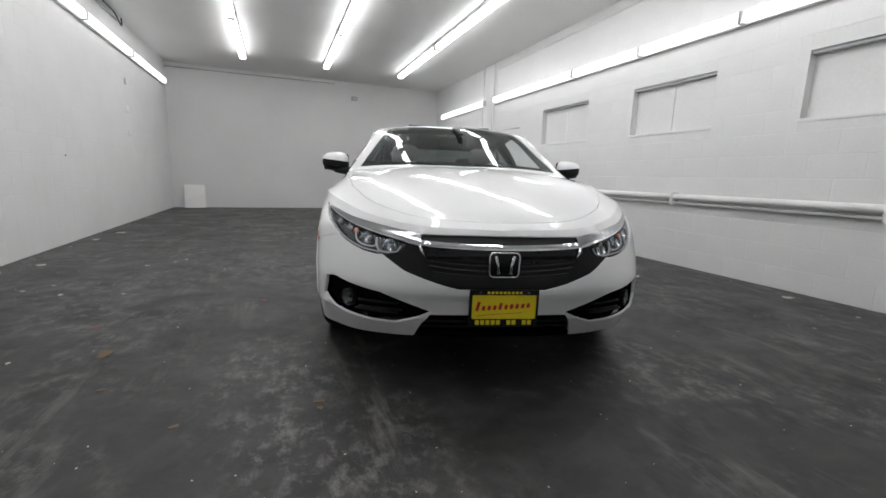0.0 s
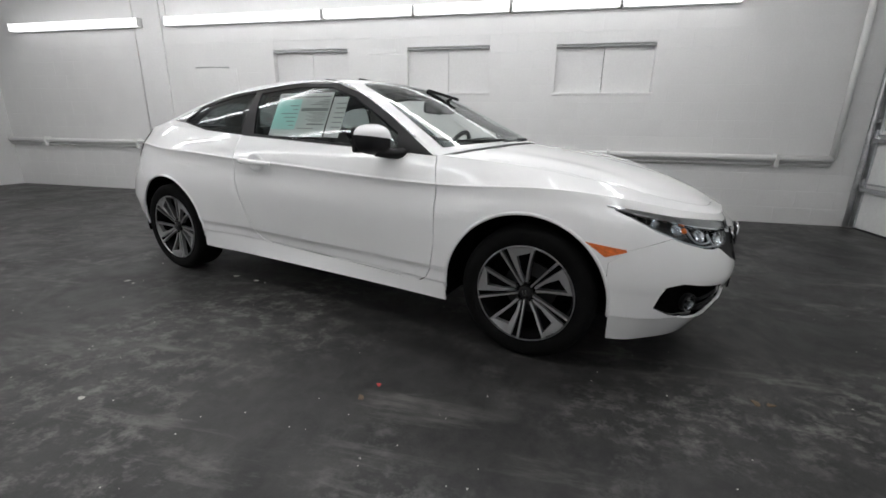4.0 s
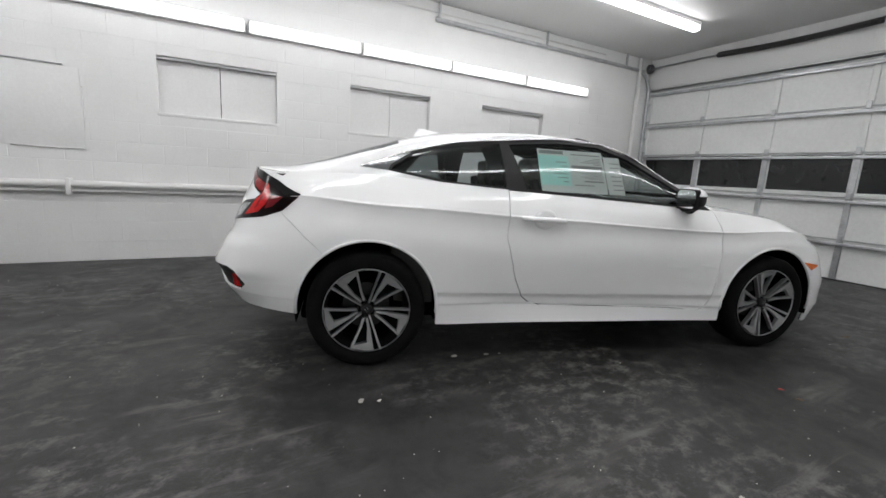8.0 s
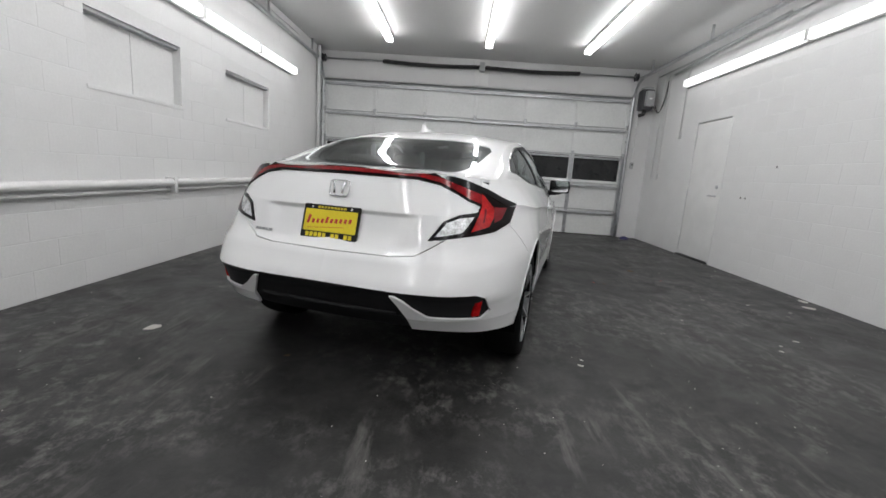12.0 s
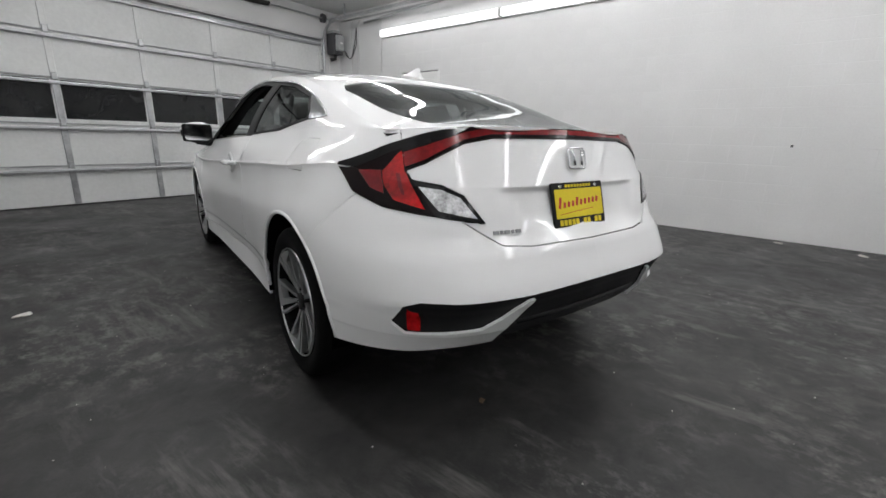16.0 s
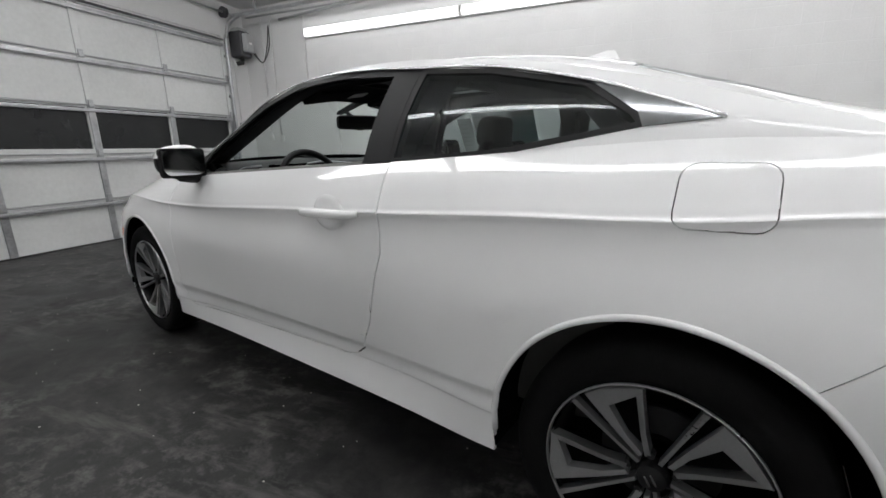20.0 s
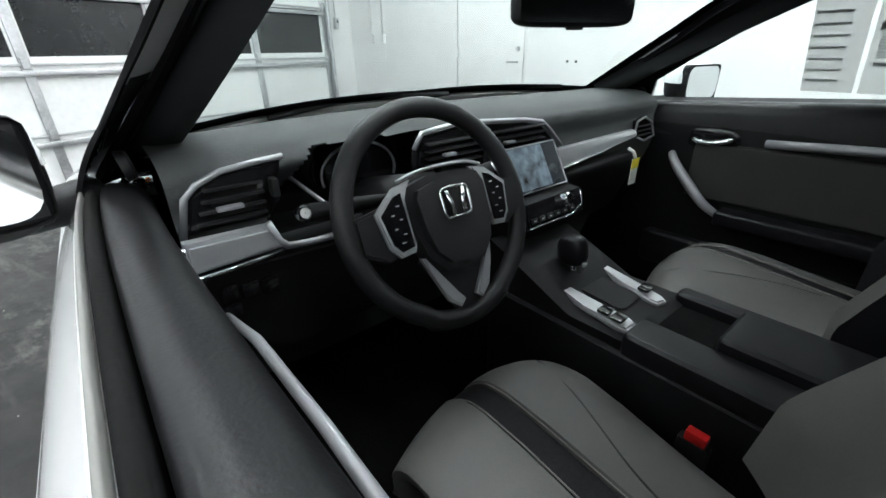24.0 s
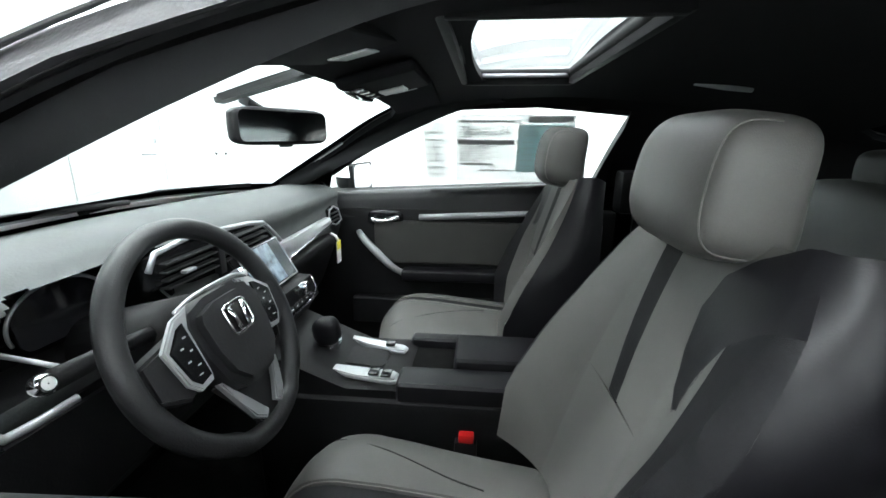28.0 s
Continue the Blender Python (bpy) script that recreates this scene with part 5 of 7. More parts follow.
for sgn in (1, -1):
    for line in ARCH:
        part("arch_lip", tube([(sgn * (x - .003), y, z) for x, y, z in line], .0085, 8), M_PAINT, car, "rolled white wheel arch lip")
# wheel wells and underside
for sgn in (1, -1):
    for cy, cz, r in ((-1.335, 0.32, 0.392), (1.347, 0.335, 0.379)):
        bm = bmesh.new()
        n = 28
        ring = []
        for k in range(n + 1):
            a = radians(-12 + 204 * k / n)
            yy = cy + r * math.cos(a)
            out = float(np.interp(abs(yy), [.95, 1.35, 1.72], [.880, .886, .856]))
            ring.append([bm.verts.new((sgn * x, yy, cz + r * math.sin(a))) for x in (out, .45)])
        for A, B in zip(ring, ring[1:]):
            bm.faces.new((A[0], B[0], B[1], A[1]))
        bm.faces.new([v[1] for v in ring])
        part("wheel_well", bm, M_UNDER, car, "black wheel arch liner")
part("underbody", box(-.60, -1.85, .19, .60, 1.72, .26, .02), M_UNDER, car, "black underside")
part("radiator_support", box(-.48, -1.99, .24, .48, -1.80, .60, .03), M_UNDER, car)


def surface_x(faces, y, z):
    return min((v for f in faces for v in f), key=lambda v: (v[1] - y) ** 2 + (v[2] - z) ** 2)[0]


def nose_y(x, z):
    """The nose's y at a width and height."""
    u = min(range(NU // 3), key=lambda i: abs(GUIDES[2][i][0] - x))
    col = [g[u] for g in GUIDES]
    k = max(j for j in range(6) if col[j][2] <= z or j == 0)
    k = min(k, 4)
    t = (z - col[k][2]) / (col[k + 1][2] - col[k][2])
    p = col[k] * (1 - t) + col[k + 1] * t
    return p[1]


# grille bars
def nose_strip(name, mat, z0, z1, x1, lift, parent, label, zend=0.0, n=24, depth=0.02):
    """A band that follows the nose from side to side."""
    bm = bmesh.new()
    rows = []
    for i in range(-n, n + 1):
        x = x1 * i / n
        f = abs(i / n) ** 2
        a, b = z0 + zend * f, z1 + zend * f
        ya, yb = nose_y(abs(x), a) - lift, nose_y(abs(x), b) - lift
        rows.append([bm.verts.new(c) for c in ((x, ya + depth, a), (x, ya, a), (x, (ya + yb) / 2 - .004, (a + b) / 2), (x, yb, b), (x, yb + depth, b))])
    for A, B in zip(rows, rows[1:]):
        for j in range(4):
            bm.faces.new((A[j], A[j + 1], B[j + 1], B[j]))
    bmesh.ops.recalc_face_normals(bm, faces=bm.faces[:])
    return part(name, bm, mat, parent, label)


nose_strip("chrome_bar", M_CHROME, .610, .632, .352, .010, car, "chrome bar across the grille", .012)
nose_strip("gloss_band", M_GLOSSBLK, .556, .609, .34, .002, car, "gloss black band behind the badge", .010)
nose_strip("grille_trim", M_BLKPL, .452, .500, .30, -.002, car, "black lower grille trim", .016)
for sgn in (1, -1):
    part("chrome_hook", tube([(sgn * .358, nose_y(.358, .622) - .008, .622), (sgn * .350, nose_y(.35, .60) - .008, .600), (sgn * .335, nose_y(.335, .578) - .004, .578)], [.007, .006, .003], 8), M_CHROME, car, "chrome end of the grille bar")
nose_strip("grille_slat", M_BLKPL, .514, .522, .32, -.002, car, "black grille slat", .02)
nose_strip("grille_slat", M_BLKPL, .536, .544, .33, -.002, car, "black grille slat", .02)
nose_strip("lip_spoiler", M_UNDER, .185, .215, .36, .0, car, "black lower lip")
for z in (.245, .275):
    nose_strip("intake_slat", M_BLKPL, z, z + .01, .34, -.01, car, "black intake slat")


# nose badge: a plain chrome ring with two uprights and a bar, as shapes
def badge(parent, m, w, h, mat, label, ground):
    b = part("badge", extrude_poly(round_rect(-w, -h, w, h, .28 * w), .003, bevel=.001), ground, parent, label, m)
    ring = [(x, y, .004) for x, y in round_rect(-w, -h, w, h, .3 * w)]
    part("badge_ring", tube(ring, .075 * w, 8, closed=True), mat, b)
    for s in (-1, 1):
        part("badge_upright", tube([(s * .62 * w, .78 * h, .008), (s * .45 * w, 0, .010), (s * .40 * w, -.72 * h, .008)], [.13 * w, .10 * w, .13 * w], 8), mat, b)
    return b


badge(car, pose(0, nose_y(0, .55) - .014, .553, 90, 0, 0), .064, .052, M_CHROME, "chrome nose badge as a plain shape", M_GLOSSBLK)
badge(trunk, pose(0, 2.060, .955, 90 - 14, 0, 180), .050, .038, M_CHROME, "chrome tail badge as a plain shape", M_PAINT)

def facing(s, z, sgn, lift):
    """A frame on the body's skin: Z out of it, Y up."""
    p, n = skin(s, z)
    p = p + n * lift
    n = Vector((sgn * n.x, n.y, n.z))
    x = Vector((0, 0, 1)).cross(n).normalized()
    y = n.cross(x)
    return Matrix(((x.x, y.x, n.x, sgn * p.x), (x.y, y.y, n.y, p.y), (x.z, y.z, n.z, p.z), (0, 0, 0, 1)))


# headlight insides
for sgn in (1, -1):
    for s, z, r in ((1.50, .612, .030), (1.95, .640, .030), (2.45, .672, .024), (2.85, .698, .018)):
        hl = part("projector_bowl", revolve([(r * 1.1, .012), (r * .95, .006), (r * .78, -.010), (r * .4, -.018), (.001, -.020)], 26), M_REFLECTOR, car, "chrome headlight bowl", facing(s, z, sgn, -.024))
        part("bulb_dome", revolve([(.40 * r, -.014), (.38 * r, -.004), (.24 * r, .004), (.001, .007)], 16), M_LENS, hl)
    for path in ([(1.31, .616), (1.38, .590), (1.60, .584), (1.70, .600), (1.73, .640)], [(1.74, .640), (1.76, .606), (2.0, .606), (2.17, .628), (2.22, .672)]):
        pts = []
        for s, z in path:
            p, n = skin(s, z)
            p = p - n * .010
            pts.append((sgn * p.x, p.y, p.z))
        part("light_guide", tube(spline(pts, 24), .0042, 8), M_GUIDE, car, "white running light strip")
    pts = []
    for s in np.linspace(1.5, 3.4, 12):
        p, n = skin(s, float(np.interp(s, [1.5, 1.98, 2.47, 2.95, 3.4], [.580, .589, .623, .671, .728])))
        p = p - n * .008
        pts.append((sgn * p.x, p.y, p.z))
    part("light_guide", tube(pts, .0034, 8), M_GUIDE, car, "white running light strip")
    part("indicator_bulb", revolve([(.012, -.006), (.012, .004), (.001, .010)], 16), M_AMBER, car, "orange indicator bulb", facing(2.24, .668, sgn, -.016))
    # fog lamp
    fg = part("fog_lamp", revolve([(.040, -.02), (.041, .004), (.036, .008), (.033, .004)], 28), M_BLKPL, car, "round fog lamp in a black ring", facing(2.38, .352, sgn, -.016))
    part("fog_reflector", revolve([(.033, .004), (.024, -.010), (.001, -.016)], 24), M_LAMPGREY, fg)
    part("fog_lens", revolve([(.034, .005), (.02, .011), (.001, .013)], 24), M_LENS, fg)
    for zz, u0, u1 in ((.352, 1.35, 2.12), (.322, 1.30, 2.12), (.294, 1.35, 2.2)):
        pts = []
        for u in np.linspace(u0, u1, 8):
            p, n = skin(u, zz)
            p = p - n * .024
            pts.append((sgn * p.x, p.y, p.z))
        part("recess_slat", tube(pts, .006, 6), M_BLKPL, car)
    # rear reflectors
    part("reflector", extrude_poly(round_rect(-.022, -.045, .022, .045, .008), .012, bevel=.003), M_REDLENS, car, "red rear reflector", facing(13.38, .464, sgn, -.012))
part("diffuser_ledge", tube([(-.36, 2.150, .415), (-.2, 2.168, .415), (0, 2.175, .415), (.2, 2.168, .415), (.36, 2.150, .415)], .012, 8), M_BLKPL, car)

# plates with yellow dealer cards; brand words stay plain strokes
def plate(m, label):
    p = part("number_plate", extrude_poly(round_rect(-.152, -.082, .152, .082, .008), .008, bevel=.002), M_BLKPL, car, label, m)
    part("plate_card", extrude_poly(round_rect(-.140, -.048, .140, .058, .004), .0015), M_YELLOW, p, "yellow card", pose(0, 0, .0085))
    # slanted red flourish as plain strokes
    for i in range(10):
        x, y = -.114 + i * .0245, -.002 + i * .0016
        h = .040 if i == 0 else (.030 if i == 4 else .020)
        part("red_stroke", tube([(x - h * .12, y - .010, 0), (x + h * .12, y - .010 + h, 0)], .0078, 6), M_PLRED, p, m=pose(0, 0, .0098) @ Matrix.Diagonal((1, 1, .1, 1)))
    part("red_stroke", tube([(-.120, -.034, 0), (-.02, -.026, 0), (.08, -.020, 0)], .0022, 6), M_PLRED, p, m=pose(0, 0, .0098) @ Matrix.Diagonal((1, 1, .12, 1)))
    for i in range(11):
        x = -.115 + i * .023
        if i not in (5, 8):
            part("letter_bar", box(x - .0085, -.075, .008, x + .0085, -.054, .0095), M_YELLOW, p)
    for i in range(9):
        x = -.07 + i * .0175
        part("letter_bar", box(x - .006, .064, .008, x + .006, .074, .0095), M_YELLOW, p)
    for s in (-1, 1):
        part("plate_screw", revolve([(.001, .011), (.006, .0105), (.007, .008)], 10), M_CHROME, p, m=pose(s * .105, .068, 0))
    return p


plate(pose(.008, -2.228, .366, 90 + 2, 0, 0), "black-framed plate with a yellow dealer card")
plate(pose(.018, 2.104, .790, 90 - 15, 0, 180), "black-framed plate with a yellow dealer card")

# spoiler lip over the light bar, model badge strokes, shark fin
for i, wd in enumerate((.012, .006, .012, .006, .012)):
    part("model_badge", extrude_poly(round_rect(-wd * .9, -.006, wd * .9, .006, .002), .003), M_SATIN, trunk, "", facing(14.66 + .078 * i, .724, 1, .0005))
fin = bmesh.new()
prof = [(.82, 0, .018), (.88, .020, .02), (.945, .045, .012), (.975, .048, .006), (.99, .024, .012), (1.005, 0, .012)]
rows = []
for y, h, w in prof:
    zb = np.interp(y, [.8, 1.08], [1.372, 1.318]) - .006
    rows.append([fin.verts.new((-w * 1.5, y, zb)), fin.verts.new((-w * .4, y, zb + h * .7)), fin.verts.new((0, y, zb + h + .004)), fin.verts.new((w * .4, y, zb + h * .7)), fin.verts.new((w * 1.5, y, zb))])
for A, B in zip(rows, rows[1:]):
    for j in range(4):
        fin.faces.new((A[j], A[j + 1], B[j + 1], B[j]))
fin.faces.new(rows[0])
fin.faces.new(rows[-1][::-1])
bmesh.ops.recalc_face_normals(fin, faces=fin.faces[:])
part("shark_fin", fin, M_PAINT, car, "white shark-fin aerial")

# door mirrors and handles
for sgn in (1, -1):
    halves = []
    for low in (False, True):
        bm = bmesh.new()
        bmesh.ops.create_uvsphere(bm, u_segments=32, v_segments=18, radius=1)
        for v in bm.verts:
            x, y, z = v.co
            x, z = math.copysign(abs(x) ** .68, x), math.copysign(abs(z) ** .75, z)
            out = x * sgn
            v.co = (x * .104, (y * .085 * (1 - .2 * out) if y < 0 else y * .020), z * (.074 - .012 * out) + .006 * out)
        bmesh.ops.bisect_plane(bm, geom=bm.verts[:] + bm.edges[:] + bm.faces[:], plane_co=(0, 0, .012), plane_no=(-.10 * sgn, 0, 1), clear_outer=low, clear_inner=not low)
        bmesh.ops.holes_fill(bm, edges=[e for e in bm.edges if e.is_boundary])
        if low:
            for v in bm.verts:
                v.co = (v.co.x * .975, v.co.y * .93, v.co.z * .96 - .002)
        halves.append(bm)
    hs = part("mirror_housing", halves[0], M_PAINT, car, "white door mirror cap over a black base", pose(sgn * .934, -.540, 1.005, 0, 0, sgn * 10))
    part("mirror_base", halves[1], M_BLKPL, hs, "black lower mirror shell")
    part("mirror_rim", box(-.096, .004, -.062, .096, .024, .060, .02, 3), M_BLKPL, hs, "black mirror surround")
    part("mirror_glass", extrude_poly(round_rect(-.088, -.054, .088, .052, .03), .003), M_CHROME, hs, "silvered mirror", pose(0, .0235, 0, -90, 0, 0))
    part("mirror_stalk", tube(spline([(sgn * .93, -.57, .945), (sgn * .87, -.61, .938), (sgn * .80, -.66, .935)], 8), [.022, .022, .024, .024, .026, .026, .028, .03, .03], 12), M_BLKPL, car, "black mirror stalk")
    hx = .893
    hnd = part("door_handle", tube(spline([(sgn * hx, .235, .845), (sgn * (hx + .022), .27, .848), (sgn * (hx + .028), .37, .851), (sgn * (hx + .022), .47, .853), (sgn * hx, .505, .855)], 20), [.010 + .006 * math.sin(math.pi * i / 20) for i in range(21)], 10), M_PAINT, door_objs[sgn], "white door handle")
    bm = revolve([(.058, -.001), (.052, .0035), (.042, .006), (.030, .002), (.001, .0005)], 32)
    part("handle_cup", bm, M_PAINT, door_objs[sgn], "", pose(sgn * (hx - .003), .365, .851, 0, sgn * 90, 0) @ Matrix.Diagonal((1, 1.25, 1, 1)))
    part("key_button", revolve([(.005, .0), (.005, .003), (.001, .004)], 10), M_BLKPL, door_objs[sgn], "", pose(sgn * (hx + .03), .435, .853, 0, sgn * 90, 0))
# wipers
for x0, x1 in ((.45, -.12), (-.02, -.58)):
    w = part("wiper", tube([(x0, -1.0 + abs(x0) * .18, .985), ((x0 + x1) / 2, -1.0, 1.005), (x1, -.97 + abs(x1) * .2, 1.0)], .007, 6), M_BLKPL, car, "black wiper arm")

# ---- inside the car ----
M_LEATHER = material("grey_leather", (0.084, 0.083, 0.078), 0.46, spec=0.28, var=0.06, scale=9, fine=420, bump=0.10, rvar=0.07)
M_DOORHIDE = material("dark_grey_hide", (0.036, 0.0355, 0.033), 0.5, spec=0.2, var=0.06, scale=10, fine=420, bump=0.10, rvar=0.06)
M_BLEATHER = material("black_leather", (0.0055, 0.0053, 0.0064), 0.38, spec=0.20, var=0.08, scale=14, fine=420, bump=0.07, rvar=0.05)
M_WEAVE = material("black_woven_insert", (0.008, 0.008, 0.009), 0.6, spec=0.15, var=0.3, scale=160, fine=600, bump=0.2)
M_DASH = material("dash_soft_touch", (0.054, 0.058, 0.058), 0.6, spec=0.15, var=0.08, scale=10, fine=260, bump=0.25, rvar=0.08)
M_CARPET = material("black_carpet", (0.005, 0.005, 0.005), 0.95, spec=0.04, var=0.3, scale=60, fine=300, bump=0.5)
M_PIANO = material("piano_black", (0.008, 0.008, 0.009), 0.08, var=0.1, bump=0.0)
M_SCREEN = material("dark_screen", (0.016, 0.020, 0.026), 0.08, var=0.2, scale=16, fine=50, bump=0.0)
M_FILM = material("crinkled_film", (0.10, 0.13, 0.16), 0.10, var=0.7, scale=26, fine=60, bump=1.0, spec=0.8)
M_SWEEP = material("grey_window_sweep", (0.20, 0.20, 0.19), 0.5, var=0.05, bump=0.05)
M_BUCKLE = material("red_button", (0.55, 0.015, 0.015), 0.35, bump=0.0)
M_PAPER = paper("white_paper", (0.78, 0.79, 0.78))
M_TEAL = paper("teal_print", (0.64, 0.90, 0.87), .6)
M_GREYPRINT = paper("grey_print", (0.70, 0.70, 0.70), .7)
M_DARKPRINT = paper("dark_print", (0.36, 0.37, 0.37), .6)
M_PALEBLUE = paper("pale_blue_print", (0.72, 0.76, 0.78), .3)
M_TAGY = material("yellow_tag", (0.70, 0.60, 0.03), 0.5, bump=0.0)
M_WHEELHIDE = material("smooth_black_hide", (0.014, 0.014, 0.015), 0.42, spec=0.32, var=0.08, scale=12, fine=300, bump=0.18, rvar=0.06)
M_SILL = material("sill_vinyl", (0.010, 0.010, 0.011), 0.38, spec=0.25, var=0.1, scale=12, fine=260, bump=0.15, rvar=0.06)
M_SEAM = material("dark_seam", (0.012, 0.012, 0.012), 0.8, bump=0.0)
M_STITCH = material("pale_stitching", (0.15, 0.145, 0.135), 0.7, bump=0.0)
M_LABEL = material("pale_lamp_lens", (0.55, 0.56, 0.55), 0.4, bump=0.0)


def puff(fn, nu=14, nv=14, depth=0.03, back=0.02, edge=9.0):
    """A stuffed panel on the surface fn(u, v), u and v from 0 to 1: raised by depth in the middle, rounded to its rim."""
    bm = bmesh.new()
    e = 1e-3
    front, rear = [], []
    for i in range(nu + 1):
        u = i / nu
        fr, rr = [], []
        for j in range(nv + 1):
            v = j / nv
            p = Vector(fn(u, v))
            du = Vector(fn(min(1, u + e), v)) - Vector(fn(max(0, u - e), v))
            dv = Vector(fn(u, min(1, v + e))) - Vector(fn(u, max(0, v - e)))
            n = du.cross(dv).normalized()
            k = (1 - abs(2 * u - 1) ** edge) * (1 - abs(2 * v - 1) ** edge)
            fr.append(bm.verts.new(p + n * depth * max(0, k) ** .6))
            rr.append(bm.verts.new(p - n * back))
        front.append(fr)
        rear.append(rr)
    for i in range(nu):
        for j in range(nv):
            bm.faces.new((front[i][j], front[i + 1][j], front[i + 1][j + 1], front[i][j + 1]))
            bm.faces.new((rear[i][j], rear[i][j + 1], rear[i + 1][j + 1], rear[i + 1][j]))
    ring_f = [front[i][0] for i in range(nu + 1)] + [front[nu][j] for j in range(1, nv + 1)] + [front[i][nv] for i in range(nu - 1, -1, -1)] + [front[0][j] for j in range(nv - 1, 0, -1)]
    ring_r = [rear[i][0] for i in range(nu + 1)] + [rear[nu][j] for j in range(1, nv + 1)] + [rear[i][nv] for i in range(nu - 1, -1, -1)] + [rear[0][j] for j in range(nv - 1, 0, -1)]
    n = len(ring_f)
    for i in range(n):
        bm.faces.new((ring_f[i], ring_r[i], ring_r[(i + 1) % n], ring_f[(i + 1) % n]))
    bmesh.ops.recalc_face_normals(bm, faces=bm.faces[:])
    return bm


def seat(cx, side, label, foot=0.0, lean=0.0):
    """A front seat in its middle cx; side +1 where its outer edge points to +x; foot and lean shift the backrest's bottom and top. The cushion's pan is the part the rest hangs on."""
    base = part("front_seat", box(cx - .22, -.20, .24, cx + .22, .34, .42, .03), M_BLKPL, car, label)

    def cushion(a, b):
        def fn(u, v):
            s = a + (b - a) * u
            y = -.315 + .47 * v
            wid = .206 - .012 * (1 - v)
            top = np.interp(v, [0, .03, .08, .14, .22, .4, .7, 1], [.520, .562, .596, .614, .622, .618, .602, .588])
            z = top - ((.07 + .08 * v) if s < 0 else .05) * abs(s) ** 2.2
            return (cx + side * s * wid, y + .03 * s * s * (1 - v), z)
        return (fn if side > 0 else (lambda u, v: fn(1 - u, v)))

    def back(a, b, v0=0.0, v1=1.0):
        """The backrest between two lines a(w) and b(w), from height v0(u) to v1(u); past 1 it turns round the side."""
        fa, fb, f0, f1 = [q if callable(q) else (lambda w, q=q: q) for q in (a, b, v0, v1)]

        def fn(u, v):
            w = f0(u) + (f1(u) - f0(u)) * v
            s = fa(w) + (fb(w) - fa(w)) * u
            wid = np.interp(w, [0, .3, .55, .7, .85, .92, 1], [.222, .236, .234, .225, .205, .188, .160])
            c = max(-1.0, min(1.0, s))
            bol = max(0, (abs(c) - .45) / .55) ** 1.5 * np.interp(w, [0, .22, .44, .62, .75, .9, 1], [.085, .105, .075, .040, .020, .0, -.01])
            y = .172 + .178 * w - bol - .012 * math.sin(w * math.pi * .9)
            k = max(0.0, abs(s) - 1) / .45
            y += (np.interp(w, [0, .3, .7, .9, 1], [.300, .325, .350, .360, .372]) - y) * k
            x = c * wid + math.copysign(.018 * math.sin(min(1, k) * math.pi * .85), s)
            return (cx + side * x, y + foot + (lean - foot) * w, .56 + .50 * w)
        return (fn if side < 0 else (lambda u, v: fn(1 - u, v)))

    for nm, a, b, mt, dp, lb in (("cushion_pad", -1, .12, M_LEATHER, .010, ""), ("cushion_stripe", .12, .33, M_WEAVE, .007, "black woven stripe"), ("cushion_bolster", .33, 1, M_LEATHER, .012, "")):
        part(nm, puff(cushion(a, b), 26, 30, dp, .05, 34), mt, base, lb)
    part("cushion_side", pod(.188, .235, .085, .38), M_BLEATHER, base, "black seat base", pose(cx, -.075, .385))
    def line(ws, ss):
        return lambda w: float(np.interp(w, ws, ss))
    low_in = line([0, .46], [-.72, -.56])
    up_in = line([.46, .62, .76, 1], [-.56, -.68, -.80, -.94])
    low_out = line([0, .5], [.62, .66])
    str_in = line([.48, .63, .78, .9, 1], [-.02, -.15, -.26, -.35, -.42])
    str_out = line([.48, .63, .78, .91, 1], [.12, .03, -.04, -.09, -.13])
    edge = line([.48, .63, .65, .73, .83, .91, .96, 1], [.66, .66, .56, .44, .39, .46, .66, .95])
    bolt = line([0, .56, .69, .79], [.82, .81, .77, .76])
    swoop = line([0, .25, .44, .62, .87, 1], [.63, .64, .72, .80, .85, .865])
    for nm, a, b, v0, v1, mt, dp, lb in (("back_bolster", -1, low_in, 0, .47, M_LEATHER, .013, ""), ("back_bolster", -1, up_in, .46, .99, M_LEATHER, .011, ""),
                                         ("lumbar_pad", low_in, low_out, 0, line([0, .3, 1], [.46, .475, .495]), M_LEATHER, .019, ""),
                                         ("back_insert", up_in, str_in, line([0, 1], [.46, .485]), .985, M_LEATHER, .009, ""), ("back_stripe", str_in, str_out, .485, .985, M_WEAVE, .006, "black woven stripe"),
                                         ("back_insert", str_out, edge, .49, .99, M_LEATHER, .009, ""), ("back_bolster", low_out, bolt, 0, line([0, .2, 1], [.63, .72, .80]), M_LEATHER, .014, ""),
                                         ("bolster_stripe", bolt, 1.02, 0, line([0, .6, 1], [.80, .85, .865]), M_WEAVE, .012, "black woven stripe"),
                                         ("shoulder", edge, 1.02, swoop, 1.0, M_BLEATHER, .010, "black leather shoulder patch"),
                                         ("back_side", 1.02, 1.45, 0, 1.0, M_BLEATHER, .008, ""), ("back_side", -1.45, -1.0, 0, 1.0, M_BLEATHER, .008, "")):
        part(nm, puff(back(a, b, v0, v1), 24, 30, dp, .03, 9 if nm == "lumbar_pad" else 16), mt, base, lb)
    # black shell behind
    def rear_shell(co):
        w = (co.z + .25) / .5
        wid = np.interp(w, [0, .45, .7, .85, 1], [.97, 1.0, .95, .86, .66])
        return Vector((co.x * wid, co.y + .07 * w + foot + (lean - foot) * w, co.z))
    part("back_shell", pod(.236, .025, .250, .42, 32, rear_shell), M_BLEATHER, base, "black leather seat back", pose(cx, .28, .795))
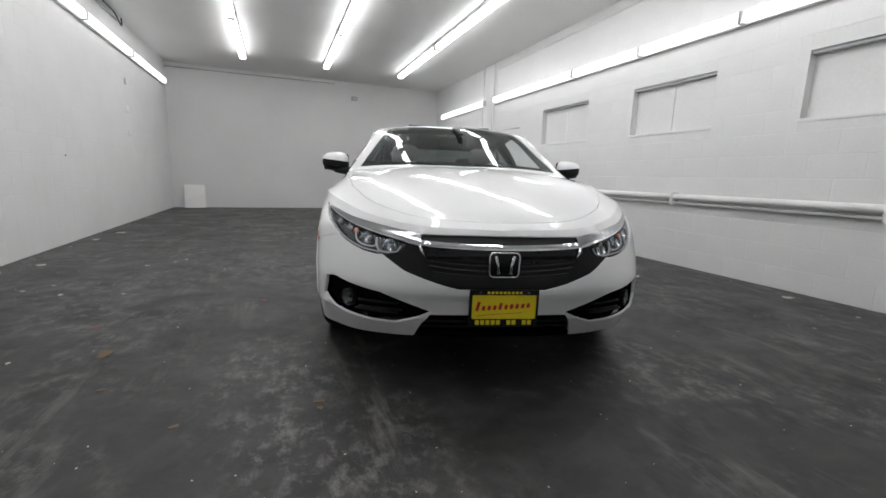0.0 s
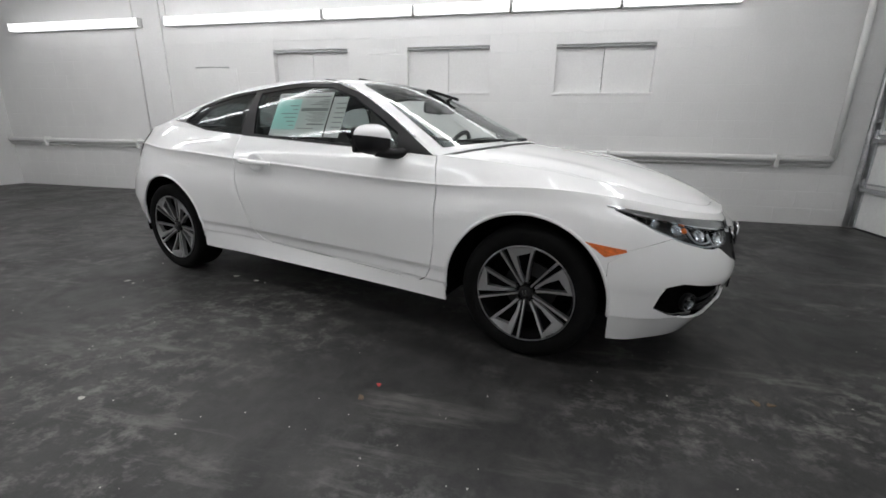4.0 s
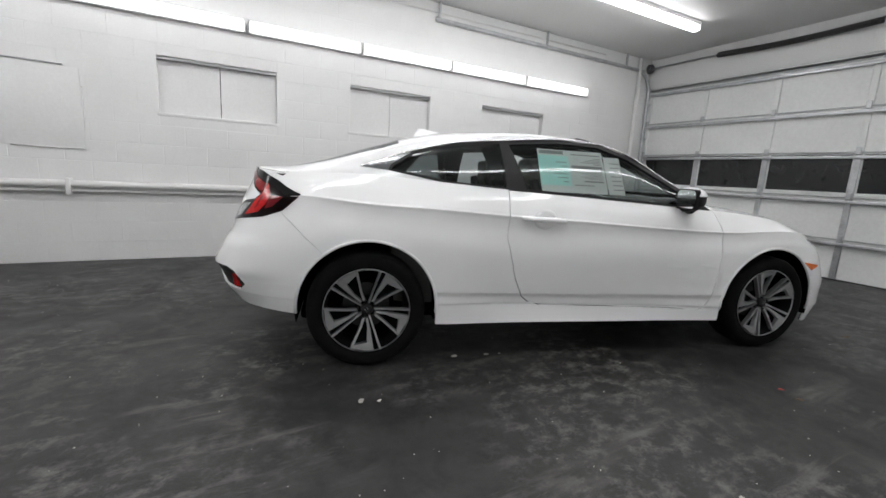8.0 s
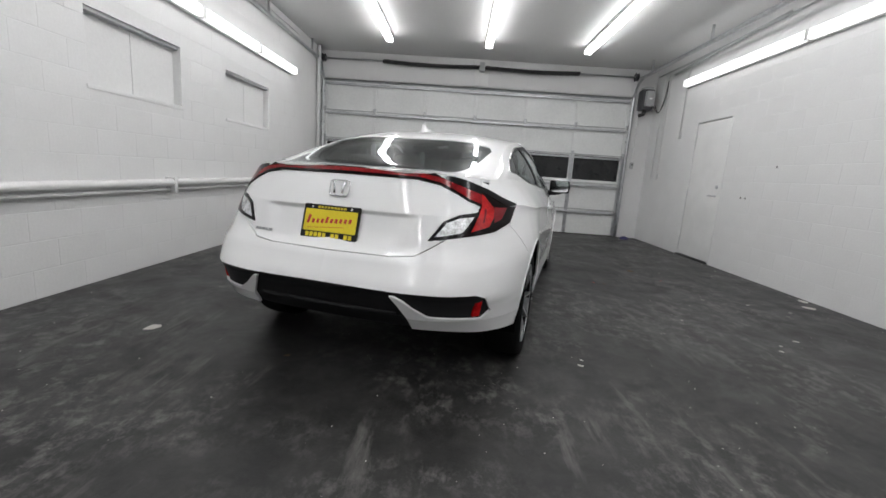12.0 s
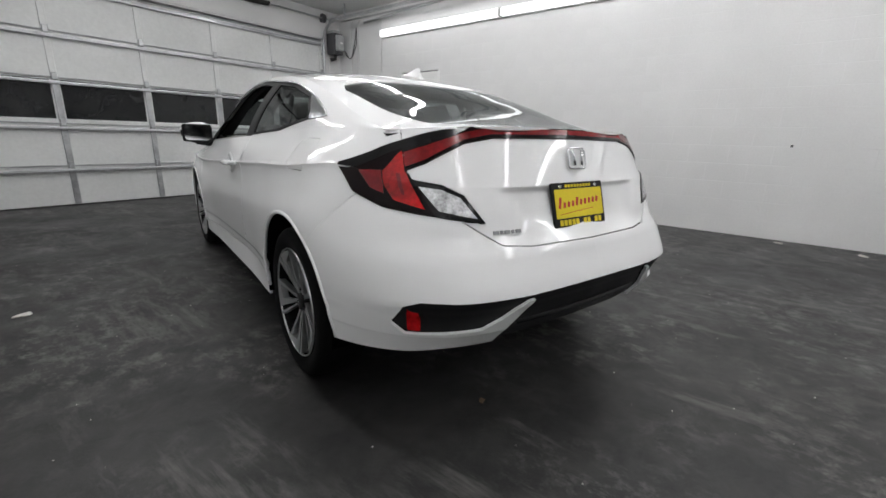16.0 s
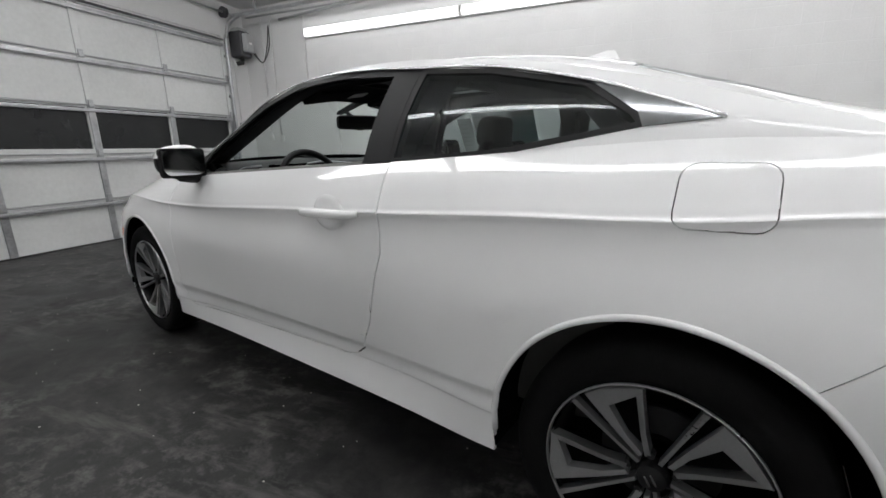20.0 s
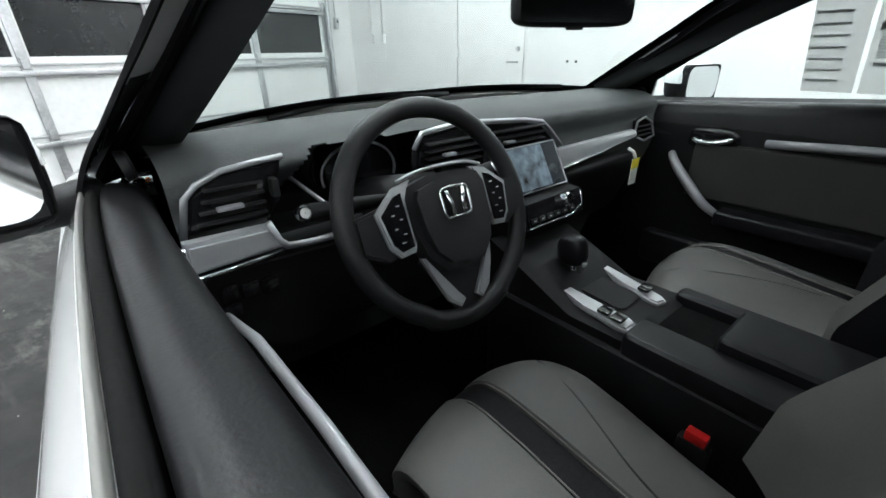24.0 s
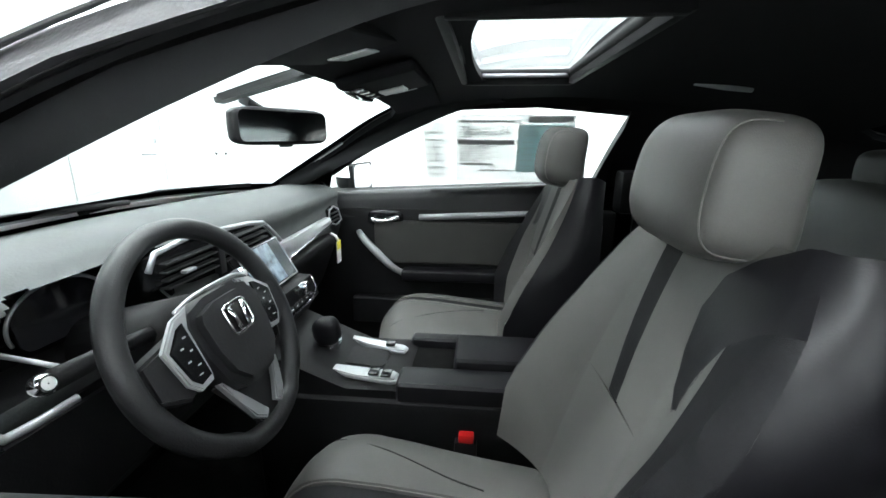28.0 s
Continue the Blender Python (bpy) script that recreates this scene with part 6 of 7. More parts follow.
    # pale seams
    for ln in (str_in, str_out):
        f = back(ln, lambda w: ln(w) + .001)
        part("seam", tube([Vector(f(0, v)) + Vector((0, -.009, 0)) for v in np.linspace(.52, .97, 24)], .0014, 5), M_STITCH, base)
    for ln, v0, v1 in ((low_in, .01, .45), (up_in, .47, .96), (edge, .64, .95)):
        f = back(ln, lambda w: ln(w) + .001)
        part("seam", tube([Vector(f(0, v)) + Vector((0, -.008, 0)) for v in np.linspace(v0, v1, 24)], .0022, 6), M_SEAM, base, "dark sewn seam")
    f = back(bolt, lambda w: bolt(w) + .001)
    part("seam", tube([Vector(f(0, v)) + Vector((0, -.012, 0)) for v in np.linspace(.03, .77, 24)], .0014, 5), M_STITCH, base)
    f = back(1.02, 1.021)
    part("piping", tube([Vector(f(0, v)) + Vector((side * .004, -.007, 0)) for v in np.linspace(.02, .85, 24)], .0035, 6), M_LEATHER, base, "grey leather piping")
    g = [cushion(q, q + .001)(0, v) for q, v in ((-.60, .06), (-.55, .14), (-.40, .32), (-.27, .45), (-.10, .62), (-.02, .75))]
    part("seam", tube(spline([Vector(q) + Vector((0, 0, .010)) for q in g], 30), .0018, 6), M_SEAM, base, "dark sewn seam")
    for s in (.11, .34):
        f = cushion(s, s + .001)
        part("seam", tube([Vector(f(0, v)) + Vector((0, 0, .009)) for v in np.linspace(.03, .97, 24)], .0016, 5), M_STITCH, base)
    # headrest
    def hr(co):
        w = (co.z + .086) / .172
        return Vector((co.x * (1.03 - .09 * w * w), co.y * (1.0 - .10 * w) - .010 * math.sin(w * math.pi), co.z))
    HR = pose(cx, .315 + lean, 1.122, -6, 0, 0)
    part("headrest", pod(.121, .066, .086, .46, 40, hr), M_LEATHER, base, "grey leather headrest", HR)
    for s in (-1, 1):
        part("headrest_post", tube([(cx + s * .06, .315 + lean, .99), (cx + s * .06, .315 + lean, 1.06)], .007, 10), M_CHROME, base)
        sq = lambda q: math.copysign(abs(q) ** .46, q)
        f = [HR @ hr(Vector((s * .106, .0555 * sq(math.cos(a)), .0725 * sq(math.sin(a))))) for a in np.linspace(math.pi * .5, math.pi * 1.5, 40)]
        part("seam", tube(f, .0011, 5), M_STITCH, base)
    f = back(1.16, 1.161)
    at = Vector(f(0, .63))
    part("airbag_tag", box(-.001, -.010, -.022, .001, .010, .022, .0008), M_LABEL, base, "small pale woven tag", pose(at.x + side * .011, at.y, at.z, -22, side * 4, side * 20))
    part("seat_belt_hinge", box(cx + side * .235 - .02, .03, .36, cx + side * .235 + .02, .16, .50, .015), M_BLKPL, base)
    return base


seat(.375, 1, "driver's seat in grey leather with black shoulders")
seat(-.385, -1, "passenger seat in grey leather with black shoulders", .010, -.055)
# rear bench
def bench(co):
    return Vector((co.x, co.y + (co.z + .27) * .42, co.z))
for x in (-.34, .34):
    rb = part("rear_seat_back", pod(.325, .085, .27, .45, 28, bench), M_LEATHER, car, "grey leather rear seat back", pose(x, .93, .79))
    part("rear_headrest", pod(.12, .05, .06, .5), M_LEATHER, rb, "", pose(0, .24, .30))
part("rear_cushion", pod(.66, .25, .09, .4), M_LEATHER, car, "grey leather rear cushion", pose(0, .72, .50))
part("parcel_shelf", box(-.60, 1.15, 1.00, .60, 1.62, 1.03, .02), M_TRIM, car, "black parcel shelf")
part("cabin_floor", box(-.70, -1.0, .25, .70, 1.2, .30, .02), M_CARPET, car, "black carpet")
part("firewall", box(-.70, -1.02, .28, .70, -.86, .93, .02), M_UNDER, car)

# dashboard: one profile swept across, with a brow over the dials
def dash_profile(x):
    brow = math.exp(-((x - .37) / .20) ** 4)
    mid = math.exp(-((x - .12) / .22) ** 4)
    rise = .012 * brow + .008 * mid
    return [(-.96 + .17 * (x / .7) ** 2, .985), (-.84 + .12 * (x / .7) ** 2, 1.004), (-.70, 1.012 + rise * .6), (-.585, 1.006 + rise), (-.530 - .01 * brow, .988 + rise), (-.515, .968 + rise * .5),
            (-.520 - .055 * brow, .93), (-.515 - .045 * brow, .90), (-.510, .865), (-.520, .82), (-.545, .76), (-.60, .68), (-.68, .58), (-.74, .42)]


bm = bmesh.new()
rows = []
for i in range(193):
    x = -.725 + 1.45 * i / 192
    prof = spline([(0, *p) for p in dash_profile(x)], 110)
    rows.append([bm.verts.new((x, p[1], p[2])) for p in prof])
for A, B in zip(rows, rows[1:]):
    for a in range(110):
        q = (A[a].co + B[a + 1].co) / 2
        if not (.225 < q.x < .600 and .862 - .05 * max(0, .40 - q.x) < q.z < .995 - 1.1 * max(0, q.x - .50) and q.y > -.60):
            bm.faces.new((A[a], A[a + 1], B[a + 1], B[a]))
bmesh.ops.recalc_face_normals(bm, faces=bm.faces[:])
dash = part("dashboard", bm, M_DASH, car, "dark grey soft dashboard", pose(0, -.05, -.018), smooth=True, angle=60)


def face_plate(name, mat, pts, y, depth, parent, label="", bevel=.004, lean=0.0, x0=0.0, z0=0.0):
    """A plate facing the seats; pts are (x, z) as seen in place, thick towards the seats."""
    m = Matrix(((1, 0, 0, x0), (0, math.sin(lean), math.cos(lean), y), (0, math.cos(lean), -math.sin(lean), z0), (0, 0, 0, 1)))
    return part(name, extrude_poly(pts, depth, bevel=bevel, m=m), mat, parent, label)


def outline_tube(name, mat, pts, y, r, parent, label="", closed=True, fine=40):
    p3 = [(x, y if not callable(y) else y(x, z), z) for x, z in pts]
    return part(name, tube(p3, r, 8, closed=closed), mat, parent, label)


# driver's side vent
face_plate("side_vent", M_PIANO, [(.715, .902), (.700, .955), (.655, .982), (.565, .988), (.575, .925), (.60, .902)], -.515, .018, dash, "black air vent")
outline_tube("vent_frame", M_SATIN, [(.722, .898), (.708, .955), (.690, .972), (.655, .986), (.60, .992), (.562, .994)], -.495, .005, dash, "satin vent frame", closed=False)
for k in range(4):
    z = .912 + .016 * k
    part("vent_slat", box(.600 + .0 * k, -.505, z, .700 - .006 * k, -.488, z + .004, .0015), M_BLKPL, dash)
part("vent_tab", box(.635, -.492, .931, .672, -.478, .937, .002), M_SATIN, dash)
part("vent_wheel", box(.578, -.502, .935, .590, -.480, .965, .004), M_BLKPL, dash)
# silver strip below it
face_plate("trim_panel", M_SATIN, [(.732, .856), (.728, .903), (.612, .900), (.592, .862)], -.478, .024, dash, "satin silver dash trim", .006)
outline_tube("trim_edge", M_CHROME, [(.731, .902), (.735, .858), (.724, .850), (.60, .857)], -.452, .0045, dash, closed=False)
# dial hood, dials and frames
face_plate("dial_cover", M_PIANO, [(.605, .862), (.612, .925), (.575, .955), (.48, 1.000), (.30, 1.000), (.19, .95), (.19, .82), (.60, .82)], -.640, .012, dash, "gloss black instrument panel", .002)
outline_tube("dial_frame", M_SATIN, [(.612, .905), (.600, .872), (.588, .860), (.55, .856), (.50, .855)], -.462, .006, dash, "satin trim line", closed=False)
outline_tube("dial_frame", M_SATIN, [(.525, .935), (.515, .918), (.508, .906)], lambda x, z: -.585 + (.525 - x) * 7.0, .0035, dash, closed=False)
for x in (.604, .214):
    part("bay_wall", box(x - .006, -.64, .85, x + .006, -.535, .925 if x > .4 else .985, .002), M_PIANO, dash, "black side of the instrument bay")
part("bay_floor", box(.21, -.64, .845, .605, -.52, .857, .003), M_TRIM, dash, "black floor of the instrument bay")
part("dial_screen", extrude_poly(round_rect(-.075, -.045, .075, .045, .015), .004), M_PIANO, dash, "dark instrument display", pose(.373, -.605, .925, 90 - 12, 0, 180))
part("dial_ring", tube([(.373 + .085 * math.cos(a), -.600, .915 + .06 * math.sin(a)) for a in np.linspace(-.3, math.pi + .3, 30)], .003, 6), M_SATIN, dash)
# middle vents and frame
face_plate("middle_vent", M_PIANO, [(.30, .930), (.290, .985), (.19, .997), (-.02, .982), (-.085, .970), (-.165, .908), (-.06, .893), (.20, .912)], -.520, .02, dash, "black middle air vents")
outline_tube("vent_frame", M_SATIN, [(.305, .965), (.285, .994), (.19, 1.004), (-.02, .988), (-.088, .977), (-.12, .955), (-.176, .908)], -.500, .0055, dash, "satin vent frame", closed=False)
for k in range(4):
    z = .925 + .015 * k
    for xa, xb in ((.13, .28), (-.085, .105)):
        part("vent_slat", box(xa, -.505, z, xb, -.485, z + .004, .0015), M_BLKPL, dash)
for xa in (.215, .035):
    part("vent_tab", box(xa, -.488, .945, xa + .03, -.475, .951, .002), M_SATIN, dash)
part("vent_divider", box(.107, -.508, .905, .128, -.484, .985, .004), M_BLKPL, dash)
# centre stack with screen, buttons and knob
STACK = Matrix(((0, 0, 1, 0), (1, 0, 0, 0), (0, 1, 0, 0), (0, 0, 0, 1)))
stack = part("centre_console_face", extrude_poly([(-.54, .925), (-.489, .930), (-.432, .826), (-.398, .824), (-.378, .772), (-.405, .735), (-.45, .64), (-.56, .62)], .225, bevel=.004, m=pose(-.128, 0, 0) @ STACK), M_TRIM, dash, "black centre stack")
SCR = pose(-.018, -.4585, .882, 90 - 29, 0, 180)
part("touch_screen", extrude_poly(round_rect(-.092, -.053, .092, .053, .004), .005, bevel=.001), M_SCREEN, dash, "dark touch screen in protective film", SCR)
part("screen_film", box(-.094, -.050, .0058, .040, .052, .0064), M_FILM, dash, "crinkled clear protective film", SCR)
part("silver_line", tube([(-.096, -.055, .004), (-.096, .055, .004), (.096, .055, .004), (.096, -.055, .004)], .0018, 6, closed=True), M_SATIN, dash, "", SCR)
CLI = pose(-.016, -.3895, .800, 90 - 20, 0, 180)
part("climate_panel", extrude_poly(round_rect(-.102, -.026, .102, .026, .006), .006, bevel=.002), M_PIANO, dash, "gloss black climate panel", CLI)
part("silver_line", tube([(-.100, -.029, .004), (.06, -.029, .004), (.102, -.012, .004), (.104, .02, .004)], .0026, 6), M_CHROME, dash, "", CLI)
kn = part("volume_knob", revolve([(.001, .018), (.013, .018), (.0165, .015), (.0175, .0)], 28), M_CHROME, dash, "chrome-ringed knob", CLI @ pose(.034, .010, .006))
part("knob_face", revolve([(.001, .019), (.0115, .0188)], 24), M_PIANO, kn)
for k in range(6):
    part("button", box(-.011, -.006, .005, .011, .006, .009, .0015), M_BLKPL, dash, "", CLI @ pose(-.085 + k * .028, -.014, 0))
    part("button_mark", box(-.004, -.001, .009, .004, .001, .0096), M_LABEL, dash, "", CLI @ pose(-.085 + k * .028, -.014, 0))
# passenger side: silver band, lower pad, end vent
bm = bmesh.new()
rows = []
for i in range(25):
    f = i / 24
    x = -.15 - .42 * f
    zt, zb = .898 + .004 * f, .842 + .040 * f
    rows.append([bm.verts.new(c) for c in ((x, -.52, zt), (x, -.500, zt - .002), (x, -.492, (zt + zb) / 2), (x, -.492, zb), (x, -.51, zb - .003))])
for A, B in zip(rows, rows[1:]):
    for j in range(4):
        bm.faces.new((A[j], A[j + 1], B[j + 1], B[j]))
bmesh.ops.recalc_face_normals(bm, faces=bm.faces[:])
part("trim_band", bm, M_SATIN, dash, "satin silver band")
part("trim_edge", tube([(-.15, -.488, .841), (-.36, -.488, .861), (-.57, -.490, .881)], .003, 6), M_CHROME, dash)
face_plate("end_vent", M_PIANO, [(-.575, .880), (-.585, .925), (-.63, .934), (-.68, .915), (-.715, .866), (-.65, .856)], -.530, .026, dash, "black end vent")
outline_tube("vent_frame", M_SATIN, [(-.575, .880), (-.585, .925), (-.63, .934), (-.68, .915), (-.715, .866), (-.65, .856)], -.503, .0035, dash, closed=True)
for k in range(3):
    part("vent_slat", box(-.685, -.508, .875 + k * .015, -.59, -.498, .879 + k * .015, .001), M_BLKPL, dash)
part("glove_box", pod(.25, .05, .12, .35), M_TRIM, dash, "black glove box", pose(-.38, -.565, .735, -22, 0, 0))
part("defrost_slot", tube([(.70, -.60, 1.002), (.62, -.62, 1.006), (.56, -.625, 1.008)], .005, 6), M_BLKPL, dash)
# lower driver panel and switches
face_plate("knee_panel", M_TRIM, [(.72, .70), (.72, .838), (.22, .82), (.24, .66), (.60, .64)], -.53, .03, dash, "black lower dash panel", .01)
for k in range(3):
    part("switch", box(.605 + .032 * k, -.502, .772 + .004 * k, .633 + .032 * k, -.490, .800 + .004 * k, .003), M_PIANO, dash, "blank black switch")
part("switch", box(.67, -.500, .752, .70, -.488, .775, .003), M_PIANO, dash)

# steering column, stalks and wheel
col = part("steering_column", tube([(.373, -.60, .84), (.373, -.41, .892)], [.055, .050], 20), M_TRIM, car, "black steering column shroud")
for s, ex in ((1, .570), (-1, .175)):
    st = part("stalk", tube([(.373 + s * .05, -.46, .895), (.373 + s * .11, -.463, .900), (ex, -.468, .904)], [.011, .012, .014], 12), M_TRIM, col, "black control stalk")
    part("stalk_end", revolve([(.001, .0035), (.007, .0035), (.008, .0045), (.010, .0045), (.0125, .0), (.0125, -.012)], 24), M_CHROME, st, "chrome-ringed stalk end", pose(ex + s * .003, -.459, .908, -70, s * 20, 0))
    part("stalk_face", revolve([(.001, .0046), (.0075, .0046)], 20), M_LABEL, st, "pale printed stalk face", pose(ex + s * .003, -.459, .908, -70, s * 20, 0))
TILT = 66
W = pose(.373, -.385, .882, TILT, 0, 180)
R0 = .172
wheel_rim = part("steering_wheel", tube([(R0 * math.cos(a) * 1.01, R0 * math.sin(a) - (.006 if math.sin(a) < -.9 else 0), 0) for a in np.linspace(0, 2 * math.pi, 73)[:-1]], .0165, 14, closed=True), M_WHEELHIDE, car, "black leather steering wheel", W)
hub_pts = [(-.080, .030), (-.070, .050), (-.03, .060), (.03, .060), (.070, .050), (.080, .030), (.077, -.020), (.066, -.062), (.040, -.090), (.0, -.096), (-.040, -.090), (-.066, -.062), (-.077, -.020)]
hub = part("airbag_cover", extrude_poly(hub_pts, .045, bevel=.012), M_WHEELHIDE, wheel_rim, "black airbag cover", pose(0, 0, -.005))
for s in (-1, 1):
    part("wheel_spoke", extrude_poly([(s * .060, .040), (s * .165, .022), (s * .166, -.030), (s * .125, -.052), (s * .060, -.035)][::s], .026, bevel=.004), M_BLKPL, wheel_rim, "black switch spoke", pose(0, 0, -.008))
    part("spoke_trim", extrude_poly([(s * x, y) for x, y in ((.060, .060), (.094, .053), (.133, .022), (.124, -.032), (.109, -.049), (.083, -.047), (.079, -.038), (.082, .034))][::s], .008, bevel=.0025), M_SATIN, wheel_rim, "satin silver spoke bracket", pose(0, 0, .017))
    part("switch_pad", extrude_poly([(s * x, y) for x, y in ((.084, .044), (.099, .040), (.126, .017), (.118, -.028), (.107, -.041), (.084, -.038))][::s], .006, bevel=.002), M_PIANO, wheel_rim, "black switch pad", pose(0, 0, .0215))
    for x, y, w, h in ((.096, .026, .009, .003), (.108, .014, .008, .003), (.096, .006, .007, .003), (.108, -.006, .008, .003), (.096, -.016, .009, .0025), (.102, -.028, .011, .0025)):
        part("switch_mark", box(-w / 3, -h / 3, 0, w / 3, h / 3, .0007), M_GREYP, wheel_rim, "", pose(s * x, y, .0278))
    part("lower_spoke", extrude_poly([(s * x, y) for x, y in ((.074, -.060), (.066, -.062), (.034, -.116), (.012, -.146), (.024, -.156), (.044, -.140), (.058, -.104))][::s], .010, bevel=.003), M_SATIN, wheel_rim, "satin lower spoke", pose(0, 0, .008))
part("spoke_line", tube(spline([(-.085, .060, .024), (-.05, .068, .030), (0, .070, .033), (.05, .068, .030), (.085, .060, .024)], 24), .0028, 8), M_SATIN, wheel_rim, "satin line over the airbag cover")
part("lower_spoke_fill", extrude_poly([(-.070, -.066), (.070, -.066), (.044, -.115), (.024, -.162), (-.024, -.162), (-.044, -.115)], .012, bevel=.003), M_BLKPL, wheel_rim, "", pose(0, 0, -.006))
bd = part("wheel_badge", tube([(x, y, 0) for x, y in round_rect(-.027, -.023, .027, .023, .009)], .0028, 8, closed=True), M_CHROME, wheel_rim, "chrome badge as a plain shape", pose(0, .010, .043))
for s in (-1, 1):
    part("badge_upright", tube([(s * .017, .019, .001), (s * .012, 0, .002), (s * .011, -.018, .001)], [.0045, .0038, .0045], 8), M_CHROME, wheel_rim, "", pose(0, .010, .043))

# centre console
con = part("centre_console", box(-.125, -.50, .30, .145, .42, .615, .03, 3), M_TRIM, car, "black centre console")
def console_ramp(u, v):
    x = -.115 + .25 * u
    y = -.50 + .36 * v
    return (x, y, .72 - .095 * min(1, v * 1.6) + .004)
part("shift_console", puff(console_ramp, 10, 16, .008, .10), M_TRIM, con, "black shifter console")
gate = part("shift_gate", extrude_poly(round_rect(-.045, -.11, .045, .10, .02), .01, bevel=.003), M_TRIM, con, "black shift gate", pose(.015, -.30, .638, -4, 0, 0))
for x0, xw in ((.088, .022), (-.058, .018)):
    part("console_blade", extrude_poly([(-xw * .25, -.13), (xw * .25, -.13), (xw, .02), (xw, .10), (xw * .7, .115), (-xw * .7, .115), (-xw, .10), (-xw * .6, .02)], .012, bevel=.004), M_SATIN, con, "satin silver console blade", pose(x0, -.275, .640, -3, 0, -6 if x0 > 0 else -14))
for x0, y0 in ((.100, -.215), (.105, -.185), (-.040, -.205)):
    part("console_switch", box(x0 - .014, y0 - .012, .652, x0 + .014, y0 + .012, .658, .002), M_PIANO, con, "small black console switch")
sh = part("shift_lever", tube([(.02, -.345, .64), (.022, -.352, .69)], [.010, .008], 12), M_CHROME, con, "chrome shift lever")
part("shift_knob", pod(.024, .034, .036, .7, 20), M_BLEATHER, con, "black leather shift knob", pose(.022, -.352, .712, 12, 0, 0))
part("knob_trim", box(.010, -.330, .668, .034, -.318, .705, .004), M_CHROME, con)
part("cup_well", box(-.075, -.150, .620, .055, -.035, .628, .002), M_CARPET, con, "dark cup well")
for xa, xb in ((.058, .142), (-.122, -.078)):
    part("console_rail", box(xa, -.16, .60, xb, .40, .652, .016, 3), M_BLEATHER, con, "black padded console rail")
part("armrest", box(-.080, -.035, .615, .060, .36, .672, .016, 3), M_BLEATHER, con, "black leather armrest")
part("well_edge", tube([(.055, -.150, .636), (.055, -.036, .640)], .003, 6), M_SATIN, con)
bk = part("belt_buckle", box(.134, -.025, .44, .164, .025, .528, .006), M_BLKPL, car, "belt buckle with red button")
part("buckle_button", box(.136, -.016, .524, .162, .018, .546, .004), M_BUCKLE, bk, "red release button")

# door cards
for s in (1, -1):
    X = .735
    card = part("door_card", box(min(s * X, s * .80), -.84, .30, max(s * X, s * .80), .55, .895, .012), M_TRIM, door_objs[s], "black door card")
    # strips along the window, from the outer skin inwards
    ys = np.linspace(-.66, .47, 40)
    gy = [q[1] for q in GUIDES[5][20:150]]
    bx, bz = np.interp(ys, gy, [q[0] for q in GUIDES[5][20:150]]), np.interp(ys, gy, [q[2] for q in GUIDES[5][20:150]])
    for nm, mt, lb, prof in (("glass_sweep", M_SWEEP, "grey felt window sweep", ((.0005, -.02), (-.0005, .004), (-.002, .006), (-.0045, .005), (-.0055, -.03))),
                             ("weather_strip", M_RUBBER, "black rubber window seal", ((-.0062, -.03), (-.0070, .001), (-.0120, .006), (-.0185, .003), (-.0195, -.03))),
                             ("sill_cap", M_SILL, "soft black sill cap", ((-.0215, -.03), (-.022, -.004), (-.026, .003), (-.034, .0045), (-.050, .002), (-.064, -.004), (-.074, -.014), (-.081, -.034), (-.087, -.10)))):
        bm = bmesh.new()
        rows = [[bm.verts.new((s * (x + a), y, z + b)) for a, b in prof] for x, y, z in zip(bx, ys, bz)]
        for A, B in zip(rows, rows[1:]):
            for j in range(len(prof) - 1):
                bm.faces.new((A[j], A[j + 1], B[j + 1], B[j]) if s > 0 else (B[j], B[j + 1], A[j + 1], A[j]))
        part(nm, bm, mt, door_objs[s], lb, angle=50)
    part("door_leather", box(min(s * .722, s * .745), -.42, .665, max(s * .722, s * .745), .50, .845, .012, 3), M_DOORHIDE, door_objs[s], "grey leather door panel")
    dx = .016 if s > 0 else 0
    part("silver_blade", tube([(s * .722, -.23, .862), (s * .718, -.05, .872), (s * .716, .18, .886), (s * .72, .30, .893)] if s < 0 else [(.726, -.315, .870), (.718, -.24, .878), (.716, -.10, .884), (.720, .30, .895)], [.012, .013, .011, .006] if s < 0 else [.004, .0055, .0055, .005], 8), M_SATIN, door_objs[s], "satin silver door blade")
    if s < 0:
        part("pull_grip", tube(spline([(s * .728, -.485, .795), (s * (.690 + dx), -.455, .775), (s * (.672 + 2 * dx), -.40, .725), (s * (.675 + 2 * dx), -.34, .665), (s * (.705 + dx), -.295, .625)], 20), [.012 + .004 * math.sin(math.pi * i / 20) for i in range(21)], 8), M_SATIN, door_objs[s], "satin silver pull grip")
    if s < 0:
        part("handle_bowl", pod(.010, .075, .036, .6), M_PIANO, door_objs[s], "black handle bowl", pose(s * .733, -.372, .853))
    if s < 0:
        part("inner_handle", tube(spline([(s * .722, -.43, .853), (s * .712, -.40, .846), (s * .706, -.36, .848), (s * .712, -.325, .858), (s * .722, -.315, .862)], 14), [.005] + [.008] * 13 + [.005], 8), M_CHROME, door_objs[s], "chrome inner handle")
    part("arm_ledge", box(min(s * .665, s * .74), -.30, .605, max(s * .665, s * .74), .48, .650, .014, 3), M_BLEATHER, door_objs[s], "black door armrest")
    part("door_pocket", box(min(s * .69, s * .74), -.52, .40, max(s * .69, s * .74), .30, .52, .02, 3), M_TRIM, door_objs[s], "black door pocket")
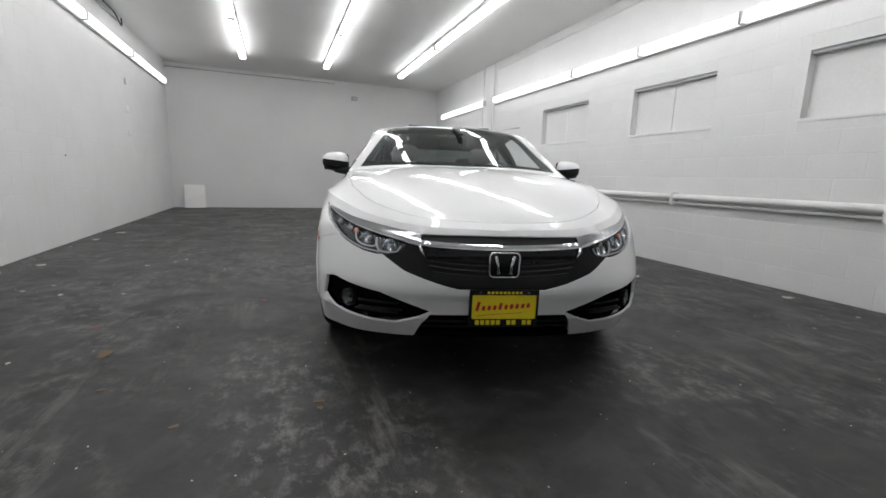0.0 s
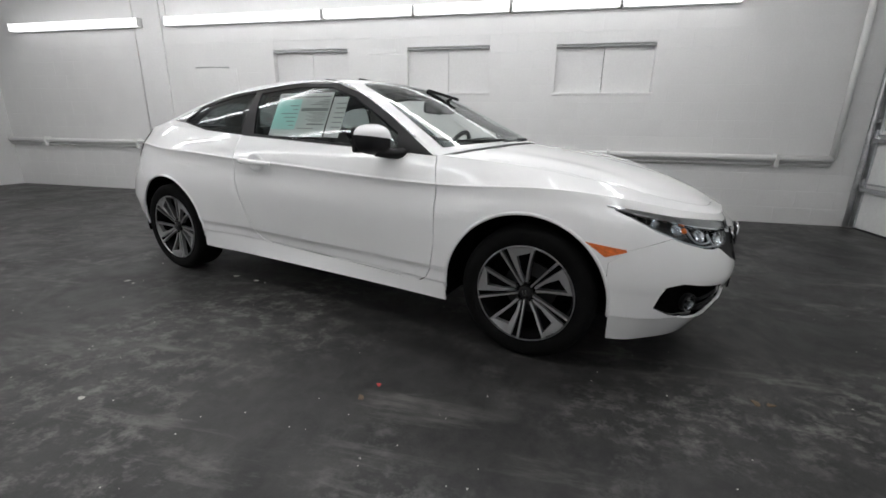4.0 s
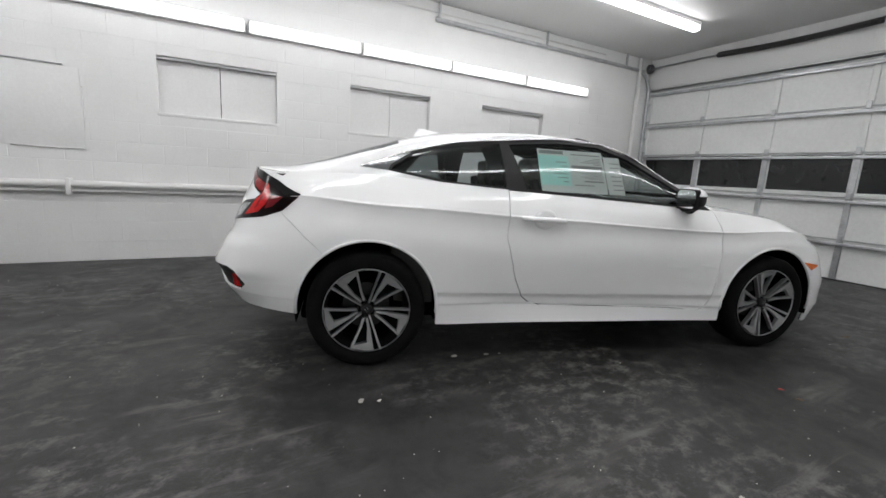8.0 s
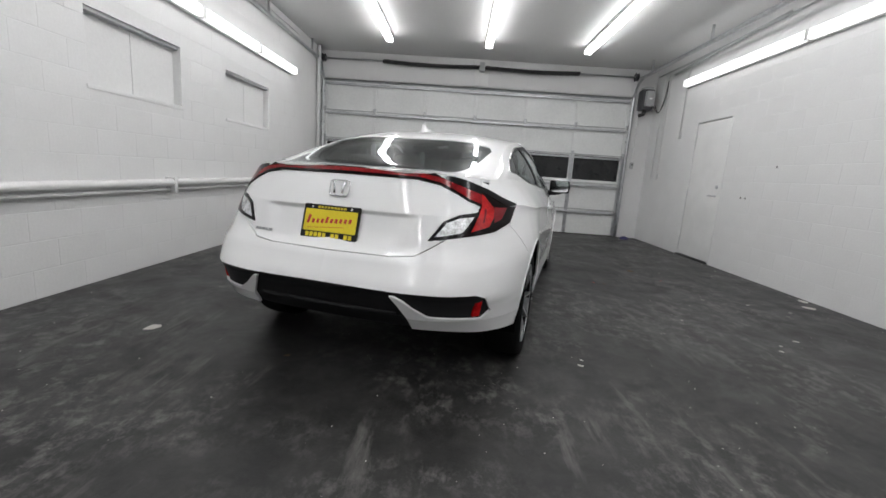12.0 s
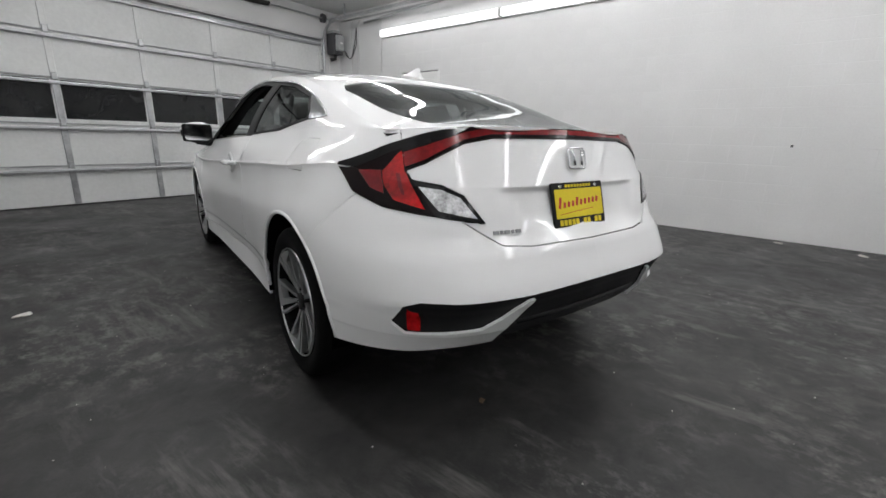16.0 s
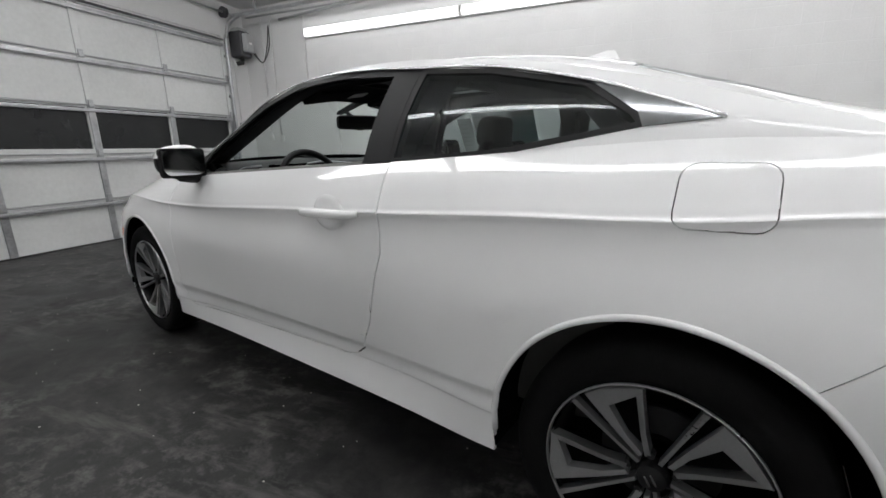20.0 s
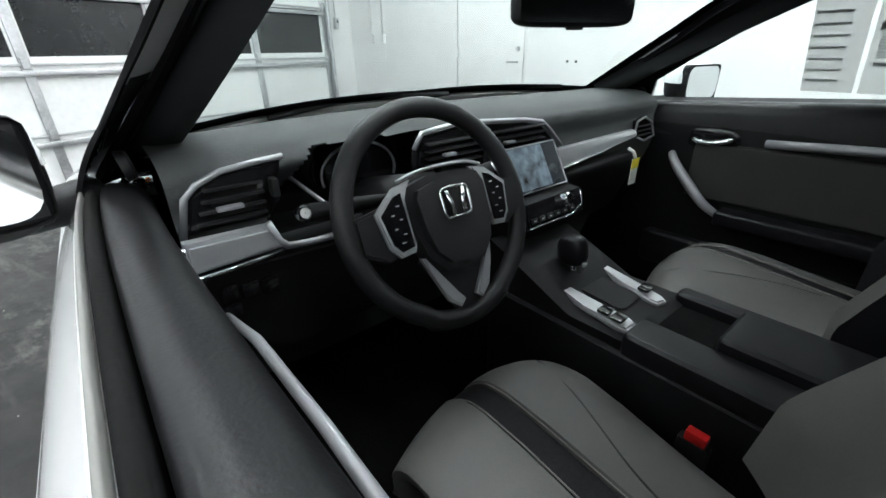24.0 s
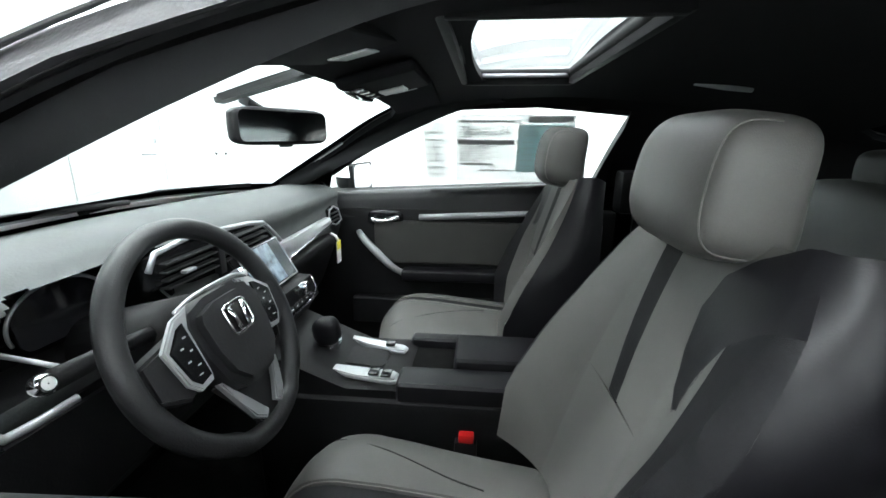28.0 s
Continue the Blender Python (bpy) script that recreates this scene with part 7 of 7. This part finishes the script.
    part("tweeter", revolve([(.001, .006), (.018, .006), (.022, .002), (.024, -.01)], 22), M_BLKPL, door_objs[s], "round black tweeter", pose(s * .752, -.650, .975, 0, -s * 80, 0))
    part("rear_side_card", box(min(s * .66, s * .735), .60, .32, max(s * .66, s * .735), 1.22, .95, .02), M_LEATHER, car, "grey rear side panel")
    part("b_pillar_trim", box(min(s * .66, s * .76), .53, .90, max(s * .66, s * .76), .63, 1.06, .02), M_TRIM, car)
    part("belt_strap", tube([(s * .60, .64, 1.22), (s * .66, .60, .9), (s * .66, .56, .5)], .012, 6), M_BLKPL, car, "black seat belt")

# roof fittings
RC = pose(-.05, -.200, 1.306, 13, 0, 0)
rcn = part("roof_console", box(-.125, -.085, -.022, .125, .085, .004, .014, 3), M_LINER, car, "dark overhead console", RC)
part("map_lamp", box(-.085, -.03, -.026, -.015, .03, -.019, .004), M_LABEL, rcn, "pale map lamp lens")
part("console_bezel", tube([(-.10, -.070, -.024), (0, -.076, -.026), (.10, -.070, -.024)], .006, 8), M_CHROME, rcn)
for k in range(4):
    part("roof_button", box(-.09 + .05 * k, -.062, -.026, -.055 + .05 * k, -.040, -.020, .003), M_PIANO, rcn)
for s in (1, -1):
    vis = part("sun_visor", box(-.18, -.075, -.010, .18, .075, .006, .006, 3), M_LINER, car, "dark folded sun visor", pose(s * .31, -.195, 1.303, 13, s * 9, 0))
    part("visor_label", box(-.055 - s * .10, -.035, -.0125, .045 - s * .10, .030, -.0095), M_LABEL, vis, "pale label")
for nm, b in (("sunroof_well", (-.362, -.035, 1.322, -.345, .265, 1.358)), ("sunroof_well", (.345, -.035, 1.322, .362, .265, 1.358)), ("sunroof_well", (-.362, -.048, 1.325, .362, -.030, 1.366)), ("sunroof_well", (-.362, .255, 1.325, .362, .272, 1.368))):
    part(nm, box(*b, .004), M_TRIM, car, "black side of the sunroof opening")
part("dome_lamp", tube([(-.36, .60, 1.325), (-.355, .68, 1.318), (-.35, .75, 1.305)], [.006, .012, .006], 8), M_SATIN, car, "silver-edged dome lamp")
fr = part("sunroof_frame", tube([(x, y, 1.352) for x, y in round_rect(-.345, -.03, .345, .26, .03)], .012, 8, closed=True), M_TRIM, car, "dark sunroof frame")
part("sunroof_rail", tube([(-.33, -.02, 1.345), (-.33, .25, 1.345)], .006, 6), M_SATIN, fr)
# mirror on the windscreen
MIR = look((-.008, -.436, 1.198), (.44, .55, 1.205))
mr = part("inside_mirror", pod(.130, .040, .016, .36), M_BLKPL, car, "black-framed inside mirror", MIR)
part("mirror_face", extrude_poly(round_rect(-.120, -.032, .120, .032, .014), .002), M_CHROME, mr, "silvered mirror", pose(0, 0, -.0185))
part("mirror_tab", box(-.018, -.045, -.012, .018, -.036, -.004, .003), M_BLKPL, mr, "", pose(0, 0, 0))
part("mirror_arm", tube([(.0, -.448, 1.215), (.012, -.490, 1.245), (.016, -.510, 1.258)], [.011, .010, .012], 12), M_BLKPL, car, "black mirror stem")
part("sensor_cover", extrude_poly([(-.018, -.10), (.018, -.10), (.022, .02), (.030, .13), (-.030, .13), (-.022, .02)], .018, bevel=.006), M_BLKPL, car, "long black sensor cover", pose(.032, -.452, 1.272, 16, 0, 4))
# tag on the dash
tg = part("paper_tag", box(-.502, -.490, .735, -.462, -.488, .815), M_PAPER, car, "white and yellow paper tag")
part("tag_head", box(-.5025, -.4880, .785, -.4615, -.4872, .8155), M_TAGY, tg, "yellow print")
part("tag_string", tube([(-.482, -.489, .814), (-.475, -.495, .835), (-.470, -.512, .845)], .005, 6), M_PAPER, tg)

# price sheet inside the passenger window, with plain print
sl = math.atan2(.142, .27)
SH = Matrix.Translation((-.786, 0, 1.005)) @ Matrix.Rotation(sl, 4, "Y")
sheet = part("price_sheet", box(-.0006, -.085, 0, .0006, .15, .285), M_PAPER, door_objs[-1], "printed price sheet in the window", SH)
for z0, z1 in ((0, .045), (.245, .285)):
    part("sheet_margin", box(-.0006, .15, z0, .0006, .35, z1), M_PAPER, sheet)
part("print_field", box(-.0006, .15, .045, .0006, .35, .245), M_TEAL, sheet, "pale blue-green printed field")
part("print_field", box(.0008, .15, .045, .0013, .35, .245), M_PALEBLUE, sheet, "pale blue back of the printed field")
part("price_slip", box(-.0006, -.205, 0, .0006, -.095, .255), M_PAPER, door_objs[-1], "narrow printed slip in the window", SH)


def printed(y0, z0, y1, z1, mat, both=True):
    for x0, x1 in (((-.0013, -.0007), (.0007, .0013)) if both else ((-.0013, -.0007),)):
        part("print_bar", box(x0, y0, z0, x1, y1, z1), M_DARKPRINT if x0 < 0 and mat is M_GREYPRINT else mat, sheet)


printed(.18, .255, .34, .278, M_GREYPRINT)
printed(-.07, .255, .13, .262, M_GREYPRINT)
printed(-.075, .165, .135, .185, M_GREYPRINT)
printed(-.07, .075, .06, .085, M_GREYPRINT)
printed(.0, .05, .13, .055, M_GREYPRINT)
for k in range(9):
    printed(-.07, .095 + k * .0075, .03 + .05 * ((k * 7) % 3) / 2, .0975 + k * .0075, M_GREYPRINT)
for k in range(6):
    printed(.165, .07 + k * .026, .165 + .04 + .03 * ((k * 5) % 4), .074 + k * .026, M_GREYPRINT)
for k in range(5):
    printed(-.07, .195 + k * .010, -.02 + .03 * ((k * 3) % 4), .199 + k * .010, M_GREYPRINT)
for k in range(7):
    printed(-.20, .03 + k * .03, -.13, .036 + k * .03, M_GREYPRINT)
text_part("print_figure", "35", .045, M_GREYPRINT, Matrix(((0, 0, 1, .0008), (1, 0, 0, .10), (0, 1, 0, .222), (0, 0, 0, 1))) @ Matrix.Diagonal((-1, 1, 1, 1)), sheet, .0004)
text_part("print_figure", "35", .045, M_GREYPRINT, Matrix(((0, 0, -1, -.0008), (-1, 0, 0, .10), (0, 1, 0, .222), (0, 0, 0, 1))), sheet, .0004)

# ---- wall blocks: painted-over courses, proud of the joints ----
BL, BH = .406, .203


def block_mesh(w, h, name):
    bm = bmesh.new()
    c, d = .003, .0014
    o = [(0, 0), (w, 0), (w, h), (0, h)]
    i = [(c, c), (w - c, c), (w - c, h - c), (c, h - c)]
    lo = [bm.verts.new((0, y, z)) for y, z in o]
    hi = [bm.verts.new((-d, y, z)) for y, z in i]
    bm.faces.new(hi)
    for k in range(4):
        bm.faces.new((lo[k], lo[(k + 1) % 4], hi[(k + 1) % 4], hi[k]))
    bmesh.ops.recalc_face_normals(bm, faces=bm.faces[:])
    me = bpy.data.meshes.new(name)
    bm.to_mesh(me)
    bm.free()
    me.materials.append(M_BLOCK)
    return me


CACHE = {}


def lay_blocks(parent, x, flip, holes, near, ylo, yhi):
    """Courses of blocks on a wall; those inside the stretch near are pieces of their own, the rest one mesh."""
    rest = bmesh.new()
    made = 0
    course = 0
    z = 0.0
    while z < ZC - .01:
        h = min(BH, ZC - z)
        y = ylo - (BL / 2 if course % 2 else 0)
        while y < yhi:
            a, b = max(y, ylo), min(y + BL, yhi)
            spans = [(a, b)]
            for hy, ly, hz, tz in holes:
                if z + h > hz + .02 and z < tz - .02:
                    nxt = []
                    for p, q in spans:
                        if q <= ly or p >= hy:
                            nxt.append((p, q))
                        else:
                            if p < ly:
                                nxt.append((p, ly))
                            if q > hy:
                                nxt.append((hy, q))
                    spans = nxt
            for p, q in spans:
                if q - p < .03:
                    continue
                zz, hh = z, h
                for hy, ly, hz, tz in holes:
                    if q > ly and p < hy:
                        if zz < hz < zz + hh:
                            hh = hz - zz
                        if zz < tz < zz + hh:
                            hh = zz + hh - tz
                            zz = tz
                w = round(q - p - .003, 3)
                hh = round(hh - .003, 3)
                if hh < .02:
                    continue
                if near[0] < (p + q) / 2 < near[1] and made < 300:
                    key = (w, hh)
                    if key not in CACHE:
                        CACHE[key] = block_mesh(w, hh, "block")
                    ob = new("block", CACHE[key])
                    ob.parent = parent
                    ob.matrix_basis = Matrix.Translation((x, p, zz)) if not flip else Matrix.Translation((x, q - .003, zz)) @ Matrix.Rotation(math.pi, 4, "Z")
                    made += 1
                else:
                    s = 1 if flip else -1
                    c, d = .003, .0014
                    lo = [rest.verts.new((x, yy, z2)) for yy, z2 in ((p, zz), (p + w, zz), (p + w, zz + hh), (p, zz + hh))]
                    hi = [rest.verts.new((x + s * d, yy, z2)) for yy, z2 in ((p + c, zz + c), (p + w - c, zz + c), (p + w - c, zz + hh - c), (p + c, zz + hh - c))]
                    rest.faces.new(hi if flip else hi[::-1])
                    for k in range(4):
                        f = (lo[k], lo[(k + 1) % 4], hi[(k + 1) % 4], hi[k])
                        rest.faces.new(f if flip else f[::-1])
            y += BL
        z += BH
        course += 1
    bmesh.ops.recalc_face_normals(rest, faces=rest.faces[:])
    r = part("block_courses", rest, M_BLOCK, parent, smooth=False)
    r["kind"] = "stuff"


lay_blocks(wall_right, XR + .001, False, [*WINS, (5.0, 4.56, 0, ZC)], (-2.4, 2.2), YG, YB)
lay_blocks(wall_left, XL - .001, True, [(-2.18, -3.10, 0.0, 2.14)], (-3.4, 1.2), YG, YB)
